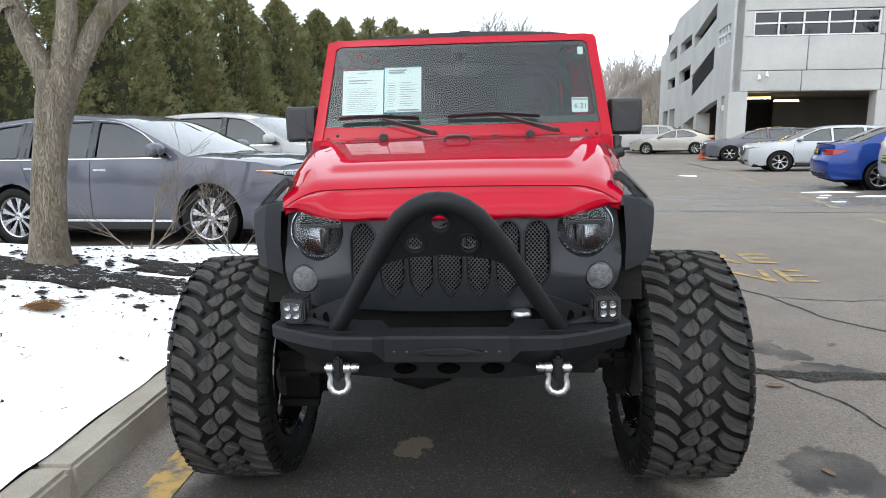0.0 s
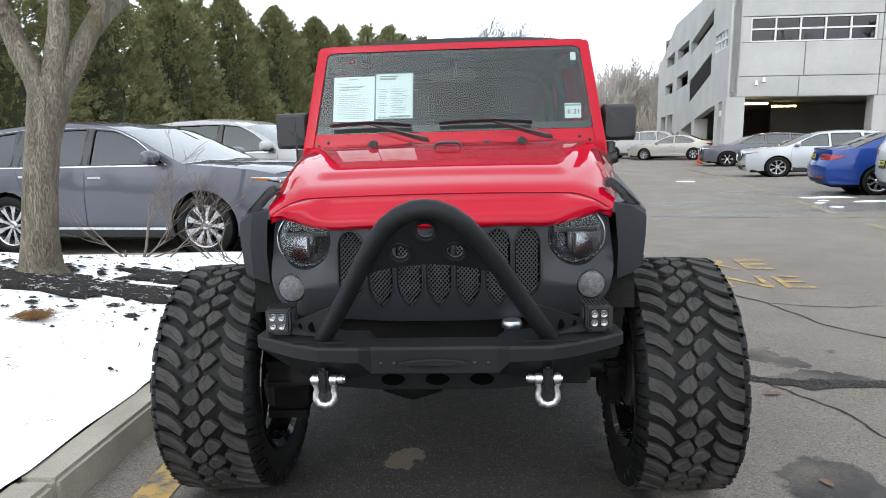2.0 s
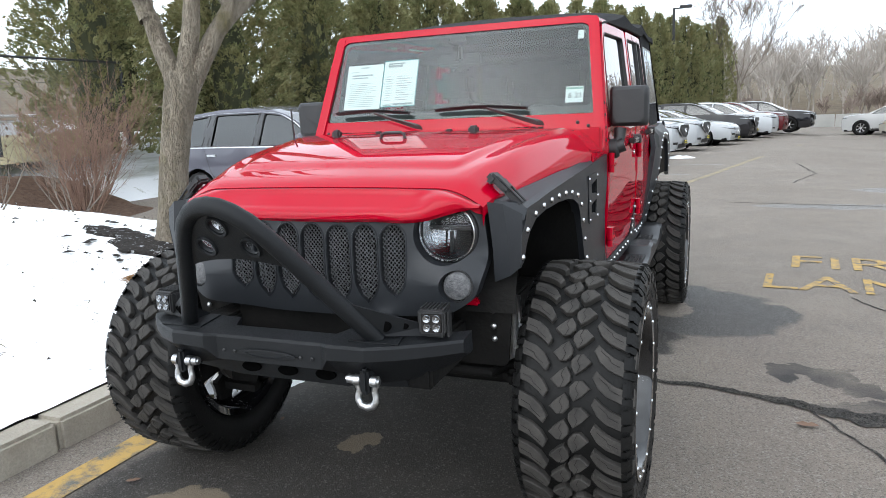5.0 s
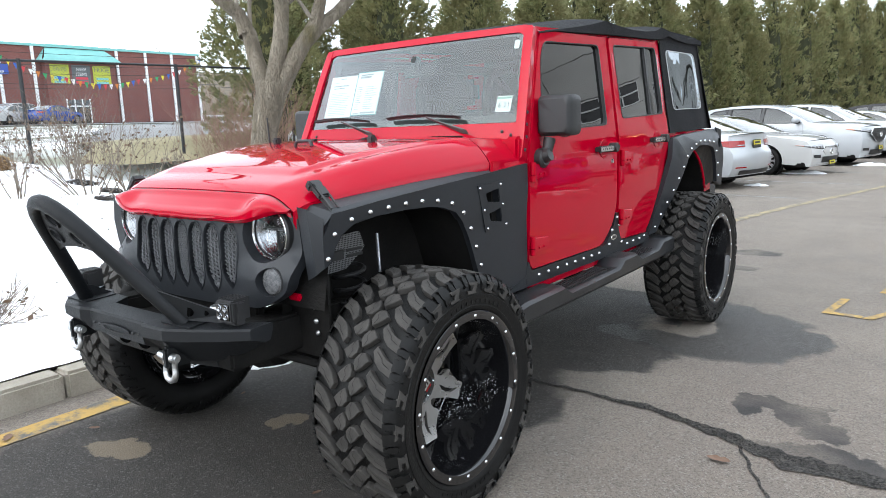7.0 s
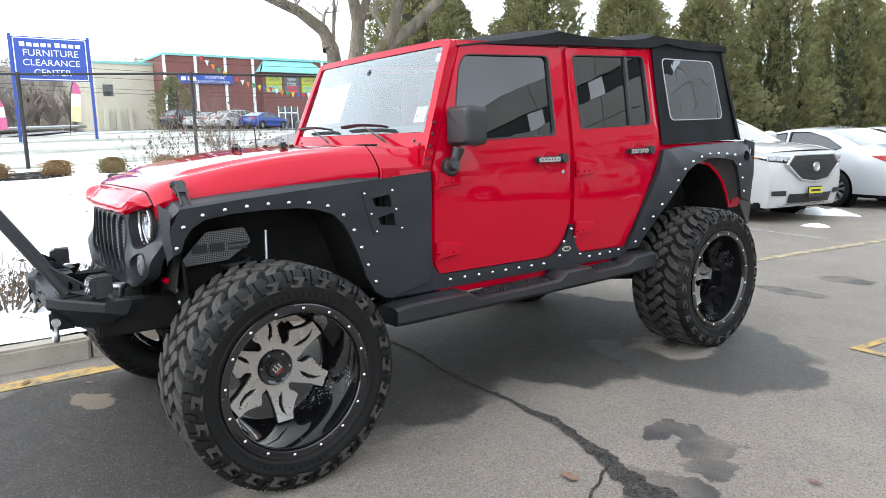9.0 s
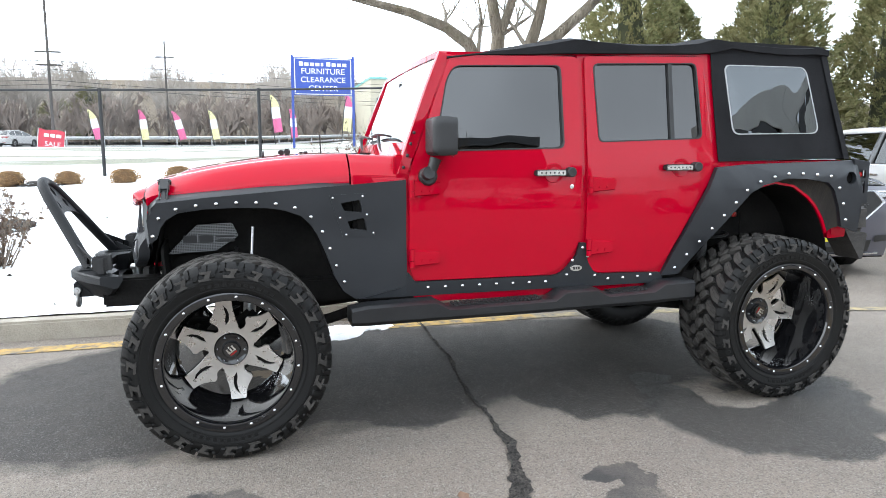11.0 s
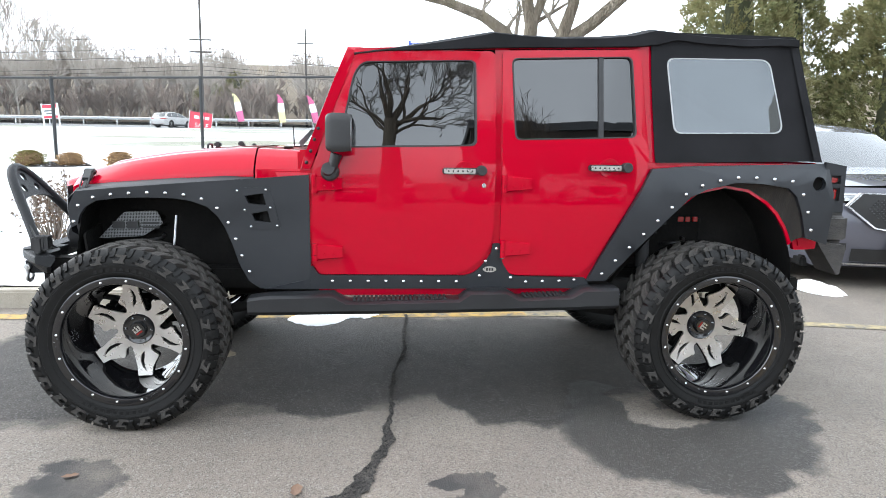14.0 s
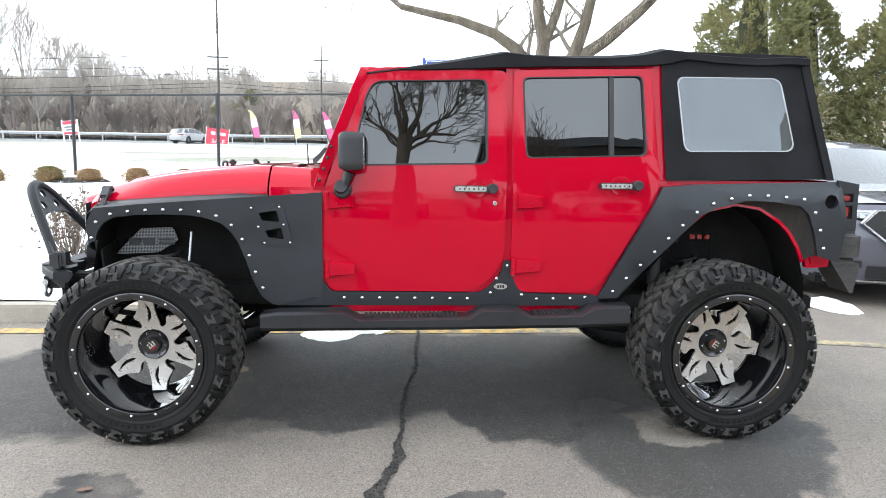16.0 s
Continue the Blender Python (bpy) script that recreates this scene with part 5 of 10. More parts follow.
bm = bmesh.new()
box(bm, -0.37, 0.37, -0.60, -0.34, 0.665, 0.700, 0.008)
box(bm, -0.37, 0.37, -0.40, -0.36, 0.68, 0.80, 0.008)
part("frame_cover", bm, DARK, chassis)
for s in (-1, 1):
    bm = sheet(rounded([(s * 0.43, 0.60, 0.02), (s * 0.625, 0.60, 0.03), (s * 0.655, 0.92, 0.02), (s * 0.43, 0.95, 0.02)]), (), lambda u, w: (u, -0.305 + 0.10 * max(0.0, 0.8 - w), w), 0.012, 0.0, 0.003, (0, -1, 0))
    plate = part("inner_fender_plate", bm, DARK, chassis)
    for z in (0.70, 0.745, 0.80):
        piece("bolt", dome("bolt", 0.011, 0.008, ZINC), plate, pose(s * 0.585, -0.312 + 0.10 * max(0.0, 0.8 - z), z, 0, 0, -90))
bm = bmesh.new()
lathe(bm, [(0, 0.0), (0, 0.034), (0.008, 0.036), (0.016, 0.034), (0.022, 0.030), (0.022, 0.0)], 24, pose(0.24, -0.47, 0.775, 0, -90, 0))
tube(bm, [(0.24, -0.47, 0.70), (0.24, -0.47, 0.778)], 0.026, 12)
part("filler_cap", bm, ZINC, chassis, "bright round cap behind the bumper")
for y in (3.46, 3.55):
    piece("bolt", dome("bolt", 0.018, 0.012, ZINC), chassis, pose(0.525, y, 0.76))

# soft top
TOP = [(1.085, 1.872), (1.25, 1.895), (1.45, 1.922), (1.62, 1.950), (1.79, 1.984), (1.95, 1.972), (2.14, 1.965), (2.36, 1.972), (2.52, 1.990), (2.63, 2.018), (2.74, 2.008), (2.90, 1.993), (3.12, 1.985), (3.30, 1.995), (3.40, 1.990)]
bm = bmesh.new()
rows = []
for y, z in TOP:
    w = side_x(y, 1.92) + 0.016
    drop = 0.030 + 0.028 * smoothstep(1.6, 2.5, y)
    cr = 0.030 * smoothstep(1.08, 1.6, y)
    row = []
    for i in range(25):
        u = -1 + 2 * i / 24
        k = abs(u)
        sag = 0.010 * math.sin(y * 9.0) * (1 - k * k)
        row.append(Vector((u * w, y, z - 0.004 + cr * (1 - k ** 2) - 0.02 * k ** 8 + sag)))
    low_z = min(z - drop, curve_at([(1.09, 1.862), (1.45, 1.872), (1.82, 1.890), (2.2, 1.902), (2.60, 1.915), (2.7, 1.94), (2.9, 3.0)], y))
    lip = [Vector((-w - 0.004, y, low_z)), Vector((w + 0.004, y, low_z))]
    rows.append([lip[0] + Vector((0.012, 0, -0.004)), lip[0]] + row + [lip[1], lip[1] + Vector((-0.012, 0, -0.004))])
loft(bm, rows)
roof = part("soft_top", bm, CANVAS, rig, "black canvas soft top", smooth=50)


def canvas_x(y, z):
    return side_x(2.6, z) + 0.004 - 0.03 * smoothstep(3.2, 3.6, y) + 0.0015 * math.sin(y * 14) * math.sin((z - 1.3) * 6)


quarter = rounded([(2.640, 1.322, 0.01), (3.565, 1.340, 0.03), (3.545, 1.42, 0.1), (3.405, 1.985, 0.03), (2.61, 1.99, 0.02), (2.61, 1.8, 0.1)], 4)
quarter_hole = rounded([(2.738, 1.474, 0.045), (3.335, 1.484, 0.06), (3.245, 1.862, 0.05), (2.692, 1.858, 0.045)], 5)
bm = sheet(quarter, [quarter_hole], lambda y, z: (canvas_x(y, z), y, z), 0.006, 0.07, 0.0)
side_cloth = part("side_canvas", bm, CANVAS, roof, smooth=60)
rim = [Vector(p) for p in quarter_hole]
c = sum(rim, Vector((0, 0))) / len(rim)
bm = bmesh.new()
loft(bm, [[Vector((canvas_x(*(c + (p - c) * k)) + d, *(c + (p - c) * k))) for p in rim] for k, d in ((1.012, 0.001), (1.01, 0.004), (0.985, 0.004), (0.98, 0.0))], True)
part("window_welt", bm, surf("grey_vinyl_welt", (0.30, 0.31, 0.32), (0.40, 0.41, 0.42), rough=0.4, bump=0.1), side_cloth, "pale clear-vinyl window edge")
bm = sheet([tuple(c + (p - c) * 0.99) for p in rim], (), lambda y, z: (canvas_x(y, z) + 0.002 + 0.0025 * noise.noise(Vector((y * 2.2, z * 4.0, 1.0))), y, z), 0.0006, 0.03)
part("vinyl_window", bm, VINYL, side_cloth, smooth=80).visible_shadow = False
flipped(side_cloth)
bm = bmesh.new()
loft(bm, [[Vector((u * (0.735 - 0.05 * k) , 3.40 + 0.165 * (1 - k) , 1.335 + 0.65 * k)) for u in (-1, -0.5, 0, 0.5, 1)] for k in (0, 0.33, 0.66, 1)])
part("rear_canvas", bm, CANVAS, roof)
bm = bmesh.new()
loft(bm, [[Vector((side_x(2.6, z) + d - 0.02 * k * 0, y, z)) for y, z, d in ((3.40 + 0.16 * (1 - k) - 0.05, 1.335 + 0.65 * k, 0.0), (3.40 + 0.16 * (1 - k), 1.335 + 0.65 * k, -0.012), (3.41 + 0.16 * (1 - k), 1.335 + 0.65 * k, -0.05))] for k in (0, 0.25, 0.5, 0.75, 1)])
part("corner_canvas", bm, CANVAS, roof)

# running boards
WETBLACK = surf("damp_black_plastic", (0.009, 0.0095, 0.011), (0.020, 0.021, 0.023), rough=0.30, rough2=0.42, big=5, fine=240, bump=0.10, depth=0.001)
bm = bmesh.new()
PROF = [(0.560, 0.548, 0.640), (0.64, 0.546, 0.652), (0.98, 0.55, 0.660), (1.05, 0.55, 0.622), (1.62, 0.556, 0.632), (1.68, 0.558, 0.672), (1.86, 0.560, 0.676), (1.93, 0.562, 0.638), (2.20, 0.566, 0.648), (2.27, 0.57, 0.686), (2.45, 0.575, 0.690)]
loft(bm, [[Vector((0.72, y, lo + 0.02)), Vector((0.74, y, hi - 0.01)), Vector((0.78, y, hi)), Vector((0.885, y, hi)), Vector((0.905, y, hi - 0.012)), Vector((0.905, y, lo + 0.02)), Vector((0.885, y, lo)), Vector((0.76, y, lo))] for y, lo, hi in ((y, lo - 0.006, hi - 0.014) for y, lo, hi in PROF)], True, True)
board = part("running_board", bm, WETBLACK, rig, "black plastic running board with ribbed tread pads", smooth=30)
for y0, y1, z0, z1 in ((1.08, 1.58, 0.614, 0.622), (1.96, 2.18, 0.630, 0.638)):
    bm = bmesh.new()
    n = int((y1 - y0) / 0.022)
    for i in range(n):
        for j in range(4):
            y = y0 + i * 0.022
            z = z0 + (z1 - z0) * i / n
            box(bm, 0.785 + j * 0.024, 0.801 + j * 0.024, y, y + 0.013, z - 0.004, z + 0.004)
    part("tread_pad", bm, BLACK, board)
bm = bmesh.new()
for y in (0.85, 1.50, 2.2):
    box(bm, 0.45, 0.80, y, y + 0.05, 0.545, 0.60, 0.01)
part("step_bracket", bm, DARK, board)
flipped(board)

# front bumper with stinger hoop
bm = bmesh.new()
# stations across: x, front, top, lip height, lower edge back, bottom
half = [(0.0, -0.742, 0.790, 0.080, -0.700, 0.700), (0.190, -0.742, 0.790, 0.080, -0.700, 0.700), (0.222, -0.766, 0.796, 0.046, -0.690, 0.684), (0.345, -0.764, 0.797, 0.042, -0.664, 0.656), (0.425, -0.722, 0.795, 0.042, -0.612, 0.658), (0.520, -0.648, 0.790, 0.040, -0.560, 0.690), (0.582, -0.590, 0.786, 0.038, -0.530, 0.728)]
stations = [(-x, *r) for x, *r in half[::-1]] + half[1:]


def bumper_ring(x, y, t, lip, yb, b):
    back = y + (0.10 if abs(x) < 0.21 else 0.19 if abs(x) < 0.45 else 0.10)
    return [Vector((x, y + 0.006, t)), Vector((x, y, t - 0.008)), Vector((x, y, t - lip)), Vector((x, yb, b)), Vector((x, max(yb + 0.02, back - 0.02), b + 0.004)), Vector((x * 0.985, back, t - 0.02)), Vector((x * 0.985, back, t))]


loft(bm, [bumper_ring(*r) for r in stations], True, True)
front_bumper = part("front_bumper", bm, ARMOUR, rig, "black powder-coated stubby steel bumper", smooth=12)
bm = bmesh.new()
low = [(-0.46, -0.52, 0.66, 0.67), (-0.40, -0.62, 0.69, 0.625), (-0.2, -0.65, 0.70, 0.618), (0.2, -0.65, 0.70, 0.618), (0.40, -0.62, 0.69, 0.625), (0.46, -0.52, 0.66, 0.67)]
loft(bm, [[Vector((x, y, t)), Vector((x, y + 0.02, b)), Vector((x, y + 0.12, b + 0.01)), Vector((x, y + 0.12, t))] for x, y, t, b in low], True, True)
part("skid_plate", bm, ARMOUR, front_bumper, smooth=25)
for x in (-0.14, 0.0, 0.14):
    bm = bmesh.new()
    lathe(bm, [(0, 0.022), (0.006, 0.021), (0.001, 0.015), (-0.004, 0)], 20, pose(x, -0.643, 0.655, 0, 0, -90) @ Matrix.Diagonal((1, 1.7, 0.8, 1)))
    part("lightening_hole", bm, VOID, front_bumper)
bm = bmesh.new()
lathe(bm, [(0, 0.015), (0.004, 0.015), (0.005, 0.011), (0.001, 0.010), (0.001, 0)], 18, pose(0, -0.7465, 0.742, 0, 0, -90) @ Matrix.Diagonal((1, 7.0, 0.9, 1)))
part("fairlead_slot", bm, ARMOUR, front_bumper)
for x in (-0.16, -0.12, 0.12, 0.16):
    piece("bolt", dome("bolt", 0.006, 0.003, BLACK), front_bumper, pose(x, -0.746, 0.742, 0, 0, -90))


def stinger(s, x):
    """A point in the hoop's plane: s up along it, x across."""
    return Vector((x, -0.676 - 0.282 * s, 0.796 + s * 0.450))


left = [(0.0, 0.348), (0.12, 0.313), (0.30, 0.262), (0.50, 0.208), (0.66, 0.164), (0.75, 0.137), (0.84, 0.104), (0.905, 0.066), (0.938, 0.030), (0.946, 0.0)]
path = [stinger(s, x) for s, x in left] + [stinger(s, -x) for s, x in left[-2::-1]]
bm = bmesh.new()
tube(bm, path, 0.0265, 18)
hoop = part("stinger_hoop", bm, ARMOUR, front_bumper, "black tube stinger hoop with a drilled gusset plate", smooth=60)
plate_out = [(x * 0.96, s) for s, x in left[3:]] + [(-x * 0.96, s) for s, x in left[-2:2:-1]] + [(-0.182, 0.51), (-0.14, 0.545), (-0.08, 0.575), (0.0, 0.585), (0.08, 0.575), (0.14, 0.545), (0.182, 0.51)]


def plate_hole(cx, s, r=0.024):
    return [(cx + r * math.cos(2 * math.pi * k / 22), s + r / 0.474 * math.sin(2 * math.pi * k / 22)) for k in range(22)]


bm = sheet(plate_out, [plate_hole(0, 0.815), plate_hole(-0.074, 0.675), plate_hole(0.076, 0.675)], lambda u, w: stinger(w, u) + Vector((0, -0.006, 0)), 0.012, 0.0, 0.002, (0, -0.9, -0.4))
part("gusset_plate", bm, ARMOUR, hoop)
for cx, s in ((0, 0.815), (-0.074, 0.675), (0.076, 0.675)):
    bm = bmesh.new()
    loft(bm, [[stinger(w, u) + Vector((0, d, d * 0.4)) for u, w in plate_hole(cx, s, r)] for r, d in ((0.033, -0.006), (0.030, -0.012), (0.024, -0.010), (0.0225, 0.004))], True)
    part("dimple_hole", bm, ARMOUR, hoop)
for s in (-1, 1):
    bm = bmesh.new()
    loft(bm, [[Vector((s * (0.352 + d), y, z)) for y, z in ((-0.69, 0.79), (-0.69, 0.855), (-0.65, 0.845), (-0.56, 0.792))] for d in (-0.005, 0.005)], True, True)
    loft(bm, [[Vector((x, y, 0.797 + d)) for x, y in ((s * 0.27, -0.72), (s * 0.43, -0.715), (s * 0.40, -0.58), (s * 0.30, -0.58))] for d in (0.0, 0.004)], True, True)
    part("hoop_foot", bm, ARMOUR, hoop)
    bm = bmesh.new()
    tri_pts = [stinger(0.03, s * 0.352), stinger(0.30, s * 0.272), Vector((s * 0.478, -0.600, 0.826)), Vector((s * 0.490, -0.600, 0.797))]
    loft(bm, [[p + Vector((0, d, 0)) for p in tri_pts] for d in (-0.004, 0.004)], True, True)
    brace = part("hoop_brace", bm, ARMOUR, hoop)
    for q, r in ((0.30, 0.016), (0.62, 0.009)):
        mid = tri_pts[0].lerp(tri_pts[1], 0.28).lerp(tri_pts[2], q)
        bm = bmesh.new()
        lathe(bm, [(-0.006, r), (0.006, r), (0.0062, 0.0)], 16, Matrix.Translation(mid) @ pose(0, 0, 0, 0, 0, -90))
        part("drilled_hole", bm, VOID, brace)
for s in (-1, 1):
    # shackle mount and bow shackle
    bm = bmesh.new()
    box(bm, s * 0.334 - 0.014, s * 0.334 + 0.014, -0.758, -0.66, 0.652, 0.730, 0.008)
    part("shackle_tab", bm, ARMOUR, front_bumper)
    bm = bmesh.new()
    c = Vector((s * 0.334, -0.738, 0.684))
    bow = [c + Vector(v) * 0.82 for v in ((0.033, 0, 0.002), (0.034, 0, -0.012), (0.029, 0, -0.027), (0.035, -0.002, -0.047), (0.035, -0.003, -0.065), (0.024, -0.004, -0.083), (0.0, -0.004, -0.090), (-0.024, -0.004, -0.083), (-0.035, -0.003, -0.065), (-0.035, -0.002, -0.047), (-0.029, 0, -0.027), (-0.034, 0, -0.012), (-0.033, 0, 0.002))]
    tube(bm, bow, [0.0105, 0.0105, 0.0095, 0.0095, 0.0105, 0.0115, 0.012, 0.0115, 0.0105, 0.0095, 0.0095, 0.0105, 0.0105], 10)
    for k in (-1, 1):
        lathe(bm, [(-0.010, 0.0), (-0.010, 0.017), (0.010, 0.017), (0.010, 0.0)], 14, Matrix.Translation(c + Vector((k * 0.027, 0, 0.006))))
    sh = part("shackle", bm, ZINC, rig, "galvanised bow shackle")
    bm = bmesh.new()
    e = s if s > 0 else -1
    tube(bm, [c + Vector((-0.043, 0, 0.006)), c + Vector((0.043, 0, 0.006))], 0.009, 10)
    k = -1 if s > 0 else 1
    tube(bm, [c + Vector((k * 0.040, 0, 0.006)), c + Vector((k * 0.058, 0, 0.008))], 0.014, 10)
    tube(bm, [c + Vector((k * 0.058, 0, 0.008)), c + Vector((k * 0.064, 0, 0.008))], 0.009, 8)
    part("shackle_pin", bm, ZINC, sh)
    # square work lamp
    bm = bmesh.new()
    box(bm, -0.040, 0.040, -0.038, 0.03, -0.035, 0.037, 0.006)
    pod = part("work_lamp", bm, BLACK, rig, "small square LED work lamp on the bumper")
    pod.matrix_basis = pose(s * 0.496, -0.592, 0.842, 0, 0, s * 6)
    bm = bmesh.new()
    box(bm, -0.031, 0.031, -0.0405, -0.037, -0.027, 0.029, 0.002)
    face = part("lamp_face", bm, GLOSS, pod)
    for x0, x1 in ((-0.048, -0.041), (0.041, 0.048)):
        bm = bmesh.new()
        box(bm, x0, x1, -0.02, 0.012, -0.045, 0.03, 0.002)
        part("side_bracket", bm, BLACK, pod)
    for k in range(7):
        bm = bmesh.new()
        box(bm, -0.038 + k * 0.0115, -0.034 + k * 0.0115, -0.02, 0.045, -0.032, 0.042)
        part("cooling_fin", bm, BLACK, pod)
    bm = bmesh.new()
    box(bm, -0.030, 0.030, -0.014, 0.016, -0.050, -0.036, 0.004)
    part("lamp_foot", bm, BLACK, pod)
    bm = bmesh.new()
    for ax in (-0.0145, 0.0145):
        for az in (-0.0125, 0.0145):
            lathe(bm, [(0.0405, 0.0125), (0.044, 0.011), (0.0425, 0.006), (0.042, 0.003), (0.0445, 0.0)], 12, pose(ax, 0, az, 0, 0, -90))
    part("led_lens", bm, LAMPBOWL, pod)

# axles, springs, steering
bm = bmesh.new()
for y in (0.0, 2.947):
    tube(bm, [(-0.72, y, 0.47), (0.72, y, 0.47)], 0.042, 12)
    lathe(bm, [(-0.16, 0.02), (-0.12, 0.10), (0.0, 0.135), (0.12, 0.10), (0.16, 0.02)], 16, pose(-0.15 if y < 1 else 0.0, y + 0.02, 0.47))
tube(bm, [(-0.66, -0.16, 0.53), (-0.55, -0.17, 0.52), (0.60, -0.17, 0.53), (0.68, -0.14, 0.53)], 0.019, 10)
tube(bm, [(-0.45, -0.12, 0.58), (0.42, -0.14, 0.68)], 0.019, 10)
tube(bm, [(0.55, 0.02, 0.44), (0.50, 0.5, 0.50), (0.45, 0.95, 0.62)], 0.028, 10)
tube(bm, [(-0.55, 0.02, 0.44), (-0.50, 0.5, 0.50), (-0.45, 0.95, 0.62)], 0.028, 10)
tube(bm, [(0.55, 2.9, 0.42), (0.50, 2.4, 0.48), (0.45, 2.0, 0.6)], 0.028, 10)
tube(bm, [(0.10, 0.3, 0.50), (0.05, 1.4, 0.58), (0.0, 2.8, 0.48)], 0.035, 10)
tube(bm, [(-0.52, -0.30, 0.55), (-0.30, -0.34, 0.60), (0.30, -0.34, 0.60), (0.56, -0.28, 0.57), (0.62, -0.10, 0.56)], 0.016, 8)
axles = part("running_gear", bm, DARK, rig)
for s in (-1, 1):
    for y in (-0.02, 2.90):
        bm = bmesh.new()
        n = 90
        tube(bm, [(s * 0.47 + 0.062 * math.cos(k * 0.46), y + 0.062 * math.sin(k * 0.46), 0.53 + 0.37 * k / n) for k in range(n)], 0.0085, 6)
        part("coil_spring", bm, BLACK, axles)
        bm = bmesh.new()
        tube(bm, [(s * 0.56, y + 0.10, 0.45), (s * 0.53, y + 0.12, 0.74)], 0.032, 12)
        tube(bm, [(s * 0.53, y + 0.12, 0.74), (s * 0.50, y + 0.14, 1.0)], 0.007, 8)
        part("shock_absorber", bm, ZINC if y < 1 else DARK, axles)
    bm = bmesh.new()
    box(bm, s * 0.60, s * 0.70, -0.07, 0.07, 0.33, 0.60, 0.03)
    box(bm, s * 0.58, s * 0.66, -0.22, 0.02, 0.50, 0.56, 0.02)
    part("steering_knuckle", bm, DARK, axles)

# inside
bm = bmesh.new()
box(bm, -0.70, 0.70, 0.90, 1.12, 1.08, 1.36, 0.06)
box(bm, 0.18, 0.55, 0.93, 1.12, 1.33, 1.42, 0.03)
part("dashboard", bm, SEAT, rig)
bm = bmesh.new()
wheel_m = pose(0.37, 1.20, 1.30, 65, 0, 0)
tube(bm, [wheel_m @ Vector((0.19 * math.cos(a), 0.19 * math.sin(a), 0)) for a in (2 * math.pi * k / 28 for k in range(29))], 0.014, 8)
for a in (0.2, 2.94, 4.71):
    tube(bm, [wheel_m @ Vector((0.19 * math.cos(a), 0.19 * math.sin(a), 0)), wheel_m @ Vector((0, 0, -0.02))], 0.015, 6)
part("steering_wheel", bm, BLACK, rig)
for sx in (-0.36, 0.36):
    for y in (1.42, 2.32):
        bm = bmesh.new()
        box(bm, sx - 0.25, sx + 0.25, y, y + 0.50, 0.92, 1.08, 0.05)
        box(bm, sx - 0.24, sx + 0.24, y + 0.42, y + 0.55, 1.0, 1.52, 0.05, None)
        s_ob = part("seat", bm, SEAT, rig)
        bm = bmesh.new()
        box(bm, sx - 0.13, sx + 0.13, y + 0.46, y + 0.56, 1.55, 1.72, 0.04)
        part("headrest", bm, SEAT, s_ob)
bm = bmesh.new()
for y in (1.85, 2.65):
    tube(bm, [(-0.66, y, 0.75), (-0.66, y, 1.65), (-0.60, y, 1.80), (-0.45, y, 1.84), (0.45, y, 1.84), (0.60, y, 1.80), (0.66, y, 1.65), (0.66, y, 0.75)], 0.035, 10)
for s in (-1, 1):
    tube(bm, [(s * 0.62, 1.05, 1.78), (s * 0.62, 1.85, 1.82), (s * 0.62, 2.65, 1.82), (s * 0.62, 3.35, 1.40)], 0.033, 10)
part("roll_bar", bm, SEAT, rig)
bm = bmesh.new()
box(bm, -0.125, 0.125, 1.045, 1.07, 1.685, 1.75, 0.02)
box(bm, -0.022, 0.022, 0.995, 1.05, 1.71, 1.79, 0.01)
part("rear_view_mirror", bm, BLACK, rig)
bm = bmesh.new()
box(bm, -0.05, 0.05, 1.022, 1.04, 1.805, 1.835, 0.008)
part("sensor_housing", bm, BLACK, rig)


# wheels: deep-dish rims and mud tyres
def tread_r(x):
    return 0.4655 - 0.010 * (abs(x) / 0.18) ** 3


def sipe(bm, pts, w=0.0008):
    """A thin cut line over (arc length, x) points on top of a tread block."""
    rows = []
    for i, (u, x) in enumerate(pts):
        (a, b), (c, d) = pts[max(i - 1, 0)], pts[min(i + 1, len(pts) - 1)]
        n = math.hypot(c - a, d - b)
        ox, ou = (c - a) / n * w, -(d - b) / n * w
        rows.append([Vector((x + k * ox, (tread_r(x) + 0.0022) * math.cos((u + k * ou) / 0.465), (tread_r(x) + 0.0022) * math.sin((u + k * ou) / 0.465))) for k in (-1, 1)])
    loft(bm, rows, mat=1)


def lug(bm, pts, base, top, shrink=0.93):
    """A raised block over (arc length, x) corners on the tyre's crown."""
    cu, cx = sum(p[0] for p in pts) / len(pts), sum(p[1] for p in pts) / len(pts)
    rows = []
    for k, h in ((1.0, base), (1.0, top - 0.003), (shrink, top)):
        row = []
        for u, x in pts:
            uu, xx = cu + (u - cu) * k, cx + (x - cx) * k
            r = tread_r(xx) + h
            a = uu / 0.465
            row.append(Vector((xx, r * math.cos(a), r * math.sin(a))))
        rows.append(row)
    vr = loft(bm, rows, True)
    bm.faces.new(vr[-1])


def build_tyre():
    bm = bmesh.new()
    prof = [(-0.165, 0.305), (-0.185, 0.32), (-0.198, 0.36), (-0.200, 0.40), (-0.192, 0.430), (-0.175, 0.440), (-0.12, 0.442), (0, 0.443), (0.12, 0.442), (0.175, 0.440), (0.192, 0.430), (0.200, 0.40), (0.200, 0.385), (0.203, 0.383), (0.2025, 0.372), (0.198, 0.36), (0.196, 0.345), (0.198, 0.343), (0.196, 0.333), (0.185, 0.318), (0.178, 0.312), (0.165, 0.305)]
    lathe(bm, prof, 80)
    return bm


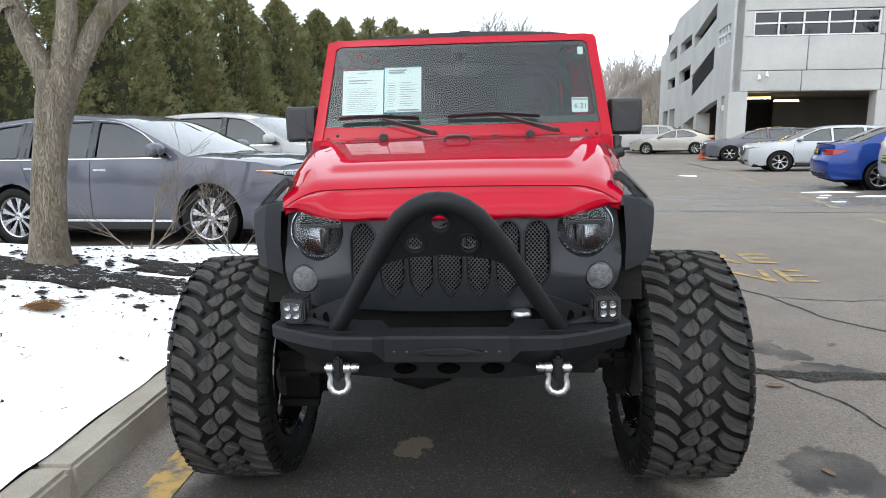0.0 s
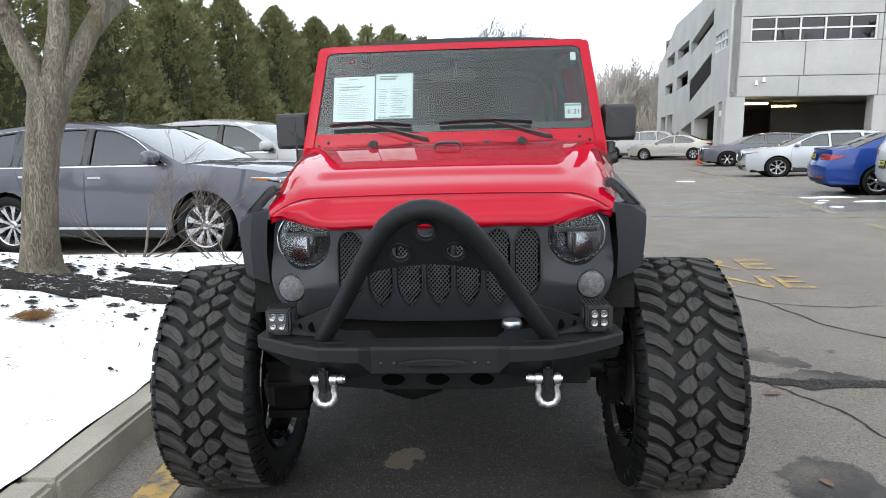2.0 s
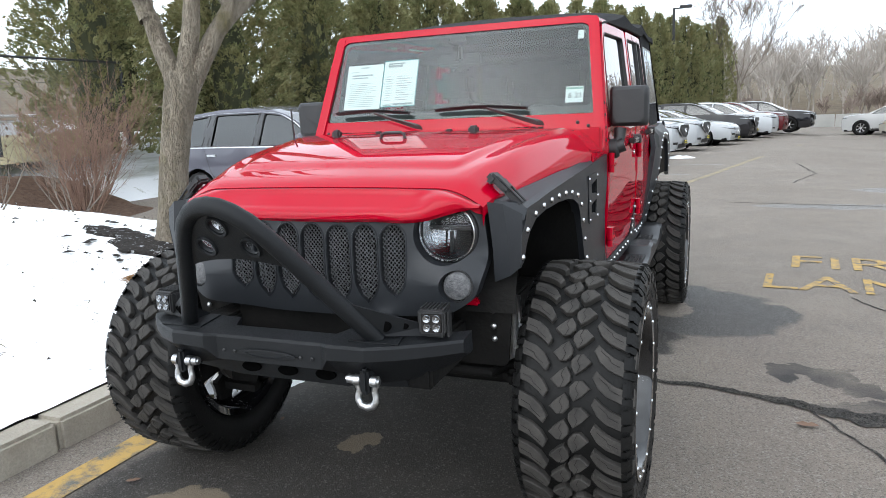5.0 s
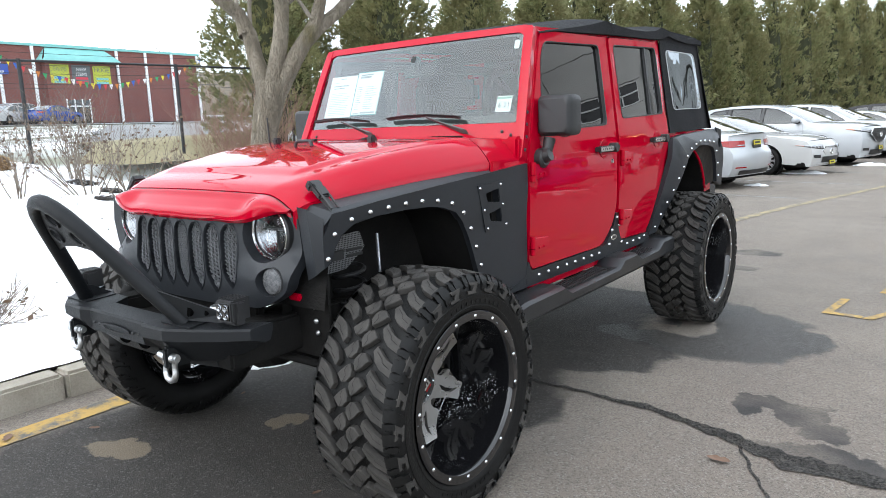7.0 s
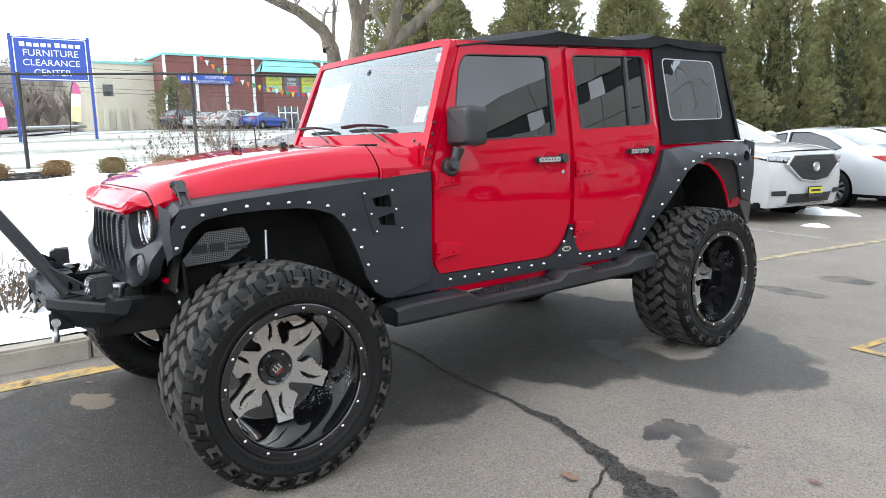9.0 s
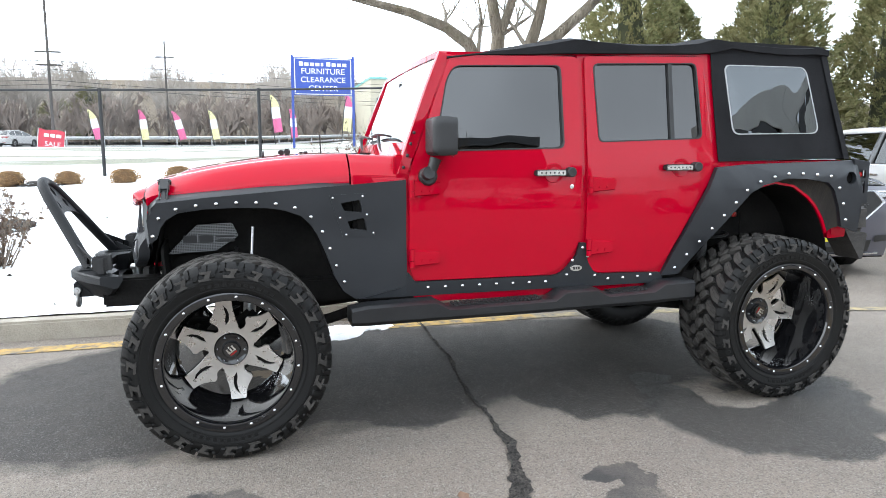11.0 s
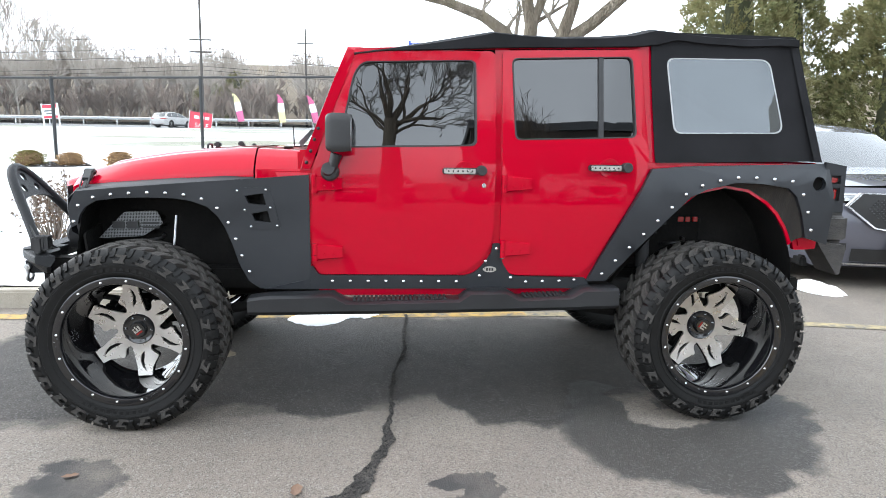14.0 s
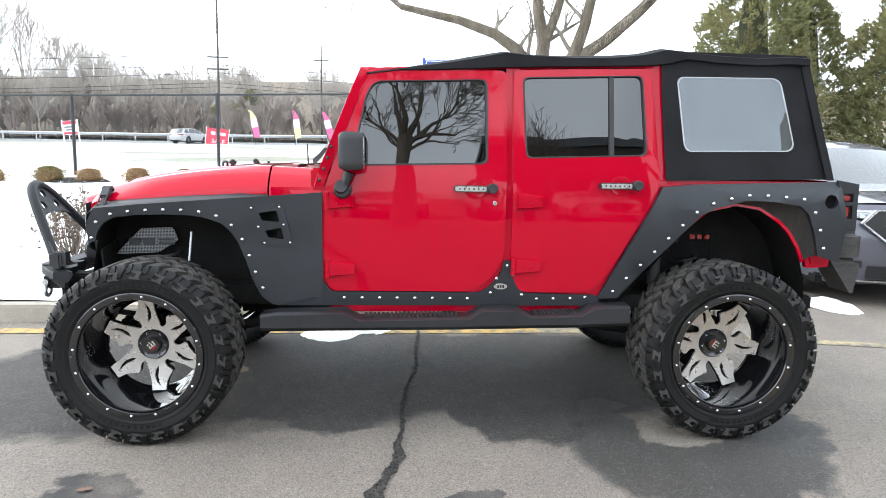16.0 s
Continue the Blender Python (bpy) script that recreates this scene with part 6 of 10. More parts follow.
LUG = [(-0.173, -0.030), (-0.173, 0.019), (-0.138, 0.028), (-0.108, 0.045), (-0.083, 0.065), (-0.071, 0.041), (-0.091, 0.008), (-0.121, -0.014)]
BLOCK = [(-0.066, 0.011), (-0.039, 0.036), (-0.017, 0.033), (0.001, 0.012), (0.001, -0.009), (-0.015, -0.034), (-0.038, -0.018)]


def build_tread():
    """Point-symmetric mud tread: swept shoulder lugs and pairs of centre blocks."""
    bm = bmesh.new()
    n, tight = 35, 34 / 35
    pitch = 2 * math.pi * 0.465 / n
    for i in range(n):
        o = i * pitch
        for s in (-1, 1):
            c = o + (pitch / 2 if s < 0 else 0.0)
            lug(bm, [(c - s * q * tight, -s * x) for x, q in BLOCK], -0.026, 0.0, 0.90)
            lug(bm, [(c - s * (q * tight + 0.07 * (x + 0.173)), -s * x) for x, q in LUG], -0.026, 0.001, 0.93)
            sipe(bm, [(c - s * (q * tight + 0.07 * (x + 0.173)), -s * x) for x, q in ((-0.160, 0.0), (-0.128, 0.012), (-0.122, 0.024), (-0.092, 0.044))])
            sipe(bm, [(c - s * q * tight, -s * x) for x, q in ((-0.030, 0.034), (-0.020, 0.010), (-0.030, -0.006), (-0.022, -0.024))])
    # low paired ribs down both shoulders
    pitch = 2 * math.pi * 0.465 / 35
    for i in range(35):
        for s in (-1, 1):
            for c0, w0, low in ((i * pitch - 0.0185, 0.043, 0.398), (i * pitch + 0.0195, 0.022, 0.418)):
                a0, a1 = (c0 - w0 / 2) / 0.465, (c0 + w0 / 2) / 0.465
                am = (a0 + a1) / 2
                rows = []
                for x, r, k, shift in ((0.168, 0.459, 1.0, 0.0), (0.184, 0.452, 1.0, 0.0), (0.1985, 0.434, 1.0, 0.004), (0.2045, 0.421, 0.60, 0.012), (0.2050, low + 0.004, 0.55, 0.022), (0.199, low - 0.003, 0.5, 0.024)):
                    rows.append([Vector((s * x, r * math.cos(am + (a - am) * k + s * shift), r * math.sin(am + (a - am) * k + s * shift))) for a in (a0, am, a1)])
                loft(bm, rows, mat=2)
                loft(bm, [[Vector((s * 0.186, p.y, p.z)), p] for p in (row[0] for row in rows)], mat=2)
                loft(bm, [[p, Vector((s * 0.186, p.y, p.z))] for p in (row[2] for row in rows)], mat=2)
    # raised Z-shaped biters round the outer sidewall
    biter = [(0.02, 0.4300), (0.50, 0.4330), (0.47, 0.4235), (0.27, 0.4200), (0.38, 0.4020), (0.62, 0.4050), (0.60, 0.3935), (0.10, 0.3900), (0.17, 0.4000), (0.08, 0.4190)]
    for i in range(24):
        loop = [((i + q) * 2 * math.pi / 24, r) for q, r in biter]
        loft(bm, [[Vector((x - 0.4 * max(0.0, r - 0.424), (r + d) * math.cos(t), (r + d) * math.sin(t))) for t, r in loop] for x, d in ((0.196, 0.0), (0.2060, 0.0))], True, True, 0)
    # raised lettering on the sidewall, as plain bars
    for k in range(11):
        for base in (0.35, 3.49):
            a = base + k * 0.085
            loft(bm, [[Vector((0.1985 + d, r * math.cos(a + e), r * math.sin(a + e))) for d, e in ((0, -0.030), (0.0025, -0.028), (0.0025, 0.020), (0, 0.022))] for r in (0.352, 0.356, 0.366, 0.369)], mat=2)
    return bm


ARM = rounded([(0.108, -0.056, 0.006), (0.150, -0.049, 0.008), (0.205, -0.044, 0.01), (0.262, -0.046, 0.003), (0.270, 0.030, 0.004), (0.226, 0.040, 0.012), (0.190, 0.062, 0.012), (0.170, 0.079, 0.004), (0.154, 0.074, 0.005), (0.140, 0.053, 0.010), (0.120, 0.043, 0.010), (0.102, 0.050, 0.008)], 3)


def swung(pts, i):
    c, s = math.cos(i * math.pi / 3), math.sin(i * math.pi / 3)
    return [(p[0] * c - p[1] * s, p[0] * s + p[1] * c) for p in pts]


def spoke_outline():
    """Six-armed star with barbed arms, in the wheel's plane."""
    return [p for i in range(6) for p in swung(ARM, i)]


def arm_slots():
    return [swung([(0.126, 0.006), (0.150, -0.014), (0.185, -0.022), (0.215, -0.017), (0.246, 0.004), (0.215, -0.003), (0.185, -0.004), (0.155, 0.004)], i) for i in range(6)]


def build_wheel():
    bm = bmesh.new()
    lathe(bm, [(0.155, 0.300), (0.180, 0.304), (0.190, 0.318), (0.196, 0.322), (0.198, 0.316), (0.195, 0.290), (0.188, 0.285), (0.170, 0.281), (0.08, 0.272), (0.0, 0.262), (-0.05, 0.252), (-0.075, 0.240), (-0.10, 0.240), (-0.12, 0.262), (-0.17, 0.272), (-0.185, 0.30), (-0.165, 0.306)], 72)
    w = part("wheel", bm, RIMBLACK, rig, "deep-dish gloss black wheel with a machined six-spoke face", smooth=45)
    part("tyre", build_tyre(), RUBBER, w, "black mud-terrain tyre", smooth=45)
    part("tread", build_tread(), (TREAD, DARK, RUBBER), w, "chunky worn tread blocks", smooth=30)
    bm = sheet(spoke_outline(), arm_slots(), lambda u, v: (-0.062 + 0.026 * (math.hypot(u, v) / 0.27) ** 2, u * 0.925, v * 0.925), 0.02, 0.0, 0.003)
    face = part("spoke_face", bm, BRUSHED, w, "machined silver six-spoke star with black pockets", smooth=25)
    bm = sheet([(p[0] * 1.0, p[1] * 1.0) for p in spoke_outline()], (), lambda u, v: (-0.076 + 0.026 * (math.hypot(u, v) / 0.27) ** 2, u * 0.93, v * 0.93), 0.03)
    part("spoke_back", bm, DARK, face)
    bm = bmesh.new()
    lathe(bm, [(0.0, 0.082), (0.030, 0.080), (0.036, 0.074), (0.030, 0.060), (0.030, 0.045), (0.045, 0.042), (0.056, 0.036), (0.056, 0.0)], 32, pose(-0.085, 0, 0))
    hub = part("hub_cap", bm, GLOSS, w)
    bm = bmesh.new()
    for y, z0, z1 in ((-0.015, -0.004, 0.017), (0.0, -0.004, 0.022), (0.015, -0.004, 0.017)):
        box(bm, -0.029, -0.0275, y - 0.004, y + 0.004, z0, z1)
    box(bm, -0.029, -0.0275, -0.020, 0.020, -0.010, -0.005)
    part("emblem", bm, BRUSHED, hub)
    bm = bmesh.new()
    box(bm, -0.029, -0.0278, -0.018, 0.018, -0.022, -0.014)
    part("red_mark", bm, REDPLASTIC, hub)
    nut = dome("lug_nut", 0.009, 0.02, CHROME)
    for k in range(6):
        a = 2 * math.pi * (k + 0.3) / 6
        piece("lug_nut", nut, hub, pose(-0.063, 0.063 * math.cos(a), 0.063 * math.sin(a)))
    stud = dome("rim_bolt", 0.0075, 0.006, CHROME)
    for k in range(16):
        a = 2 * math.pi * k / 16
        piece("rim_bolt", stud, w, pose(0.196, 0.3035 * math.cos(a), 0.3035 * math.sin(a)))
    bm = bmesh.new()
    lathe(bm, [(-0.16, 0.0), (-0.16, 0.140), (-0.14, 0.140), (-0.14, 0.0)], 40)
    part("brake_disc", bm, surf("worn_steel", (0.030, 0.027, 0.025), (0.065, 0.057, 0.05), rough=0.75, metal=0.0, big=20, fine=90), w, "steel brake disc")
    bm = bmesh.new()
    box(bm, -0.17, -0.115, 0.08, 0.19, -0.07, 0.09, 0.02)
    part("brake_calliper", bm, DARK, w)
    return w


wheel = build_wheel()
SIZE = Matrix.Diagonal((0.935, 0.977, 0.977, 1))
wheel.matrix_basis = pose(0.859, 0, 0.453, 38, 0, 0) @ SIZE
copy_thing(wheel, pose(0.859, 2.947, 0.455, 235, 0, 0)).parent = rig
copy_thing(wheel, pose(-0.859, 0, 0.453, 40, 0, 180)).parent = rig
copy_thing(wheel, pose(-0.859, 2.947, 0.455, 77, 0, 180)).parent = rig

# ---- parked cars ----
SHAPES = {
    # side outline in (x forward, z up), from the nose's foot over the top to the tail's foot, with the strip that starts at each point
    "suv": dict(L=4.95, W=1.95, wb=(1.46, -1.38), r=0.39,
                top=[(2.40, 0.22, "b"), (2.46, 0.42, "b"), (2.47, 0.66, "b"), (2.445, 0.88, "b"), (2.36, 1.005, "h"), (2.10, 1.065, "h"), (1.70, 1.110, "h"), (1.22, 1.150, "w"), (0.98, 1.265, "w"), (0.66, 1.42, "w"), (0.34, 1.565, "r"), (0.05, 1.640, "r"), (-0.50, 1.690, "r"), (-1.10, 1.680, "r"), (-1.70, 1.625, "r"), (-1.98, 1.575, "g"), (-2.20, 1.36, "g"), (-2.34, 1.16, "b"), (-2.43, 1.00, "b"), (-2.455, 0.75, "b"), (-2.46, 0.50, "b"), (-2.38, 0.30, "b")],
                windows=[[(0.98, 1.165, 0.02), (0.52, 1.44, 0.05), (0.22, 1.565, 0.06), (-0.10, 1.60, 0.03), (-0.12, 1.155, 0.03)], [(-0.22, 1.155, 0.03), (-0.20, 1.605, 0.03), (-1.10, 1.605, 0.04), (-1.16, 1.16, 0.03)], [(-1.28, 1.165, 0.03), (-1.22, 1.60, 0.03), (-1.66, 1.555, 0.06), (-2.02, 1.30, 0.05), (-1.86, 1.16, 0.05)]],
                seams=[[(1.02, 1.10), (1.06, 0.75), (1.00, 0.34)], [(-0.17, 1.10), (-0.19, 0.75), (-0.19, 0.34)], [(-1.22, 1.10), (-1.10, 0.80), (-0.96, 0.62), (-0.90, 0.34)]], handles=[(-0.02, 1.0), (-1.06, 1.025)], belt=1.13, mirror=(0.88, 1.23)),
    "sedan": dict(L=4.85, W=1.86, wb=(1.42, -1.36), r=0.335,
                  top=[(2.36, 0.20, "b"), (2.42, 0.38, "b"), (2.41, 0.56, "b"), (2.36, 0.70, "b"), (2.26, 0.78, "h"), (2.0, 0.845, "h"), (1.55, 0.905, "h"), (1.08, 0.955, "w"), (0.78, 1.09, "w"), (0.44, 1.24, "w"), (0.10, 1.355, "r"), (-0.25, 1.415, "r"), (-0.70, 1.425, "r"), (-1.10, 1.375, "g"), (-1.45, 1.245, "g"), (-1.80, 1.090, "h"), (-2.06, 1.050, "h"), (-2.27, 1.050, "h"), (-2.31, 1.040, "b"), (-2.30, 0.995, "b"), (-2.33, 0.90, "b"), (-2.35, 0.78, "b"), (-2.415, 0.70, "b"), (-2.43, 0.58, "b"), (-2.42, 0.42, "b"), (-2.33, 0.25, "b")],
                  windows=[[(0.82, 0.98, 0.02), (0.34, 1.225, 0.05), (0.02, 1.33, 0.05), (-0.22, 1.36, 0.03), (-0.24, 0.97, 0.03)], [(-0.33, 0.97, 0.03), (-0.31, 1.365, 0.03), (-0.70, 1.365, 0.05), (-1.10, 1.26, 0.06), (-1.46, 1.07, 0.04), (-1.20, 0.99, 0.03)]],
                  seams=[[(0.90, 0.95), (0.96, 0.65), (0.90, 0.28)], [(-0.28, 0.95), (-0.30, 0.65), (-0.30, 0.28)], [(-1.28, 0.98), (-1.12, 0.72), (-0.98, 0.52), (-0.92, 0.28)]], handles=[(-0.12, 0.83), (-1.08, 0.86)], belt=0.95, mirror=(0.72, 1.0)),
}
CARGLASS = window_glass("car_window", (0.20, 0.24, 0.235), 1.85)
CARSHIELD = window_glass("car_windscreen", (0.42, 0.46, 0.46), 2.2)
TRIM = surf("black_trim", (0.012, 0.012, 0.012), (0.02, 0.02, 0.02), rough=0.5, bump=0.1)
ALLOY = surf("alloy_rim", (0.60, 0.60, 0.61), (0.50, 0.50, 0.51), rough=0.25, metal=0.9, bump=0.0)
STUD = surf("dark_chrome_studs", (0.16, 0.16, 0.165), (0.10, 0.10, 0.105), rough=0.3, metal=0.6, bump=0.0)
PLATE_Y = surf("yellow_dealer_plate", (0.55, 0.48, 0.02), (0.5, 0.42, 0.02), rough=0.5, bump=0.0)
CLEARLAMP = surf("clear_headlamp", (0.50, 0.52, 0.54), (0.10, 0.105, 0.11), rough=0.12, metal=0.5, big=12, fine=60, bump=0.3, depth=0.004, coat=1.0)

# nose and tail line of each body: height, x
NOSE = {"suv": [(0.22, 2.40), (0.42, 2.46), (0.66, 2.47), (0.88, 2.445), (1.005, 2.36)], "sedan": [(0.20, 2.36), (0.38, 2.42), (0.56, 2.41), (0.70, 2.36), (0.78, 2.26)]}
TAIL = {"suv": [(0.30, -2.38), (0.50, -2.46), (0.75, -2.455), (1.00, -2.43), (1.16, -2.34)], "sedan": [(0.25, -2.33), (0.42, -2.42), (0.58, -2.43), (0.70, -2.415), (0.78, -2.35), (0.90, -2.33), (0.995, -2.30)]}


def small_wheel_parts(r, spokes):
    bm = bmesh.new()
    lathe(bm, [(-0.10, r * 0.66), (-0.115, r * 0.80), (-0.10, r * 0.97), (-0.06, r), (0.06, r), (0.10, r * 0.97), (0.115, r * 0.80), (0.10, r * 0.70), (0.085, r * 0.66)], 36)
    tyre = bm
    bm = bmesh.new()
    lathe(bm, [(0.085, r * 0.70), (0.095, r * 0.685), (0.085, r * 0.65), (0.02, r * 0.62), (-0.09, r * 0.63)], 36)
    rim = bm
    bm = bmesh.new()
    lathe(bm, [(0.02, 0.0), (0.06, 0.0), (0.075, r * 0.10), (0.06, r * 0.17), (0.03, r * 0.18)], 16)
    for k in range(spokes):
        for d in (-0.06, 0.06):
            a = 2 * math.pi * k / spokes
            b = a + d * 1.6
            loft(bm, [[Vector((x, q * math.cos(t) - o * math.sin(t), q * math.sin(t) + o * math.cos(t))) for x, o in ((0.02, -w), (0.06 + 0.02 * q / r, -w), (0.06 + 0.02 * q / r, w), (0.02, w))] for q, t, w in ((r * 0.12, a, 0.012), (r * 0.40, (a + b) / 2, 0.014), (r * 0.66, b, 0.018))], True)
    return tyre, rim, bm


def make_car(kind, name, label, paint, m, spokes=7, detail=True, grille=True, plate=None, trim=None):
    d = SHAPES[kind]
    root = thing(name, label, "car", m, "parked cars")
    W, (xf, xr), r = d["W"] / 2, d["wb"], d["r"]
    belt, L2 = d["belt"], d["L"] / 2

    def half(x, z):
        """Half width of the body at x along and z up."""
        plan = 1 - 0.20 * smoothstep(L2 - 0.95, L2 + 0.02, x) ** 1.6 - 0.14 * smoothstep(L2 - 0.75, L2 + 0.02, -x) ** 1.6
        if z < belt:
            k = 0.965 + 0.035 * math.sin(math.pi * min(1.0, max(0.0, (z - 0.15) / (belt - 0.1)))) - 0.02 * smoothstep(0.35, 0.15, z)
        else:
            k = 0.965 - 0.25 * ((z - belt) / 0.6) ** 1.15
        return W * plan * k

    # side skin with wheel arches and window openings
    up = [(x, z) for x, z, _ in d["top"]]
    bottom = []
    for ax in (xr, xf):
        ra = r + 0.055
        a0 = math.asin((0.26 - r) / ra) if abs(0.26 - r) < ra else 0
        bottom += [(ax - ra * math.cos(t), r + ra * math.sin(t)) for t in (a0 + (math.pi - 2 * a0) * k / 12 for k in range(13))]
    holes = [rounded(w, 3) for w in d["windows"]]
    skins = []
    for s in (1, -1):
        bm = sheet(up + bottom, holes, lambda x, z: (x, s * half(x, z), z), 0.03, 0.30, 0.0, (0, s, 0))
        skin = part("body_side", bm, paint, root, smooth=50)
        skins.append(skin)
        for hole in holes:
            c = sum((Vector(p) for p in hole), Vector((0, 0))) / len(hole)
            bm = sheet([tuple(c + (Vector(p) - c) * 1.03) for p in hole], (), lambda x, z: (x, s * (half(x, z) - 0.012), z), 0.002, 0.0, 0.0, (0, s, 0))
            part("side_window", bm, CARGLASS, skin)
            bm = bmesh.new()
            loft(bm, [[Vector((*(c + (Vector(p) - c) * k), 0)) for p in hole] for k in (1.035, 1.035, 0.985, 0.985)], True)
            for v, o in zip(bm.verts, [q for q in (0.001, 0.007, 0.007, -0.012) for _ in hole]):
                v.co = Vector((v.co.x, s * (half(v.co.x, v.co.y) + o), v.co.y))
            part("window_trim", bm, TRIM, skin)
        if trim and kind == "suv":
            loop = rounded([(1.00, 1.145, 0.03), (0.53, 1.46, 0.06), (0.22, 1.590, 0.1), (-0.15, 1.627, 0.1), (-1.10, 1.630, 0.1), (-1.68, 1.58, 0.1), (-2.07, 1.30, 0.06), (-1.88, 1.155, 0.06)], 5)
            c = Vector((-0.6, 1.36))
            bm = bmesh.new()
            loft(bm, [[Vector((*p, 0)) for p in (c + (Vector(q) - c) * g for q in loop)] for g in (1.006, 1.0, 0.992, 0.988)], True)
            for v, o in zip(bm.verts, [q for q in (0.001, 0.010, 0.010, 0.001) for _ in loop]):
                v.co = Vector((v.co.x, s * (half(v.co.x, v.co.y) + o), v.co.y))
            part("chrome_strip", bm, trim, skin)
            bm = bmesh.new()
            loft(bm, [[Vector((x, s * (half(x, z) + o), z)) for z, o in ((1.130, 0.002), (1.132, 0.011), (1.146, 0.011), (1.148, 0.002))] for x in [1.0 - 2.9 * k / 14 for k in range(15)]])
            part("chrome_strip", bm, trim, skin)
            for x0, x1 in ((-0.22, -0.10), (-1.29, -1.09)):
                bm = sheet([(x0, 1.125), (x1, 1.125), (x1, 1.61), (x0, 1.61)], (), lambda x, z: (x, s * (half(x, z) + 0.003), z), 0.004, 0.1, 0.0, (0, s, 0))
                part("pillar_cover", bm, GLOSS, skin)
        if detail:
            for line in d["seams"]:
                bm = bmesh.new()
                pts = [Vector(a).lerp(Vector(b), k / 5) for a, b in zip(line, line[1:]) for k in range(6)]
                loft(bm, [[Vector((p.x + o, s * (half(p.x, p.y) + 0.0015), p.y)) for o in (-0.004, 0.004)] for p in pts])
                part("door_seam", bm, TRIM, skin)
            for hx, hz in d["handles"]:
                bm = bmesh.new()
                y = half(hx, hz)
                box(bm, hx - 0.10, hx + 0.10, s * (y + 0.012) - 0.010, s * (y + 0.012) + 0.018 * 1, hz - 0.014, hz + 0.014, 0.008)
                part("door_handle", bm, CHROME, skin)
            bm = bmesh.new()
            mx, mz = d["mirror"]
            y = half(mx, mz)
            ball = bmesh.ops.create_uvsphere(bm, u_segments=16, v_segments=10, radius=1.0)["verts"]
            for v in ball:
                v.co = Vector((mx - 0.02 + 0.10 * max(-0.55, v.co.x), s * (y + 0.145) + 0.145 * max(-0.92, min(0.92, v.co.y * 1.15)), mz + 0.01 + 0.088 * max(-0.75, v.co.z)))
            glass = part("door_mirror", bm, paint, root, smooth=50)
            bm = bmesh.new()
            box(bm, mx - 0.04, mx + 0.03, s * (y + 0.07) - 0.13, s * (y + 0.07) + 0.13, mz - 0.085, mz - 0.055, 0.012)
            part("mirror_foot", bm, TRIM, glass)
        # sill
        bm = bmesh.new()
        loft(bm, [[Vector((x, s * (half(x, 0.30) + o), z)) for o, z in ((0.006, 0.38), (0.012, 0.33), (0.008, 0.25), (-0.06, 0.22))] for x in [xr + r + 0.08 + (xf - xr - 2 * r - 0.16) * k / 8 for k in range(9)]])
        part("sill", bm, TRIM if kind == "suv" else paint, root)
        if kind == "suv":
            bm = bmesh.new()
            loft(bm, [[Vector((x, s * (half(x, 0.36) + 0.010), z)) for z in (0.345, 0.375)] for x in [xr + r + 0.1 + (xf - xr - 2 * r - 0.2) * k / 8 for k in range(9)]])
            part("chrome_strip", bm, CHROME, root)
        # wheels
        for ax in (xf, xr):
            t_bm, r_bm, s_bm = small_wheel_parts(r, spokes)
            bm = bmesh.new()
            lathe(bm, [(-0.16, 0.02), (-0.16, r + 0.06), (0.0, r + 0.055)], 24, pose(ax, s * (half(ax, 0.5) - 0.05), r, 0, 0, 90 * s))
            part("wheel_well", bm, DARK, root)
            w = part("wheel", r_bm, ALLOY if detail else TRIM, root)
            part("tyre", t_bm, RUBBER, w)
            part("spoke_face", s_bm, ALLOY, w)
            w.matrix_basis = pose(ax, s * (half(ax, 0.45) - 0.115), r, 0, 0, 90 * s)
    # strips across the car
    names = {"b": "bumper_skin", "h": "bonnet", "w": "windscreen", "r": "roof", "g": "rear_window"}
    run, cur = [], d["top"][0][2]
    segs = []
    for i, (x, z, k) in enumerate(d["top"]):
        run.append((x, z))
        if k != cur or i == len(d["top"]) - 1:
            segs.append((cur, run))
            run, cur = [(x, z)], k
    us = [-1, -0.985, -0.95, -0.88, -0.75, -0.5, -0.25, 0, 0.25, 0.5, 0.75, 0.88, 0.95, 0.985, 1]
    for key, pts in segs:
        bm, rows = bmesh.new(), []
        for x, z in pts:
            y = half(x, z)
            front = smoothstep(L2 - 1.0, L2 - 0.1, abs(x))
            rows.append([Vector((x + math.copysign(0.13 * front, x) * (1 - abs(u) ** 2.5), u * y, z + (0.035 if key in "hrwg" else 0.015) * (1 - abs(u) ** 3))) for u in us])
        loft(bm, rows)
        part(names[key], bm, (CARSHIELD if key in "wg" else paint), root, smooth=60)
    bm = bmesh.new()
    box(bm, -L2 + 0.15, L2 - 0.15, -W * 0.86, W * 0.86, 0.19, 0.30, 0.02)
    part("underbody", bm, DARK, root)
    bm = bmesh.new()
    for x in (0.35, -0.55):
        for y in (-0.4, 0.4):
            box(bm, x - 0.45, x + 0.0, y - 0.24, y + 0.24, belt - 0.55, belt - 0.1, 0.05)
            box(bm, x - 0.52, x - 0.38, y - 0.23, y + 0.23, belt - 0.3, belt + 0.24, 0.06)
    box(bm, 0.75, 1.15, -W * 0.8, W * 0.8, belt - 0.4, belt - 0.03, 0.06)
    box(bm, -1.9, 0.9, -W * 0.85, W * 0.85, 0.3, belt - 0.5, 0.05)
    part("cabin", bm, SEAT, root)
    # nose and tail fittings
    def nose_at(u, z, o):
        x = curve_at(NOSE[kind], z)
        return Vector((x + 0.13 * (1 - abs(u) ** 2.5) + o, u * half(x, z), z))

    nose_z = 0.80 if kind == "suv" else 0.52
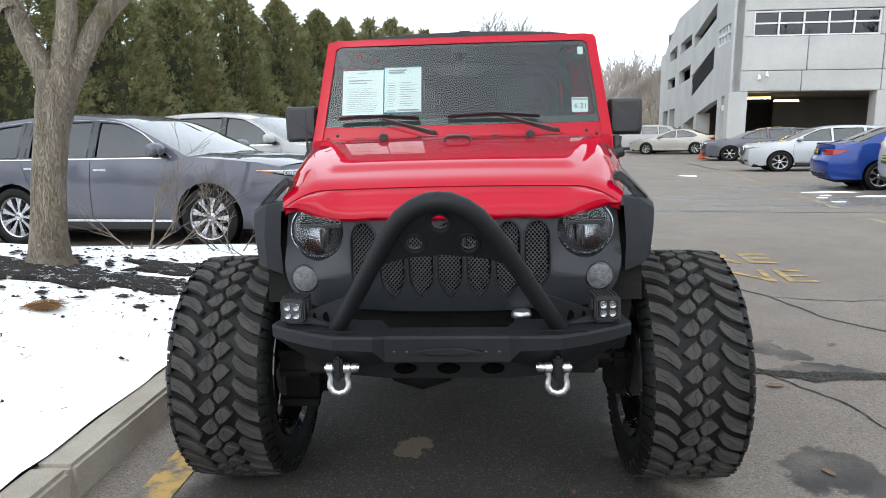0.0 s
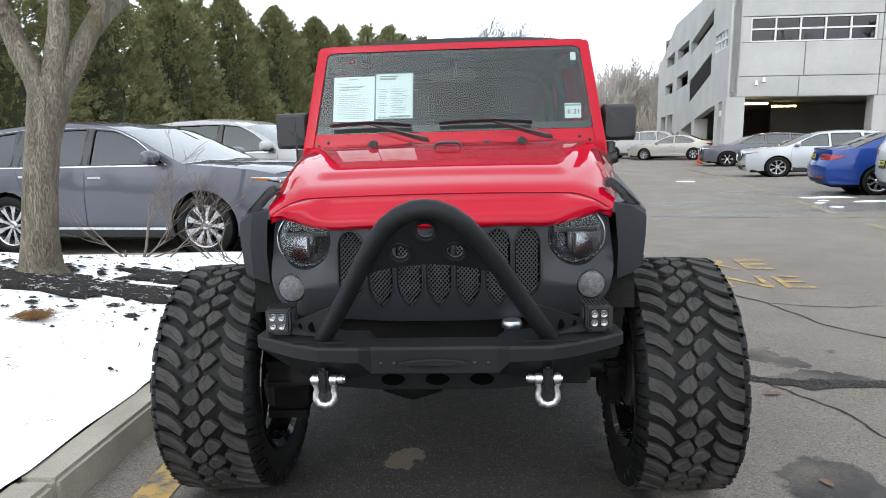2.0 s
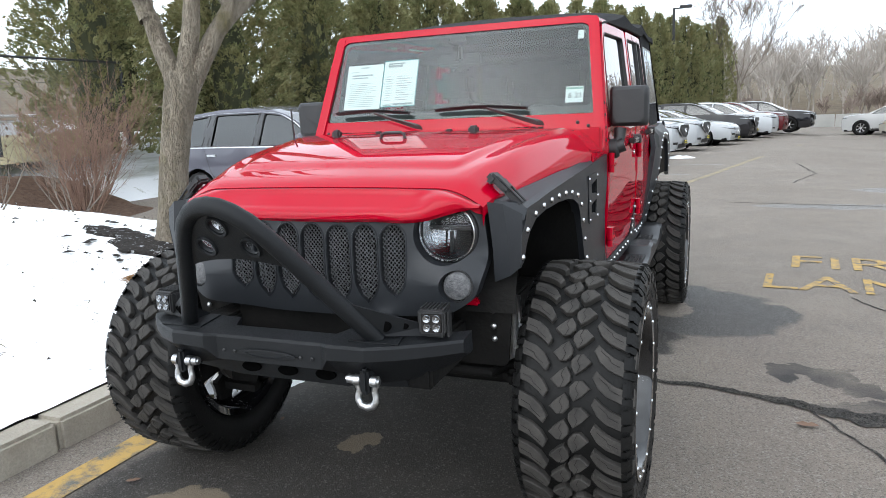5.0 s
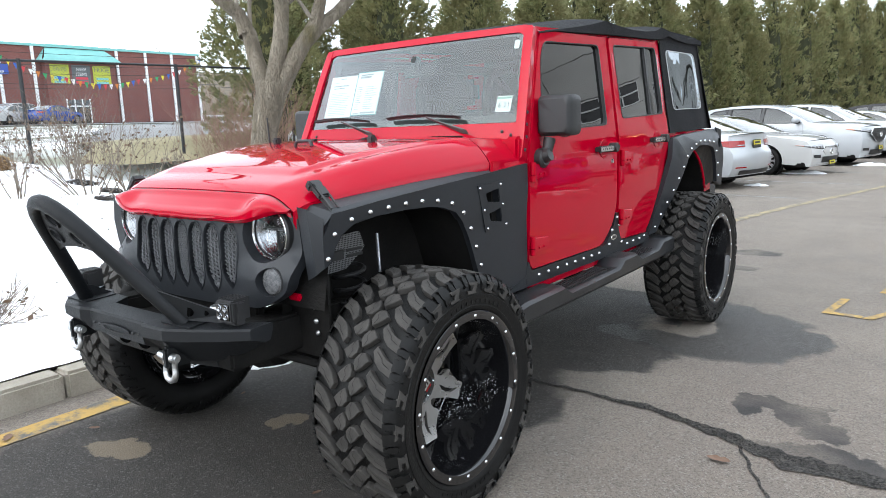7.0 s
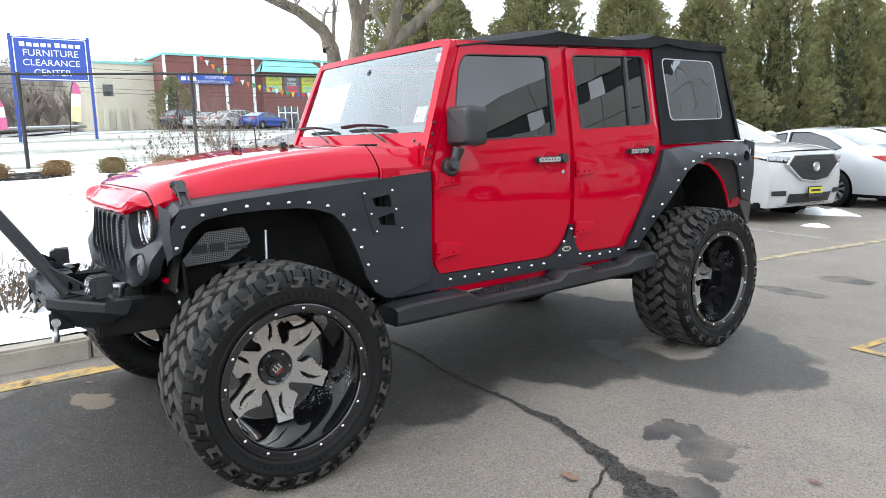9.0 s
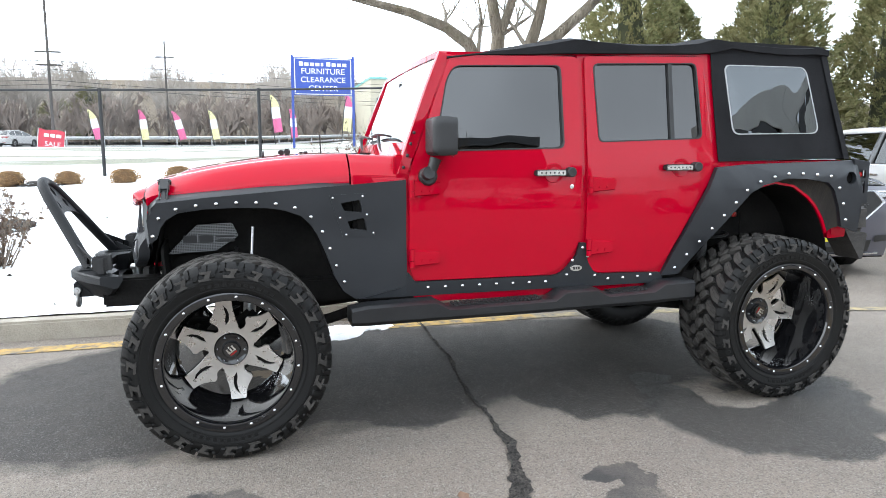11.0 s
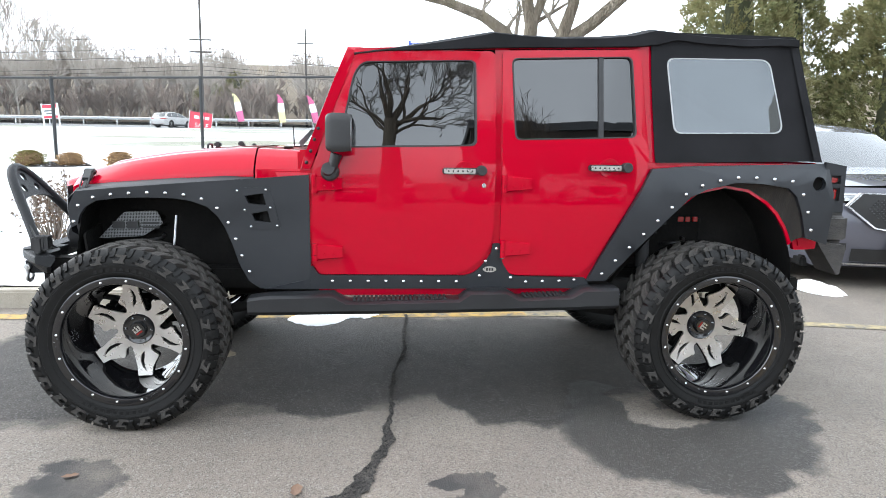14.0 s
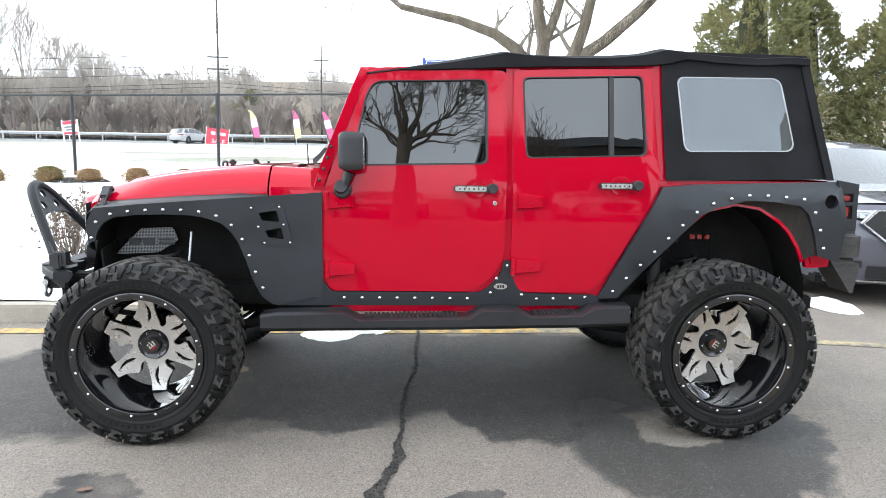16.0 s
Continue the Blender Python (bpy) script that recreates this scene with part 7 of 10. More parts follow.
    for s in (-1, 1):
        # headlamp wrapped round the front corner
        hz0, hz1 = (0.845, 0.965) if kind == "suv" else (0.585, 0.690)
        rows = []
        for k, u in enumerate((0.50, 0.62, 0.74, 0.87, 1.0)):
            row = []
            for z, o in ((hz0 + 0.012 * k, 0.006), ((hz0 + hz1) / 2 + 0.006 * k, 0.022), (hz1, 0.006)):
                x = curve_at(NOSE[kind], z)
                row.append(Vector((x + 0.13 * (1 - u ** 2.5) + o, s * (u * half(x, z) + o * smoothstep(0.8, 1.0, u)), z)))
            rows.append(row)
        for k, back in ((5, 0.14), (6, 0.30)):
            row = []
            for z, o in ((hz0 + 0.012 * k + 0.02 * (k - 4), 0.004), ((hz0 + hz1) / 2 + 0.006 * k + 0.01 * (k - 4), 0.012), (hz1 + 0.004 * (k - 4), 0.004)):
                x = curve_at(NOSE[kind], z) - back
                row.append(Vector((x, s * (half(x, z) + o), z)))
            rows.append(row)
        bm = bmesh.new()
        loft(bm, rows)
        lamp = part("headlamp", bm, CLEARLAMP, root)
        bm = bmesh.new()
        loft(bm, [[p + Vector((o, 0, 0)) for p, o in ((rows[i][0], 0.004), (rows[i][0].lerp(rows[i][1], 0.45), 0.008))] for i in range(7)])
        part("lamp_bezel", bm, GLOSS, lamp)
        bm = bmesh.new()
        loft(bm, [[rows[i][1].lerp(rows[i][2], q) + Vector((0.008, 0, 0)) for q in (0.62, 0.80)] for i in range(7)])
        part("lamp_strip", bm, CHROME, lamp)
        if detail:
            bm = bmesh.new()
            loft(bm, [[p + Vector((0.012, s * 0.004, 0)) for p in (rows[i][0], rows[i][1], rows[i][1].lerp(rows[i][2], 0.55))] for i in (5, 6)])
            part("side_marker", bm, AMBER, lamp)
            for i in range(1, 5):
                a, b = rows[i][1], rows[i][0]
                c = a.lerp(b, 0.18)
                bm = bmesh.new()
                box(bm, c.x - 0.006, c.x + 0.016, c.y - 0.022, c.y + 0.022, c.z - 0.020, c.z + 0.022, 0.006)
                part("led_cell", bm, REFLECTOR, lamp)
        # tail lamp wrapped round the corner, with a clear strip in it
        tz0, tz1 = (0.90, 1.02) if kind == "suv" else (0.815, 0.945)

        def tail_at(u, z, proud):
            y = half(-L2, z)
            return Vector((curve_at(TAIL[kind], z) - 0.13 * (1 - u ** 2.5) - proud, s * (u * y + proud * smoothstep(0.85, 1.0, u)), z))

        rows = []
        for u in (0.50, 0.55, 0.65, 0.75, 0.85, 0.92, 0.97, 1.0):
            rows.append([tail_at(u, z, o) for z, o in ((tz0, 0.002), (tz0 + 0.006, 0.012), (tz1 - 0.006, 0.012), (tz1, 0.002))])
        for q in (0.25, 0.5, 0.75, 1.0):
            x = -L2 + 0.10 + 0.30 * q
            low, high = tz0 + (tz1 - 0.02 - tz0) * q ** 1.3, tz1 - 0.012 * q
            rows.append([Vector((x, s * (half(x, z) + o), z)) for z, o in ((low, 0.001), (low + 0.004, 0.007), (high - 0.002, 0.007), (high, 0.001))])
        bm = bmesh.new()
        loft(bm, rows)
        tail = part("tail_lamp", bm, REDPLASTIC, root)
        bm = bmesh.new()
        loft(bm, [[tail_at(u, z, 0.015) for z in (tz0 + 0.028, tz0 + 0.05)] for u in (0.52, 0.6, 0.7, 0.78)])
        part("lamp_strip", bm, CLEARLAMP, tail)
        bm = bmesh.new()
        loft(bm, [[tail_at(u, z, 0.008) for z in (0.415, 0.44)] for u in (0.55, 0.7, 0.82, 0.92)])
        part("reflector", bm, REDPLASTIC, root)
        bm = bmesh.new()
        loft(bm, [[tail_at(u, z, 0.006) for z in (0.285, 0.33, 0.37)] for u in (0.0, 0.2, 0.4, 0.6, 0.75)])
        part("lower_valance", bm, TRIM, root)
        bm = bmesh.new()
        loft(bm, [[nose_at(s * u, z, 0.010) for z in (0.375 + 0.03 * u, 0.42, 0.47)] for u in (0.66, 0.74, 0.82, 0.90, 0.96)])
        part("lower_intake", bm, TRIM, root)
    if grille:
        big = 1.36 if kind == "suv" else 1.0
        pts = [(u * big, v * big) for u, v in ((-0.30, 0.12), (0.30, 0.12), (0.38, 0.03), (0.20, -0.12), (0.0, -0.15), (-0.20, -0.12), (-0.38, 0.03))]
        out = 0.05 if kind == "suv" else 0.0
        face = lambda u, v: (L2 + 0.105 + out - 0.10 * (abs(u) / W) ** 2.2 - 0.10 * max(0.0, v) - 0.02, u * 1.05, nose_z + v)
        bm = sheet(pts, (), lambda u, v: Vector(face(u, v)) + Vector((0.018, 0, 0)), 0.02, 0.1, 0.0, (1, 0, 0))
        g = part("grille", bm, TRIM, root)
        bm = bmesh.new()
        loft(bm, [[Vector(face(u * k, v * k)) + Vector((o, 0, 0)) for u, v in pts] for k, o in ((1.07, 0.012), (1.055, 0.032), (1.0, 0.03), (0.98, 0.016))], True)
        part("grille_frame", bm, CHROME, g)
        bm = bmesh.new()
        for i in range(-9, 10):
            for j in range(-6, 6):
                u, v = i * 0.040 + (0.020 if j % 2 else 0.0), j * 0.022
                if abs(u) > 0.34 - 0.9 * max(0.0, v - 0.03) - 1.2 * max(0.0, -v) or v < -0.135:
                    continue
                q = Vector(face(u, v)) + Vector((0.020, 0, 0))
                loft(bm, [[q + Vector((o, y * k, z * k)) for y, z in ((-0.010, 0), (0, -0.006), (0.010, 0), (0, 0.006))] for k, o in ((1.0, 0.0), (0.5, 0.010))], True, True)
        tagged(part("mesh_studs", bm, STUD, g), kind="stuff")
        # lower grille and its bright lip
        bm = bmesh.new()
        loft(bm, [[nose_at(u, z, 0.012) for z in (0.29, 0.33, 0.37, 0.42)] for u in [-0.60 + 0.1 * k for k in range(13)]])
        part("lower_grille", bm, TRIM, root)
        bm = bmesh.new()
        loft(bm, [[nose_at(u, z, o) for z, o in ((0.245, 0.004), (0.253, 0.026), (0.270, 0.026), (0.278, 0.004))] for u in [-0.80 + 0.1 * k for k in range(17)]])
        part("chrome_lip", bm, CHROME if kind == "suv" else paint, root)
        bm = bmesh.new()
        lathe(bm, [(0.0, 0.07), (0.014, 0.066), (0.014, 0.052), (0.004, 0.048), (0.004, 0)], 24, pose(L2 + 0.118 + out, 0, nose_z))
        part("emblem", bm, CHROME, g)
    if plate:
        for px, yaw in ((L2 + (0.175 if kind == "suv" else 0.14), 0), (-L2 - (0.13 if kind == "suv" else 0.07), 180)):
            bm = bmesh.new()
            box(bm, -0.008, 0.008, -0.155, 0.155, -0.08, 0.08, 0.006)
            p = part("plate_holder", bm, TRIM, root)
            p.matrix_basis = pose(px, 0, (nose_z - (0.36 if kind == "suv" else 0.26)) if yaw == 0 else 0.72 if kind == "suv" else 0.87, 0, -6, yaw)
            bm = bmesh.new()
            box(bm, 0.008, 0.011, -0.145, 0.145, -0.02, 0.065, 0.0)
            part("print_bar", bm, plate, p)
            bm = bmesh.new()
            box(bm, 0.011, 0.0125, -0.10, 0.10, 0.005, 0.04, 0.0)
            part("print_bar", bm, TRIM, p)
    return root


GREY = car_paint("graphite_paint", (0.118, 0.118, 0.140), (0.090, 0.090, 0.110), 0.35, 0.35)
PEARL = car_paint("pearl_white_paint", (0.47, 0.47, 0.465), (0.42, 0.42, 0.415), 0.0, 0.35)
SILVER = car_paint("silver_paint", (0.50, 0.52, 0.54), (0.43, 0.45, 0.47), 0.45, 0.38)
CHAMPAGNE = car_paint("champagne_paint", (0.46, 0.44, 0.39), (0.40, 0.38, 0.34), 0.4, 0.38)
BLUE = car_paint("blue_paint", (0.012, 0.05, 0.26), (0.008, 0.035, 0.19), 0.2, 0.3)
NIGHT = car_paint("black_paint", (0.012, 0.012, 0.014), (0.02, 0.02, 0.022), 0.1, 0.3)


def bay(dist, along_y, angle=-12.0, nose=True, back=0.0):
    """A pose in the near parking row: dist of the car's middle behind the nose line."""
    x = -1.45 + 0.235 * (along_y - 9.75)
    a = radians(angle)
    c = Vector((x, along_y)) - Vector((math.cos(a), math.sin(a))) * (dist + back)
    return pose(c.x, c.y, 0, 0, 0, angle if nose else angle + 180)


make_car("suv", "suv", "dark grey metallic SUV with chrome window trim beside the bank", GREY, pose(-4.56, 6.72, 0, 0, 0, -9.5), 9, True, True, PLATE_Y, CHROME)
make_car("suv", "suv", "white SUV with a dark five-sided grille", PEARL, bay(2.5, 9.75, back=0.32) @ Matrix.Diagonal((1, 1, 1.06, 1)), 7, True, True, PLATE_Y, CHROME)
make_car("sedan", "sedan_car", "pale silver sedan parked tail outwards", SILVER, bay(2.45, 12.75, -12, False, 0.45), 10, True, True, PLATE_Y)
make_car("sedan", "sedan_car", "white sedan with slim headlamps", PEARL, bay(2.4, 16.5, back=0.7), 10, True, True, PLATE_Y)
make_car("suv", "suv", "silver SUV with a chrome-edged grille", SILVER, bay(2.5, 19.8, back=0.85), 7, True, True, PLATE_Y, CHROME)
make_car("suv", "suv", "silver-grey compact SUV with black lower bumper", SILVER, bay(2.6, 23.2, back=1.0), 7, False, True, PLATE_Y)
make_car("sedan", "sedan_car", "silver compact sedan with alloy wheels", SILVER, bay(2.1, 26.8, back=1.2), 7, False, True, PLATE_Y)
make_car("suv", "suv", "black SUV with bright grille", NIGHT, bay(2.5, 30.2, back=0.9), 7, False, True, PLATE_Y)
make_car("suv", "suv", "blue-grey tall pickup-sized car", SILVER, bay(2.4, 33.6, back=0.75), 6, False, False)
make_car("suv", "suv", "dark red tall car", car_paint("maroon_paint", (0.10, 0.012, 0.015), (0.08, 0.01, 0.012)), bay(2.6, 37.2, back=0.7), 6, False, False)
make_car("suv", "suv", "black SUV at the end of the row", NIGHT, bay(1.9, 41.0, back=0.7), 6, False, True)


def lot(x, y, yaw):
    return pose(x, y, rise(x, y), 0, 0, yaw)


make_car("suv", "suv", "silver compact SUV with alloy wheels", SILVER, lot(11.5, 21.85, 169) @ Matrix.Diagonal((0.96, 0.93, 0.88, 1)), 7, True, True, PLATE_Y)
make_car("sedan", "sedan_car", "bright blue compact sedan parked tail outwards", BLUE, lot(9.80, 13.0, -11) @ Matrix.Diagonal((0.92, 0.94, 0.93, 1)), 7, True, True, PLATE_Y)
make_car("suv", "suv", "white SUV parked tail outwards", PEARL, lot(10.05, 10.4, -11) @ Matrix.Diagonal((0.95, 0.97, 0.96, 1)), 7, True, True, PLATE_Y)
make_car("suv", "suv", "dark grey SUV by the garage", GREY, lot(13.0, 31.0, 169) @ Matrix.Diagonal((1, 1, 0.88, 1)), 6, False, True)
make_car("sedan", "sedan_car", "champagne silver sedan in front of the garage ramp", CHAMPAGNE, lot(11.3, 39.7, 155), 7, True, False)
make_car("suv", "suv", "white SUV behind the silver sedan", PEARL, lot(10.1, 43.2, 160), 7, False, False)

# ---- concrete parking garage ----
PRECAST = surf("precast_concrete", (0.40, 0.40, 0.385), (0.52, 0.515, 0.495), rough=0.85, big=0.5, fine=18, bump=0.2, depth=0.01, piece=0.08)
# darker copy of the precast, with the indoor shade in its colour
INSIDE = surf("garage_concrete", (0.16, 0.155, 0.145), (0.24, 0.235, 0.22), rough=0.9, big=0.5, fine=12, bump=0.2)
WHITE_FRAME = surf("white_window_frame", (0.74, 0.75, 0.75), (0.66, 0.67, 0.67), rough=0.5, bump=0.0)
GARAGE_M = pose(12.7, 34.5, -0.35, 0, 1.2, -6.03)
garage = thing("parking_garage", "pale precast concrete parking garage with sloped ramp openings", "building", GARAGE_M)
# local axes: x along the front, y along the side away from the lot
lamp_mat, ln, ll, lp = shader("strip_lamp_glow")
lp.inputs["Emission Color"].default_value, lp.inputs["Emission Strength"].default_value = (1.0, 0.72, 0.28, 1), 6.0
lp.inputs["Base Color"].default_value = (0.8, 0.7, 0.5, 1)


def slab(parent, name, x0, x1, y0, y1, z0, z1, material=PRECAST, bevel=0.02):
    bm = bmesh.new()
    box(bm, x0, x1, y0, y1, z0, z1, bevel)
    return part(name, bm, material, parent)


PITCH = 7.0
for b in range(4):
    x0 = b * PITCH
    slab(garage, "column", x0 - 0.15, x0 + 0.78, 0, 0.9, -0.6, 3.28)
    # lintel band, wall panels, upper panels
    for k in range(2):
        slab(garage, "wall_panel", x0 + 0.02 + 3.5 * k, x0 + 3.48 + 3.5 * k, 0.03, 0.4, 4.32, 5.96)
    slab(garage, "wall_panel", x0 + 0.02, x0 + 3.28, 0.03, 0.4, 3.30, 4.29)
    slab(garage, "wall_panel", x0 + 3.31, x0 + PITCH - 0.01, 0.03, 0.4, 3.30, 4.29)
    slab(garage, "wall_panel", x0 - 0.15 + 0.17, x0 + 0.86, 0.03, 0.4, 5.99, 7.22)
    slab(garage, "wall_panel", x0 + 6.78, x0 + PITCH - 0.01, 0.03, 0.4, 5.99, 7.22)
    slab(garage, "wall_panel", x0 + 0.02, x0 + PITCH - 0.01, 0.03, 0.4, 7.25, 9.6)
    win = slab(garage, "window", x0 + 0.9, x0 + 6.74, 0.22, 0.26, 6.02, 7.20, window_glass("garage_glass", (0.02, 0.022, 0.025), 1.6) if b == 0 else bpy.data.materials["garage_glass"], 0.0)
    for k in range(6):
        x = x0 + 0.9 + 5.84 * k / 5
        slab(win, "window_bar", x - 0.04, x + 0.04, 0.12, 0.22, 6.0, 7.22, WHITE_FRAME, 0.0)
    for z in (6.02, 6.62, 7.18):
        slab(win, "window_bar", x0 + 0.9, x0 + 6.74, 0.10, 0.2, z - 0.04, z + 0.04, WHITE_FRAME, 0.0)
    slab(garage, "wall_panel", x0 + 0.02, x0 + PITCH - 0.01, 0.03, 0.4, 9.63, 11.2)
    slab(garage, "window", x0 + 0.9, x0 + 6.74, 0.22, 0.26, 11.2, 12.4, bpy.data.materials["garage_glass"], 0.0)
    slab(garage, "wall_panel", x0 + 0.02, x0 + PITCH - 0.01, 0.03, 0.4, 12.4, 14.4)
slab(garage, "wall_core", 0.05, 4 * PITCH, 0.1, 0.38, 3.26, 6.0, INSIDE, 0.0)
slab(garage, "corner_pier", -0.12, 0.45, 0.0, 0.5, 3.28, 9.6)
for x, z in ((1.22, 3.98), (1.58, 4.12)):
    bm = bmesh.new()
    tube(bm, [(x, -0.02, z), (x, -0.18, z + 0.02)], 0.03, 8)
    tube(bm, [(x, -0.16, z + 0.12), (x, -0.24, z - 0.14)], [0.05, 0.09], 10)
    part("security_camera", bm, WHITE_FRAME, garage)
# side with sloped ramp openings
RAMP_RAIL = [(4.75, 4.80), (4.75, 6.05), (11.5, 4.85), (11.3, 3.45)]
side_holes = [
    [(0.25, 5.95), (0.25, 6.92), (4.05, 6.78), (4.05, 5.85)],
    RAMP_RAIL,
    [(4.7, 7.55), (4.7, 8.45), (11.4, 7.38), (11.3, 6.60)],
    [(12.2, 6.9), (12.2, 7.7), (16.8, 7.5), (16.8, 6.7)],
    [(12.2, 4.75), (12.2, 5.7), (16.8, 5.5), (16.8, 4.55)],
    [(18.2, 6.62), (18.2, 7.60), (21.9, 7.36), (21.9, 6.60)],
    [(18.6, 4.48), (18.6, 5.30), (22.4, 5.25), (22.4, 4.46)],
]
outline = [(0.0, 3.30), (5.2, 2.83), (11.8, 1.96), (17.2, 1.26), (17.3, -0.6), (18.0, -0.6), (18.0, 2.9), (20.6, 2.85), (20.7, -0.6), (21.5, -0.6), (21.5, 2.8), (24.2, 2.75), (24.3, -0.6), (26.6, -0.6), (26.6, 7.5), (24.9, 7.5), (18.2, 9.5), (0.0, 9.6)]
bm = sheet(outline, side_holes, lambda u, v: (-0.02, u, v), 0.4, 0.0, 0.01, (-1, 0, 0))
part("side_wall", bm, PRECAST, garage)
# added black sheet that stands for the shade inside the ramp opening
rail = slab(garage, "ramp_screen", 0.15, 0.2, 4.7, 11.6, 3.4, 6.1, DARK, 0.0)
for k in range(40):
    y = 4.8 + k * 0.17
    z = 4.80 - 1.35 * (y - 4.75) / 6.6
    slab(rail, "rail_bar", 0.02, 0.06, y - 0.012, y + 0.012, z, z + 1.27, TRIM, 0.0)
frame_side = slab(garage, "window", 0.12, 0.16, 0.25, 4.05, 5.85, 6.92, bpy.data.materials["garage_glass"], 0.0)
for k in range(6):
    y = 0.25 + 3.8 * k / 5
    slab(frame_side, "window_bar", 0.0, 0.12, y - 0.05, y + 0.05, 5.9, 6.85, WHITE_FRAME, 0.0)
for z in (5.92, 6.4, 6.86):
    slab(frame_side, "window_bar", 0.0, 0.12, 0.25, 4.05, z - 0.04, z + 0.04, WHITE_FRAME, 0.0)
for y in (2.2, 9.0, 13.8):
    slab(garage, "column", -0.05, 0.8, y, y + 0.9, -0.6, 3.0 - 0.11 * y + 0.35)
slab(garage, "height_sign", -0.1, -0.04, 0.9, 1.7, 2.35, 2.65, WHITE_FRAME, 0.0)
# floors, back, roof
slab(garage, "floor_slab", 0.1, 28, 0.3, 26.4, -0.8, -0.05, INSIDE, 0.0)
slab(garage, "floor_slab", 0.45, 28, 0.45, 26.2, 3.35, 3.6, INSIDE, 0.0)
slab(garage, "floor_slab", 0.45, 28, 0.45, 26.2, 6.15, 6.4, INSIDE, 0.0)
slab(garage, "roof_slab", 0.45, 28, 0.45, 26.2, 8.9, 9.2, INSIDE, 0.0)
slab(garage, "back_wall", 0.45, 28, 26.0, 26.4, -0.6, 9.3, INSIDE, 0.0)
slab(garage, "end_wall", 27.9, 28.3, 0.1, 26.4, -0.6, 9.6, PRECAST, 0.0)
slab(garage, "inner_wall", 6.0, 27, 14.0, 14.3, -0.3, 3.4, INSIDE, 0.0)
for x, y in ((2.0, 3.0), (1.2, 9.0), (5.0, 8.0), (9.5, 4.0), (1.0, 16.0)):
    slab(garage, "strip_lamp", x - 0.7, x + 0.7, y - 0.08, y + 0.08, 3.0, 3.12, lamp_mat, 0.0)

# white panel fence and cone at the end of the lot
barrier = thing("panel_fence", "pale grey panel fence at the end of the lot", "fence", pose(7.6, 60, -0.75, 0, 0, -6))
for k in range(3):
    bm = bmesh.new()
    box(bm, k * 1.75, k * 1.75 + 1.68, -0.05, 0.05, 0.0, 1.35, 0.01)
    for j in range(5):
        box(bm, k * 1.75 + 0.1, k * 1.75 + 1.58, -0.065, 0.065, 0.15 + j * 0.24, 0.19 + j * 0.24)
    part("fence_panel", bm, PRECAST, barrier)
cone = thing("traffic_cone", "orange traffic cone by the garage column", "cone", pose(11.0, 33.2, rise(11, 33.2)))
ORANGE = surf("orange_plastic", (0.60, 0.11, 0.03), (0.5, 0.08, 0.02), rough=0.5)
bm = bmesh.new()
tube(bm, [(0, 0, 0.04), (0, 0, 0.35), (0, 0, 0.75)], [0.16, 0.10, 0.035], 14)
part("cone_body", bm, ORANGE, cone)
bm = bmesh.new()
box(bm, -0.2, 0.2, -0.2, 0.2, 0, 0.04, 0.01)
part("cone_base", bm, ORANGE, cone)
# lumps of old snow left on the asphalt
for i, (x, y, a, b, h) in enumerate(((6.2, 18.7, 0.35, 0.25, 0.02), (-2.14, 5.55, 0.35, 0.18, 0.09), (-2.05, 10.9, 0.55, 0.2, 0.12), (-1.35, 9.3, 0.2, 0.12, 0.05), (7.1, 12.0, 0.55, 0.14, 0.03), (7.6, 10.9, 0.5, 0.13, 0.03), (6.75, 11.2, 0.12, 0.07, 0.02), (6.45, 10.7, 0.10, 0.06, 0.02), (6.35, 9.85, 0.13, 0.06, 0.02), (-1.12, 0.72, 0.20, 0.24, 0.05), (-1.20, 1.02, 0.10, 0.16, 0.03), (-1.0, 16.5, 0.5, 0.2, 0.1), (0.1, 19.5, 0.4, 0.2, 0.1), (-1.2, 13.2, 0.25, 0.12, 0.05))):
    bm = bmesh.new()
    rows = []
    for j in range(9):
        r = j / 8
        rows.append([Vector((x + a * r * math.cos(t) * (1 + 0.35 * noise.noise(Vector((math.cos(t) * 1.5, math.sin(t) * 1.5, i))) + 0.5 * noise.noise(Vector((math.cos(t) * 5, math.sin(t) * 5, i)))), y + b * r * math.sin(t) * (1 + 0.35 * noise.noise(Vector((math.cos(t) * 1.5, math.sin(t) * 1.5, i + 5)))), rise(max(x, -1.5), y) - 0.004 + (h * (1 - r * r) * (0.75 + 0.5 * noise.noise(Vector((r * 3 * math.cos(t), r * 3 * math.sin(t), i)))) + 0.008 * (r < 1)))) for t in (2 * math.pi * k / 40 for k in range(40))])
    loft(bm, rows, True)
    tagged(part("snow_lump", bm, SNOW, None, smooth=70), "small melting heap of old snow on the asphalt", "snow", "snow heaps")

# ---- trees, hedge, shrubs ----
BARK = surf("grey_bark", (0.17, 0.145, 0.115), (0.30, 0.265, 0.215), rough=0.9, big=7, fine=45, bump=0.9, depth=0.012, stretch=(1, 1, 0.25))
LICHEN, bn, bl, bp = shader("mossy_bark")
bv = coords(bn, bl, (1, 1, 0.3))
bark_col = blend(bn, bl, fbm(bn, bl, bv, 9, 5), (0.155, 0.127, 0.090), (0.275, 0.235, 0.178))
bark_col = blend(bn, bl, calc(bn, bl, "MULTIPLY", fbm(bn, bl, coords(bn, bl), 3.0, 6, 0.6, 0.53, 0.70), 0.6), bark_col, (0.135, 0.115, 0.035))
fissure = fbm(bn, bl, coords(bn, bl, (1, 1, 0.30)), 95, 4, 0.6, 0.48, 0.64)
bark_col = blend(bn, bl, calc(bn, bl, "MULTIPLY", fissure, 0.32), bark_col, (0.060, 0.050, 0.038))
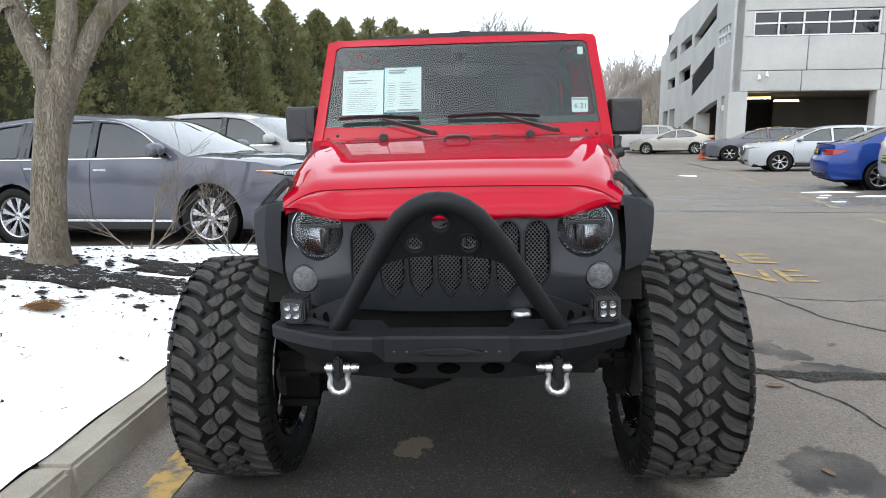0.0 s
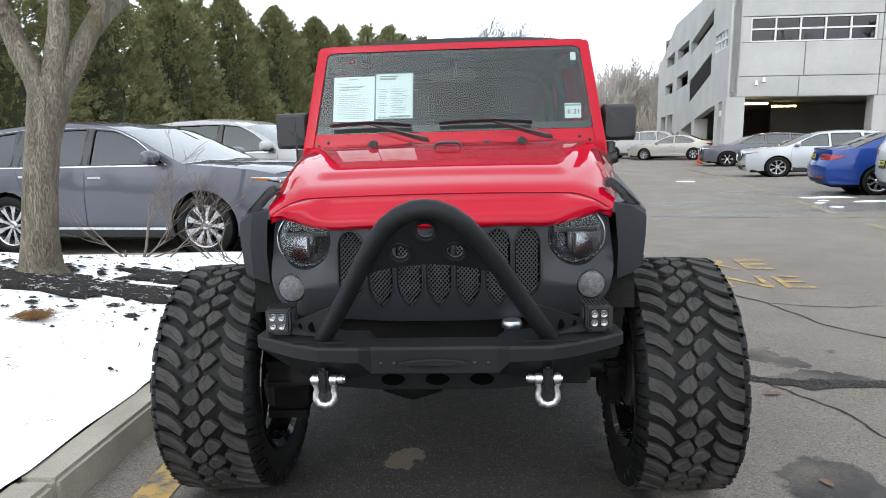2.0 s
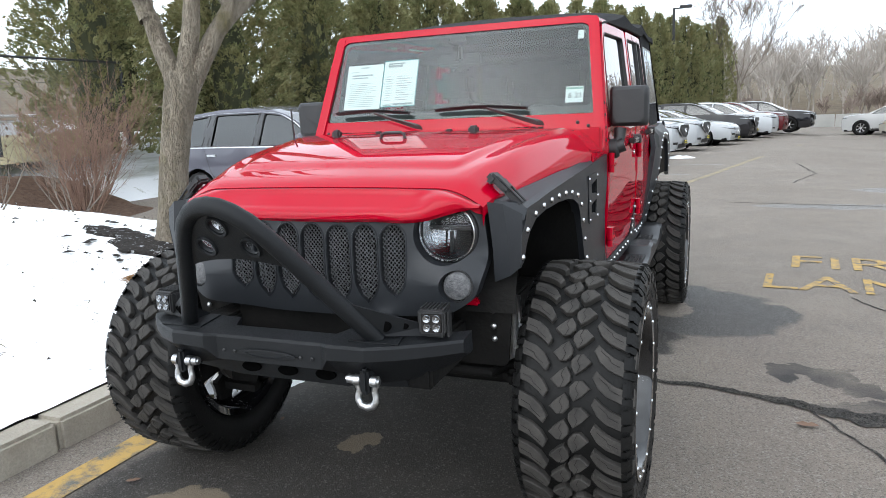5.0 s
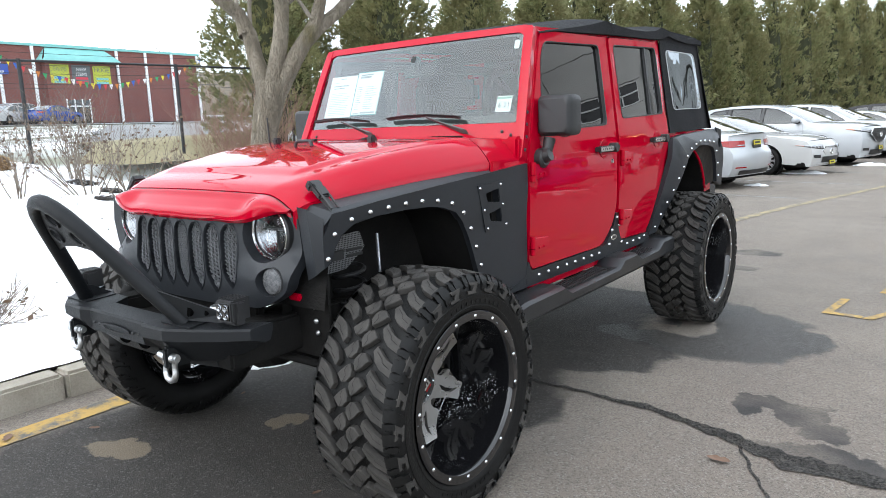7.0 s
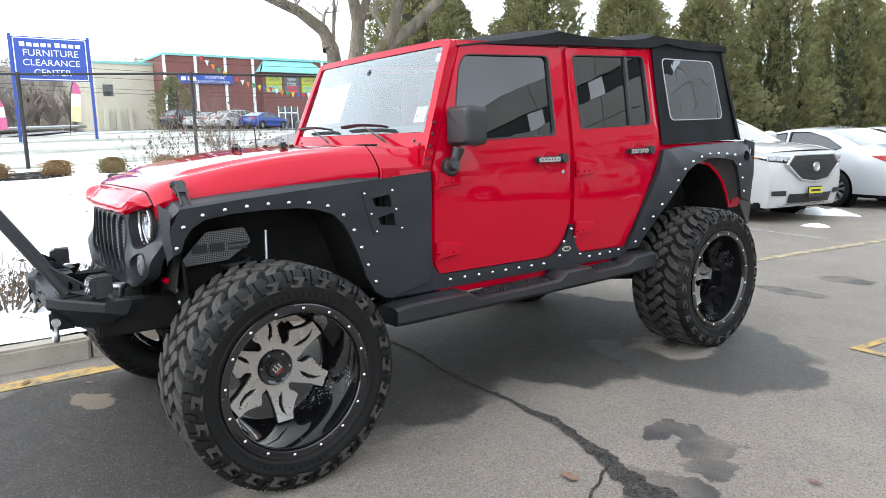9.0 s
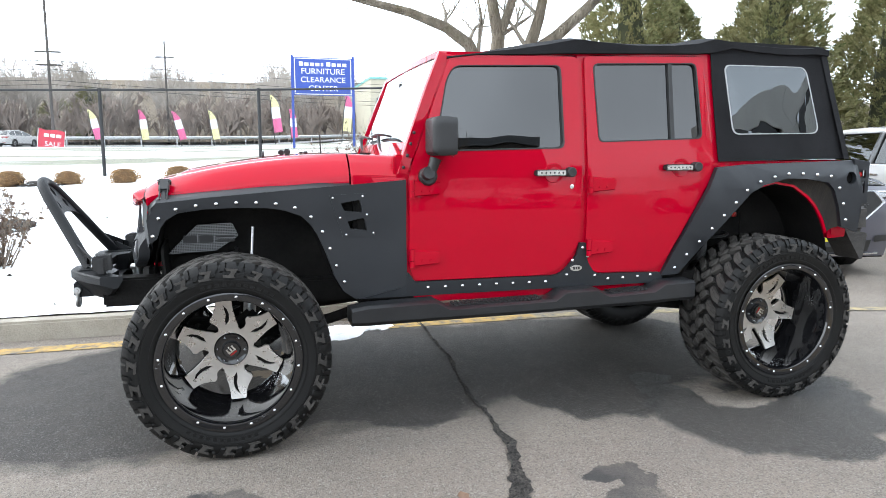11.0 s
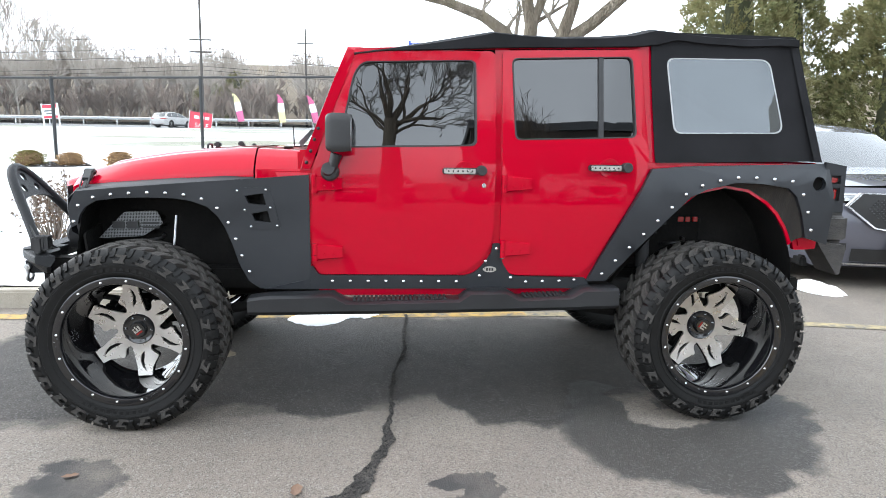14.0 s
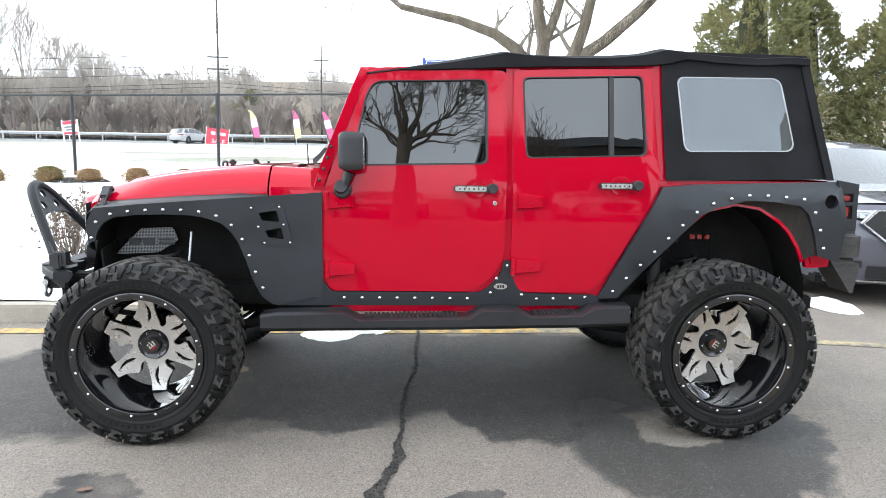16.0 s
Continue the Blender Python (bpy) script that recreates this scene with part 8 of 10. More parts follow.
bl.new(bark_col, bp.inputs["Base Color"])
bp.inputs["Roughness"].default_value = 0.9
relief(bn, bl, bp, calc(bn, bl, "MULTIPLY_ADD", fissure, -1.0, calc(bn, bl, "MULTIPLY", fbm(bn, bl, bv, 38, 4, 0.6, 0.3, 0.7), 0.5)), 1.0, 0.016)
TWIG = surf("grey_twigs", (0.13, 0.105, 0.085), (0.22, 0.18, 0.145), rough=0.9, big=2, fine=30, bump=0.0)
# far trees, lightened so that distance haze is in the colour
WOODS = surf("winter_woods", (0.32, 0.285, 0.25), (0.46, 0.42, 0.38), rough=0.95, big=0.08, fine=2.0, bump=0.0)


def leaf_material(name, a, b, c, through_light=0.3):
    m, n, l, p = shader(name)
    geo = n.new("ShaderNodeNewGeometry")
    v = coords(n, l)
    col = blend(n, l, geo.outputs["Random Per Island"], a, b)
    col = blend(n, l, calc(n, l, "MULTIPLY", fbm(n, l, v, 1.4, 4), 0.55), col, c)
    l.new(col, p.inputs["Base Color"])
    p.inputs["Roughness"].default_value = 0.65
    thin, mx = n.new("ShaderNodeBsdfTranslucent"), n.new("ShaderNodeMixShader")
    l.new(col, thin.inputs["Color"])
    mx.inputs["Fac"].default_value = through_light
    l.new(p.outputs["BSDF"], mx.inputs[1])
    l.new(thin.outputs["BSDF"], mx.inputs[2])
    l.new(mx.outputs["Shader"], n["Material Output"].inputs["Surface"])
    return m


CONIFER = leaf_material("conifer_sprays", (0.105, 0.132, 0.050), (0.300, 0.302, 0.145), (0.275, 0.222, 0.106), 0.45)
TAN_LEAF = leaf_material("dry_tan_foliage", (0.30, 0.18, 0.075), (0.42, 0.28, 0.13), (0.22, 0.12, 0.05))
RUST_LEAF = leaf_material("dry_brown_leaves", (0.085, 0.050, 0.034), (0.21, 0.135, 0.080), (0.075, 0.045, 0.035))
OLIVE_LEAF = leaf_material("olive_foliage", (0.11, 0.12, 0.035), (0.22, 0.20, 0.07), (0.25, 0.17, 0.07))


class Sticks:
    """Gathers tapered branch prisms, then makes one mesh."""

    def __init__(self, sides=4):
        self.v, self.f, self.k = [], [], sides

    def add(self, pts, radii):
        side, rings = None, []
        for i, p in enumerate(pts):
            d = pts[min(i + 1, len(pts) - 1)] - pts[max(i - 1, 0)]
            d = d.normalized() if d.length > 1e-9 else Vector((0, 0, 1))
            side = d.orthogonal().normalized() if side is None else (side - d * side.dot(d)).normalized()
            up = d.cross(side)
            if self.k == 1:
                self.v += [p - side * radii[i], p + side * radii[i]]
                if i:
                    q = len(self.v)
                    self.f.append((q - 4, q - 3, q - 1, q - 2))
                continue
            base = len(self.v)
            for j in range(self.k):
                a = 2 * math.pi * j / self.k
                self.v.append(p + (side * math.cos(a) + up * math.sin(a)) * radii[i])
            rings.append(base)
        for a, b in zip(rings, rings[1:]):
            for j in range(self.k):
                q = (j + 1) % self.k
                self.f.append((a + j, a + q, b + q, b + j))

    def mesh(self, name, material, smooth=True):
        me = bpy.data.meshes.new(name)
        me.from_pydata(self.v, [], self.f)
        me.materials.append(material)
        if smooth:
            me.polygons.foreach_set("use_smooth", [True] * len(me.polygons))
        return me


def grow(st, rnd, p, d, length, r, depth, spread=0.55, up=0.12, kids=3, bend=0.18, least=0.002):
    """A branch that wanders and forks."""
    n = (2 if depth else 1) if st.k == 1 else max(2, int(3 + depth * 0.6))
    pts, rad, q, w = [p.copy()], [r], p.copy(), d.copy()
    for i in range(n):
        w = (w + Vector((rnd.uniform(-1, 1), rnd.uniform(-1, 1), rnd.uniform(-0.6, 1))) * bend + Vector((0, 0, up * 0.3))).normalized()
        q = q + w * (length / n)
        pts.append(q.copy())
        rad.append(max(least, r * (1 - 0.55 * (i + 1) / n)))
    st.add(pts, rad)
    if depth <= 0:
        return
    for i in range(kids):
        k = rnd.uniform(0.35, 1.0) if i else 1.0
        j = min(n, max(1, int(round(k * n))))
        base = (pts[j] - pts[j - 1]).normalized()
        ax = base.orthogonal().normalized()
        turn = Matrix.Rotation(rnd.uniform(0, 2 * math.pi), 3, base)
        nd = (base + turn @ ax * rnd.uniform(spread * 0.6, spread * 1.4) + Vector((0, 0, up))).normalized()
        grow(st, rnd, pts[j], nd, length * rnd.uniform(0.58, 0.82), rad[j] * rnd.uniform(0.55, 0.75), depth - 1, spread, up, kids, bend, least)


def bare_tree(name, label, x, y, z, height, r, seed, depth=5, group="bare trees", least=0.004):
    rnd = random.Random(seed)
    t = thing(name, label, "tree", pose(x, y, z), group)
    st = Sticks(7)
    pts = [Vector((rnd.uniform(-0.02, 0.02) * height * k, rnd.uniform(-0.02, 0.02) * height * k, height * 0.38 * k)) for k in (0, 0.3, 0.6, 1)]
    pts[0].z -= 0.3
    st.add(pts, [r * 1.25, r, r * 0.92, r * 0.85])
    piece("trunk", st.mesh("trunk", BARK), t, Matrix())
    st = Sticks(4)
    for i in range(4):
        a = i * 1.57 + rnd.uniform(-0.4, 0.4)
        grow(st, rnd, pts[-1] - Vector((0, 0, rnd.uniform(0, 0.12) * height)), Vector((math.cos(a) * 0.55, math.sin(a) * 0.55, 1)).normalized(), height * 0.26, r * 0.6, depth, 0.6, 0.10, 3, 0.16, least)
    piece("crown", st.mesh("crown", TWIG), t, Matrix())
    return t


# the pruned tree on the bank
tree = thing("bare_tree", "bare grey-barked tree with pruned limbs on the snowy bank", "tree", pose(-3.33, 2.45, 0.0))
st = Sticks(18)
trunk_pts = [Vector(p) for p in ((0, 0, 0.30), (0.0, 0, 0.42), (0.005, 0, 0.50), (0.015, 0.01, 0.7), (0.045, 0.04, 1.1), (0.08, 0.09, 1.45), (0.12, 0.14, 1.72), (0.15, 0.18, 1.90))]
st.add(trunk_pts, [0.25, 0.205, 0.158, 0.134, 0.124, 0.126, 0.148, 0.13])
limbs = [
    ([(0.11, 0.13, 1.70), (0.03, 0.16, 1.93), (-0.08, 0.17, 2.16), (-0.17, 0.19, 2.40), (-0.22, 0.11, 2.60), (-0.25, -0.15, 2.78), (-0.27, -0.55, 2.92), (-0.32, -1.2, 3.06)], [0.10, 0.088, 0.080, 0.074, 0.068, 0.058, 0.048, 0.034]),
    ([(0.14, 0.17, 1.76), (0.165, 0.22, 2.05), (0.19, 0.28, 2.32), (0.21, 0.31, 2.62), (0.22, 0.24, 2.93), (0.20, 0.20, 3.4), (0.25, 0.12, 3.9)], [0.105, 0.085, 0.078, 0.070, 0.058, 0.045, 0.03]),
    ([(0.16, 0.19, 1.78), (0.24, 0.31, 2.02), (0.31, 0.44, 2.25), (0.36, 0.60, 2.48), (0.385, 0.70, 2.80), (0.40, 0.80, 3.3), (0.45, 0.95, 3.9)], [0.105, 0.090, 0.080, 0.070, 0.056, 0.045, 0.03]),
    ([(0.31, 0.44, 2.25), (0.36, 0.66, 2.46), (0.38, 0.90, 2.62), (0.40, 1.25, 2.93), (0.45, 1.55, 3.25), (0.52, 1.9, 3.6), (0.6, 2.3, 3.9)], [0.07, 0.066, 0.062, 0.056, 0.047, 0.038, 0.028]),
    ([(-0.17, 0.14, 2.38), (-0.23, 0.155, 2.50), (-0.265, 0.16, 2.58)], [0.066, 0.058, 0.052]),
    ([(0.21, 0.31, 2.60), (0.235, 0.42, 2.90), (0.29, 0.55, 3.4), (0.35, 0.6, 3.8)], [0.052, 0.047, 0.038, 0.028]),
]
for pts, rad in limbs:
    st.add([Vector(p) for p in pts], rad)
piece("trunk", st.mesh("trunk", LICHEN), tree, Matrix())
st = Sticks(5)
rnd = random.Random(11)
for pts, rad in limbs[:4]:
    for k in (3, 4, 5, len(pts) - 1):
        d = (Vector(pts[k]) - Vector(pts[k - 1])).normalized()
        side = Vector((rnd.uniform(-1, 1), rnd.uniform(-1, 1), 0.35)).normalized()
        grow(st, rnd, Vector(pts[k]), (d * (1.0 if k == len(pts) - 1 else 0.35) + side * 0.7).normalized(), 0.75 if k == len(pts) - 1 else 0.5, rad[k] * (0.95 if k == len(pts) - 1 else 0.4), 4 if k == len(pts) - 1 else 3, 0.6, 0.05, 3, 0.2, 0.0022)
piece("crown", st.mesh("crown", BARK), tree, Matrix(), "bare twigs")
bm = bmesh.new()
lathe(bm, [(0.0, 0.055), (0.006, 0.05), (0.006, 0.0)], 16, pose(-0.268, 0.16, 2.585, 0, -68, 180))
part("cut_stub", bm, surf("cut_wood", (0.45, 0.33, 0.19), (0.36, 0.25, 0.14), rough=0.8), tree, "pale sawn limb end")


def spray_mesh(name, rnd, count, shape, size, material, lean=0.5, core=None):
    """Many small pointed sprays over a solid of revolution; shape(k) gives the radius at height k in 0..1 of it."""
    v, f = [], []
    for _ in range(count):
        k = rnd.random() ** 0.9
        a = rnd.uniform(0, 2 * math.pi)
        lump = 1 + 0.34 * noise.noise(Vector((math.cos(a) * 2.2, math.sin(a) * 2.2, k * 9 + rnd.random() * 0.1))) + 0.10 * noise.noise(Vector((math.cos(a) * 6, math.sin(a) * 6, k * 26)))
        rr, h = shape(k)
        depth = 1 - 0.40 * rnd.random() ** 2.0
        c = Vector((math.cos(a) * rr * lump * depth, math.sin(a) * rr * lump * depth, h))
        out = Vector((math.cos(a), math.sin(a), lean + rnd.uniform(-0.5, 0.5))).normalized()
        out = (out + Vector((rnd.uniform(-1, 1), rnd.uniform(-1, 1), rnd.uniform(-0.6, 0.6))) * 0.5).normalized()
        s = out.cross(Vector((rnd.uniform(-1, 1), rnd.uniform(-1, 1), rnd.uniform(-1, 1)))).normalized()
        z = size * rnd.uniform(0.6, 1.5)
        b = len(v)
        v += [c - out * z * 0.4, c + s * z * 0.30, c + out * z * 0.75, c - s * z * 0.26]
        f.append((b, b + 1, b + 2, b + 3))
    me = bpy.data.meshes.new(name)
    me.from_pydata(v, [], f)
    me.materials.append(material)
    return me


def core_mesh(name, shape, material, inset=0.66, seg=14):
    bm = bmesh.new()
    rows = []
    for i in range(9):
        rr, h = shape(i / 8)
        rows.append([Vector((math.cos(a) * rr * inset, math.sin(a) * rr * inset, h)) for a in (2 * math.pi * j / seg for j in range(seg))])
    loft(bm, rows, True, True)
    me = bpy.data.meshes.new(name)
    bm.to_mesh(me)
    bm.free()
    me.materials.append(material)
    return me


def plume_mesh(name, rnd, plumes, fans, shape, size, material):
    """Flat feathery fans of small sprays in clumps over a solid of revolution."""
    v, f = [], []
    for _ in range(plumes):
        k = rnd.random() ** 0.85
        a = rnd.uniform(0, 2 * math.pi)
        lump = 1 + 0.42 * noise.noise(Vector((math.cos(a) * 1.9, math.sin(a) * 1.9, k * 7))) + 0.22 * noise.noise(Vector((math.cos(a) * 5, math.sin(a) * 5, k * 19)))
        rr, h = shape(k)
        depth = 1 - 0.42 * rnd.random() ** 1.8
        c = Vector((math.cos(a) * rr * lump * depth, math.sin(a) * rr * lump * depth, h))
        out = Vector((math.cos(a) + rnd.uniform(-0.5, 0.5), math.sin(a) + rnd.uniform(-0.5, 0.5), rnd.uniform(0.1, 1.3))).normalized()
        s = out.cross(Vector((rnd.uniform(-1, 1), rnd.uniform(-1, 1), rnd.uniform(-1, 1)))).normalized()
        n = out.cross(s)
        long = size * rnd.uniform(1.6, 3.4)
        for _ in range(fans):
            q = rnd.random()
            w = rnd.uniform(-1, 1)
            p = c + out * long * (q - 0.4) + s * long * 0.42 * w * (1 - 0.55 * q) + n * size * rnd.uniform(-0.4, 0.4)
            d = (out + s * w * 0.9 + n * rnd.uniform(-0.45, 0.45)).normalized()
            e = (d.cross(n) + n * rnd.uniform(-0.6, 0.6)).normalized()
            z = size * rnd.uniform(0.5, 1.2)
            b = len(v)
            v += [p - d * z * 0.5, p + e * z * 0.24, p + d * z * 0.7, p - e * z * 0.24]
            f.append((b, b + 1, b + 2, b + 3))
    me = bpy.data.meshes.new(name)
    me.from_pydata(v, [], f)
    me.materials.append(material)
    return me


def cone_shape(k):
    """Broad column, drawn in at the top."""
    w = (1.12 + 0.36 * min(1.0, k / 0.25)) * max(0.0, 1 - k ** 3.2) ** 0.75 * (1 - 0.15 * k)
    return max(0.03, w), 0.05 + 4.9 * k


def top_shape(k):
    w, h = cone_shape(k)
    return max(0.02, w - 0.12), h


# dark solid filling; its colour stands for the shade deep in the hedge
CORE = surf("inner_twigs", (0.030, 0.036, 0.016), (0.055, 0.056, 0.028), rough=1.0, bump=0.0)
near_kinds = [plume_mesh("crown", random.Random(40 + i), 2300, 22, cone_shape, 0.075, CONIFER) for i in range(3)]
far_kinds = [plume_mesh("crown", random.Random(60 + i), 760, 13, cone_shape, 0.13, CONIFER) for i in range(3)]
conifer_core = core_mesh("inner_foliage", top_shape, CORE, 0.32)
trunk_st = Sticks(8)
trunk_st.add([Vector((0, 0, -0.3)), Vector((0, 0, 1.5)), Vector((0, 0, 4.2))], [0.12, 0.10, 0.02])
conifer_trunk = trunk_st.mesh("trunk", BARK)
rnd = random.Random(3)


def conifer(x, y, height, wide, near=False):
    t = thing("arborvitae", "tall dark green arborvitae with browned tips in a dense hedge", "tree", pose(x, y, max(0.0, rise(x, y)) - 0.02, 0, 0, rnd.uniform(0, 360)) @ Matrix.Diagonal((wide, wide, height / 5.0, 1)), "hedge row")
    piece("trunk", conifer_trunk, t, Matrix())
    piece("crown", rnd.choice(near_kinds if near else far_kinds), t, Matrix())
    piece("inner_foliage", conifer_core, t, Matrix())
    return t


y = 9.2
for i in range(18):
    conifer(-11.5 + 0.235 * (y - 8.6) + rnd.uniform(-0.15, 0.15), y, 4.95 + 0.10 * min(9.0, y - 8.6) + 0.05 * max(0.0, y - 17.6) + rnd.uniform(-0.2, 0.6), rnd.uniform(1.0, 1.14), i < 8)
    y += 3.45 if i == 0 else rnd.uniform(2.75, 3.15)
# a second, lower row behind it
for i in range(16):
    y = 11.0 + i * 3.0 + rnd.uniform(-0.4, 0.4)
    conifer(-13.4 + 0.235 * (y - 8.6), y, (3.4 if i < 2 else 4.9) + 0.06 * (y - 8.6) + rnd.uniform(-0.3, 1.0), rnd.uniform(0.85, 1.05), i < 2)


# rounded dormant shrubs along the fence
def ball_shape(k):
    t = math.pi * (0.06 + 0.9 * k)
    return 0.30 * math.sin(t), 0.20 - 0.24 * math.cos(t)


ball_kinds = [spray_mesh("foliage", random.Random(70 + i), 1500, ball_shape, 0.035, TAN_LEAF, 0.2) for i in range(2)]
olive_ball = spray_mesh("foliage", random.Random(75), 1500, ball_shape, 0.04, OLIVE_LEAF, 0.8)
# solid core in darkened leaf colour, painted shade between the leaves
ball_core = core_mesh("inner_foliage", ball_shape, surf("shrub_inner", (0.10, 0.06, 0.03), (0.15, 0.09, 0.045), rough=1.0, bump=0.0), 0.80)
for i, (y, s, olive) in enumerate(((-7.9, 1.0, 0), (-6.8, 1.0, 0), (-5.70, 1.1, 1), (-4.92, 1.0, 0), (-3.99, 1.0, 0), (-3.05, 0.9, 0), (-2.1, 0.95, 0), (-1.15, 1.0, 0), (-0.22, 1.05, 0), (0.72, 1.0, 0), (1.6, 0.95, 1), (2.5, 0.9, 0))):
    x = -9.95
    t = thing("shrub", "low rounded olive-green shrub in the snow" if olive else "low rounded tan dormant shrub in the snow", "shrub", pose(x, y, rise(x, y) - 0.04, 0, 0, i * 50) @ Matrix.Diagonal((s * 0.92, s * 0.92, s * 0.70, 1)), "shrubs along the fence")
    piece("foliage", olive_ball if olive else ball_kinds[i % 2], t, Matrix())
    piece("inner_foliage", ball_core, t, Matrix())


def twig_bush(x, y, label, height, spread, stems, seed, leaves=0, material=TWIG):
    rnd = random.Random(seed)
    t = thing("bare_bush", label, "bush", pose(x, y, rise(x, y) - 0.03), "bare bushes")
    st = Sticks(4)
    for i in range(stems):
        a, s = rnd.uniform(0, 2 * math.pi), rnd.uniform(0.1, 1.0)
        d = Vector((math.cos(a) * spread * s, math.sin(a) * spread * s, height * 0.8)).normalized()
        grow(st, rnd, Vector((math.cos(a) * 0.3 * spread * s, math.sin(a) * 0.3 * spread * s, 0)), d, height * rnd.uniform(0.45, 0.75), 0.009, 2, 0.5, 0.15, 3, 0.14, 0.0022)
    piece("branchwork", st.mesh("branchwork", material), t, Matrix())
    if leaves:
        v, f = [], []
        for _ in range(leaves):
            c = Vector(rnd.choice(st.v))
            o = Vector((rnd.uniform(-1, 1), rnd.uniform(-1, 1), rnd.uniform(-1, 0.3))).normalized()
            s = o.cross(Vector((rnd.uniform(-1, 1), rnd.uniform(-1, 1), rnd.uniform(-1, 1)))).normalized()
            z, b = rnd.uniform(0.022, 0.055), len(v)
            v += [c, c + o * z * 0.5 + s * z * 0.4, c + o * z, c + o * z * 0.5 - s * z * 0.4]
            f.append((b, b + 1, b + 2, b + 3))
        me = bpy.data.meshes.new("dry_leaves")
        me.from_pydata(v, [], f)
        me.materials.append(RUST_LEAF)
        piece("dry_leaves", me, t, Matrix())
    return t


REDTWIG = surf("reddish_twigs", (0.20, 0.12, 0.09), (0.30, 0.19, 0.14), rough=0.85, big=4, fine=30, bump=0.0)
for i, (x, y, h, sp, n, lv) in enumerate(((-5.75, 2.45, 0.85, 0.75, 10, 150), (-6.5, 2.3, 0.85, 0.8, 10, 150), (-7.3, 2.6, 0.95, 0.8, 10, 140), (-8.3, 2.9, 0.9, 0.8, 9, 130), (-6.9, 1.6, 0.7, 0.8, 9, 130), (-5.2, 3.0, 0.6, 0.7, 7, 70), (-8.9, 3.4, 1.3, 0.6, 7, 30), (-2.95, -2.10, 0.50, 0.32, 34, 460), (-2.32, -0.72, 0.34, 0.6, 44, 260))):
    twig_bush(x, y, "low bush with dry brown leaves in the snow", h, sp, n, 100 + i, lv, TWIG)
for i, (x, y, h, sp, n) in enumerate(((-9.7, 7.0, 1.65, 1.1, 52), (-9.2, 6.6, 1.3, 1.0, 34), (-10.1, 7.7, 1.5, 1.0, 34))):
    twig_bush(x, y, "upright leafless bush with reddish twigs", h, sp, n, 140 + i, 0, REDTWIG)
for i, (x, y, h, sp, n) in enumerate(((-2.15, 4.1, 0.42, 0.8, 6), (-2.6, 4.45, 0.40, 0.9, 6))):
    twig_bush(x, y, "thin leafless bush at the end of the bank", h, sp, n, 160 + i, 0, TWIG)


shrub = thing("bare_bush", "leggy bare shrub with long thin stems on the bank", "bush", pose(-3.55, 4.50, rise(-3.55, 4.5) - 0.02), "bare bushes")
st, rnd = Sticks(6), random.Random(171)
for p, d, ln, r, depth in (((0, 0, 0), (0.30, -0.05, 1.0), 0.62, 0.018, 3), ((0.03, 0, 0), (0.75, 0.0, 0.75), 0.45, 0.011, 2), ((-0.22, 0.02, 0), (-0.6, 0.05, 0.65), 0.48, 0.012, 2), ((0.05, 0.05, 0), (0.95, 0.1, 0.30), 0.48, 0.010, 3), ((0.02, -0.05, 0), (0.60, -0.2, 0.28), 0.45, 0.009, 4), ((0.30, 0, 0.02), (0.7, 0.1, 0.5), 0.40, 0.009, 4), ((-0.20, 0, 0), (0.1, 0.0, 1.0), 0.10, 0.018, 0)):
    grow(st, rnd, Vector(p), Vector(d).normalized(), ln, r, depth, 0.50, 0.10, 3, 0.16, 0.0024)
piece("branchwork", st.mesh("branchwork", TWIG), shrub, Matrix())


# mulch round the tree and in patches that the snow leaves bare
def mulch_patch(x, y, a, b, seed, h=0.02):
    bm, rows = bmesh.new(), []
    for j in range(13):
        r = j / 12
        rows.append([])
        for k in range(40):
            t = 2 * math.pi * k / 40
            w = 1 + 0.45 * noise.noise(Vector((math.cos(t) * 1.7, math.sin(t) * 1.7, seed))) + 0.22 * noise.noise(Vector((math.cos(t) * 5, math.sin(t) * 5, seed)))
            px, py = x + a * r * w * math.cos(t), y + b * r * w * math.sin(t)
            rows[-1].append(Vector((px, py, rise(px, min(py, 4.98)) + 0.018 + h * (1 - r ** 4) + 0.012 * noise.noise(Vector((px * 16, py * 16, 2))) - 0.03 * (r == 1))))
    loft(bm, rows, True)
    return tagged(part("mulch", bm, MULCH, None, smooth=30), "dark bark mulch showing through the snow", kind="structure")


for i, (x, y, a, b) in enumerate(((-3.15, 2.22, 0.62, 0.26), (-2.45, 2.32, 0.42, 0.20), (-2.5, 2.9, 0.42, 0.22), (-3.9, 2.35, 0.4, 0.16), (-2.05, 3.3, 0.25, 0.3), (-5.9, 2.25, 0.30, 0.12), (-7.6, 2.7, 0.30, 0.14), (-6.6, 2.6, 0.2, 0.1), (-4.5, -2.5, 0.4, 0.28), (-9.95, -5.2, 0.4, 0.7), (-9.95, -3.5, 0.35, 0.5), (-9.95, 0.3, 0.35, 0.6))):
    mulch_patch(x, y, a, b, i * 3.1, 0.02)


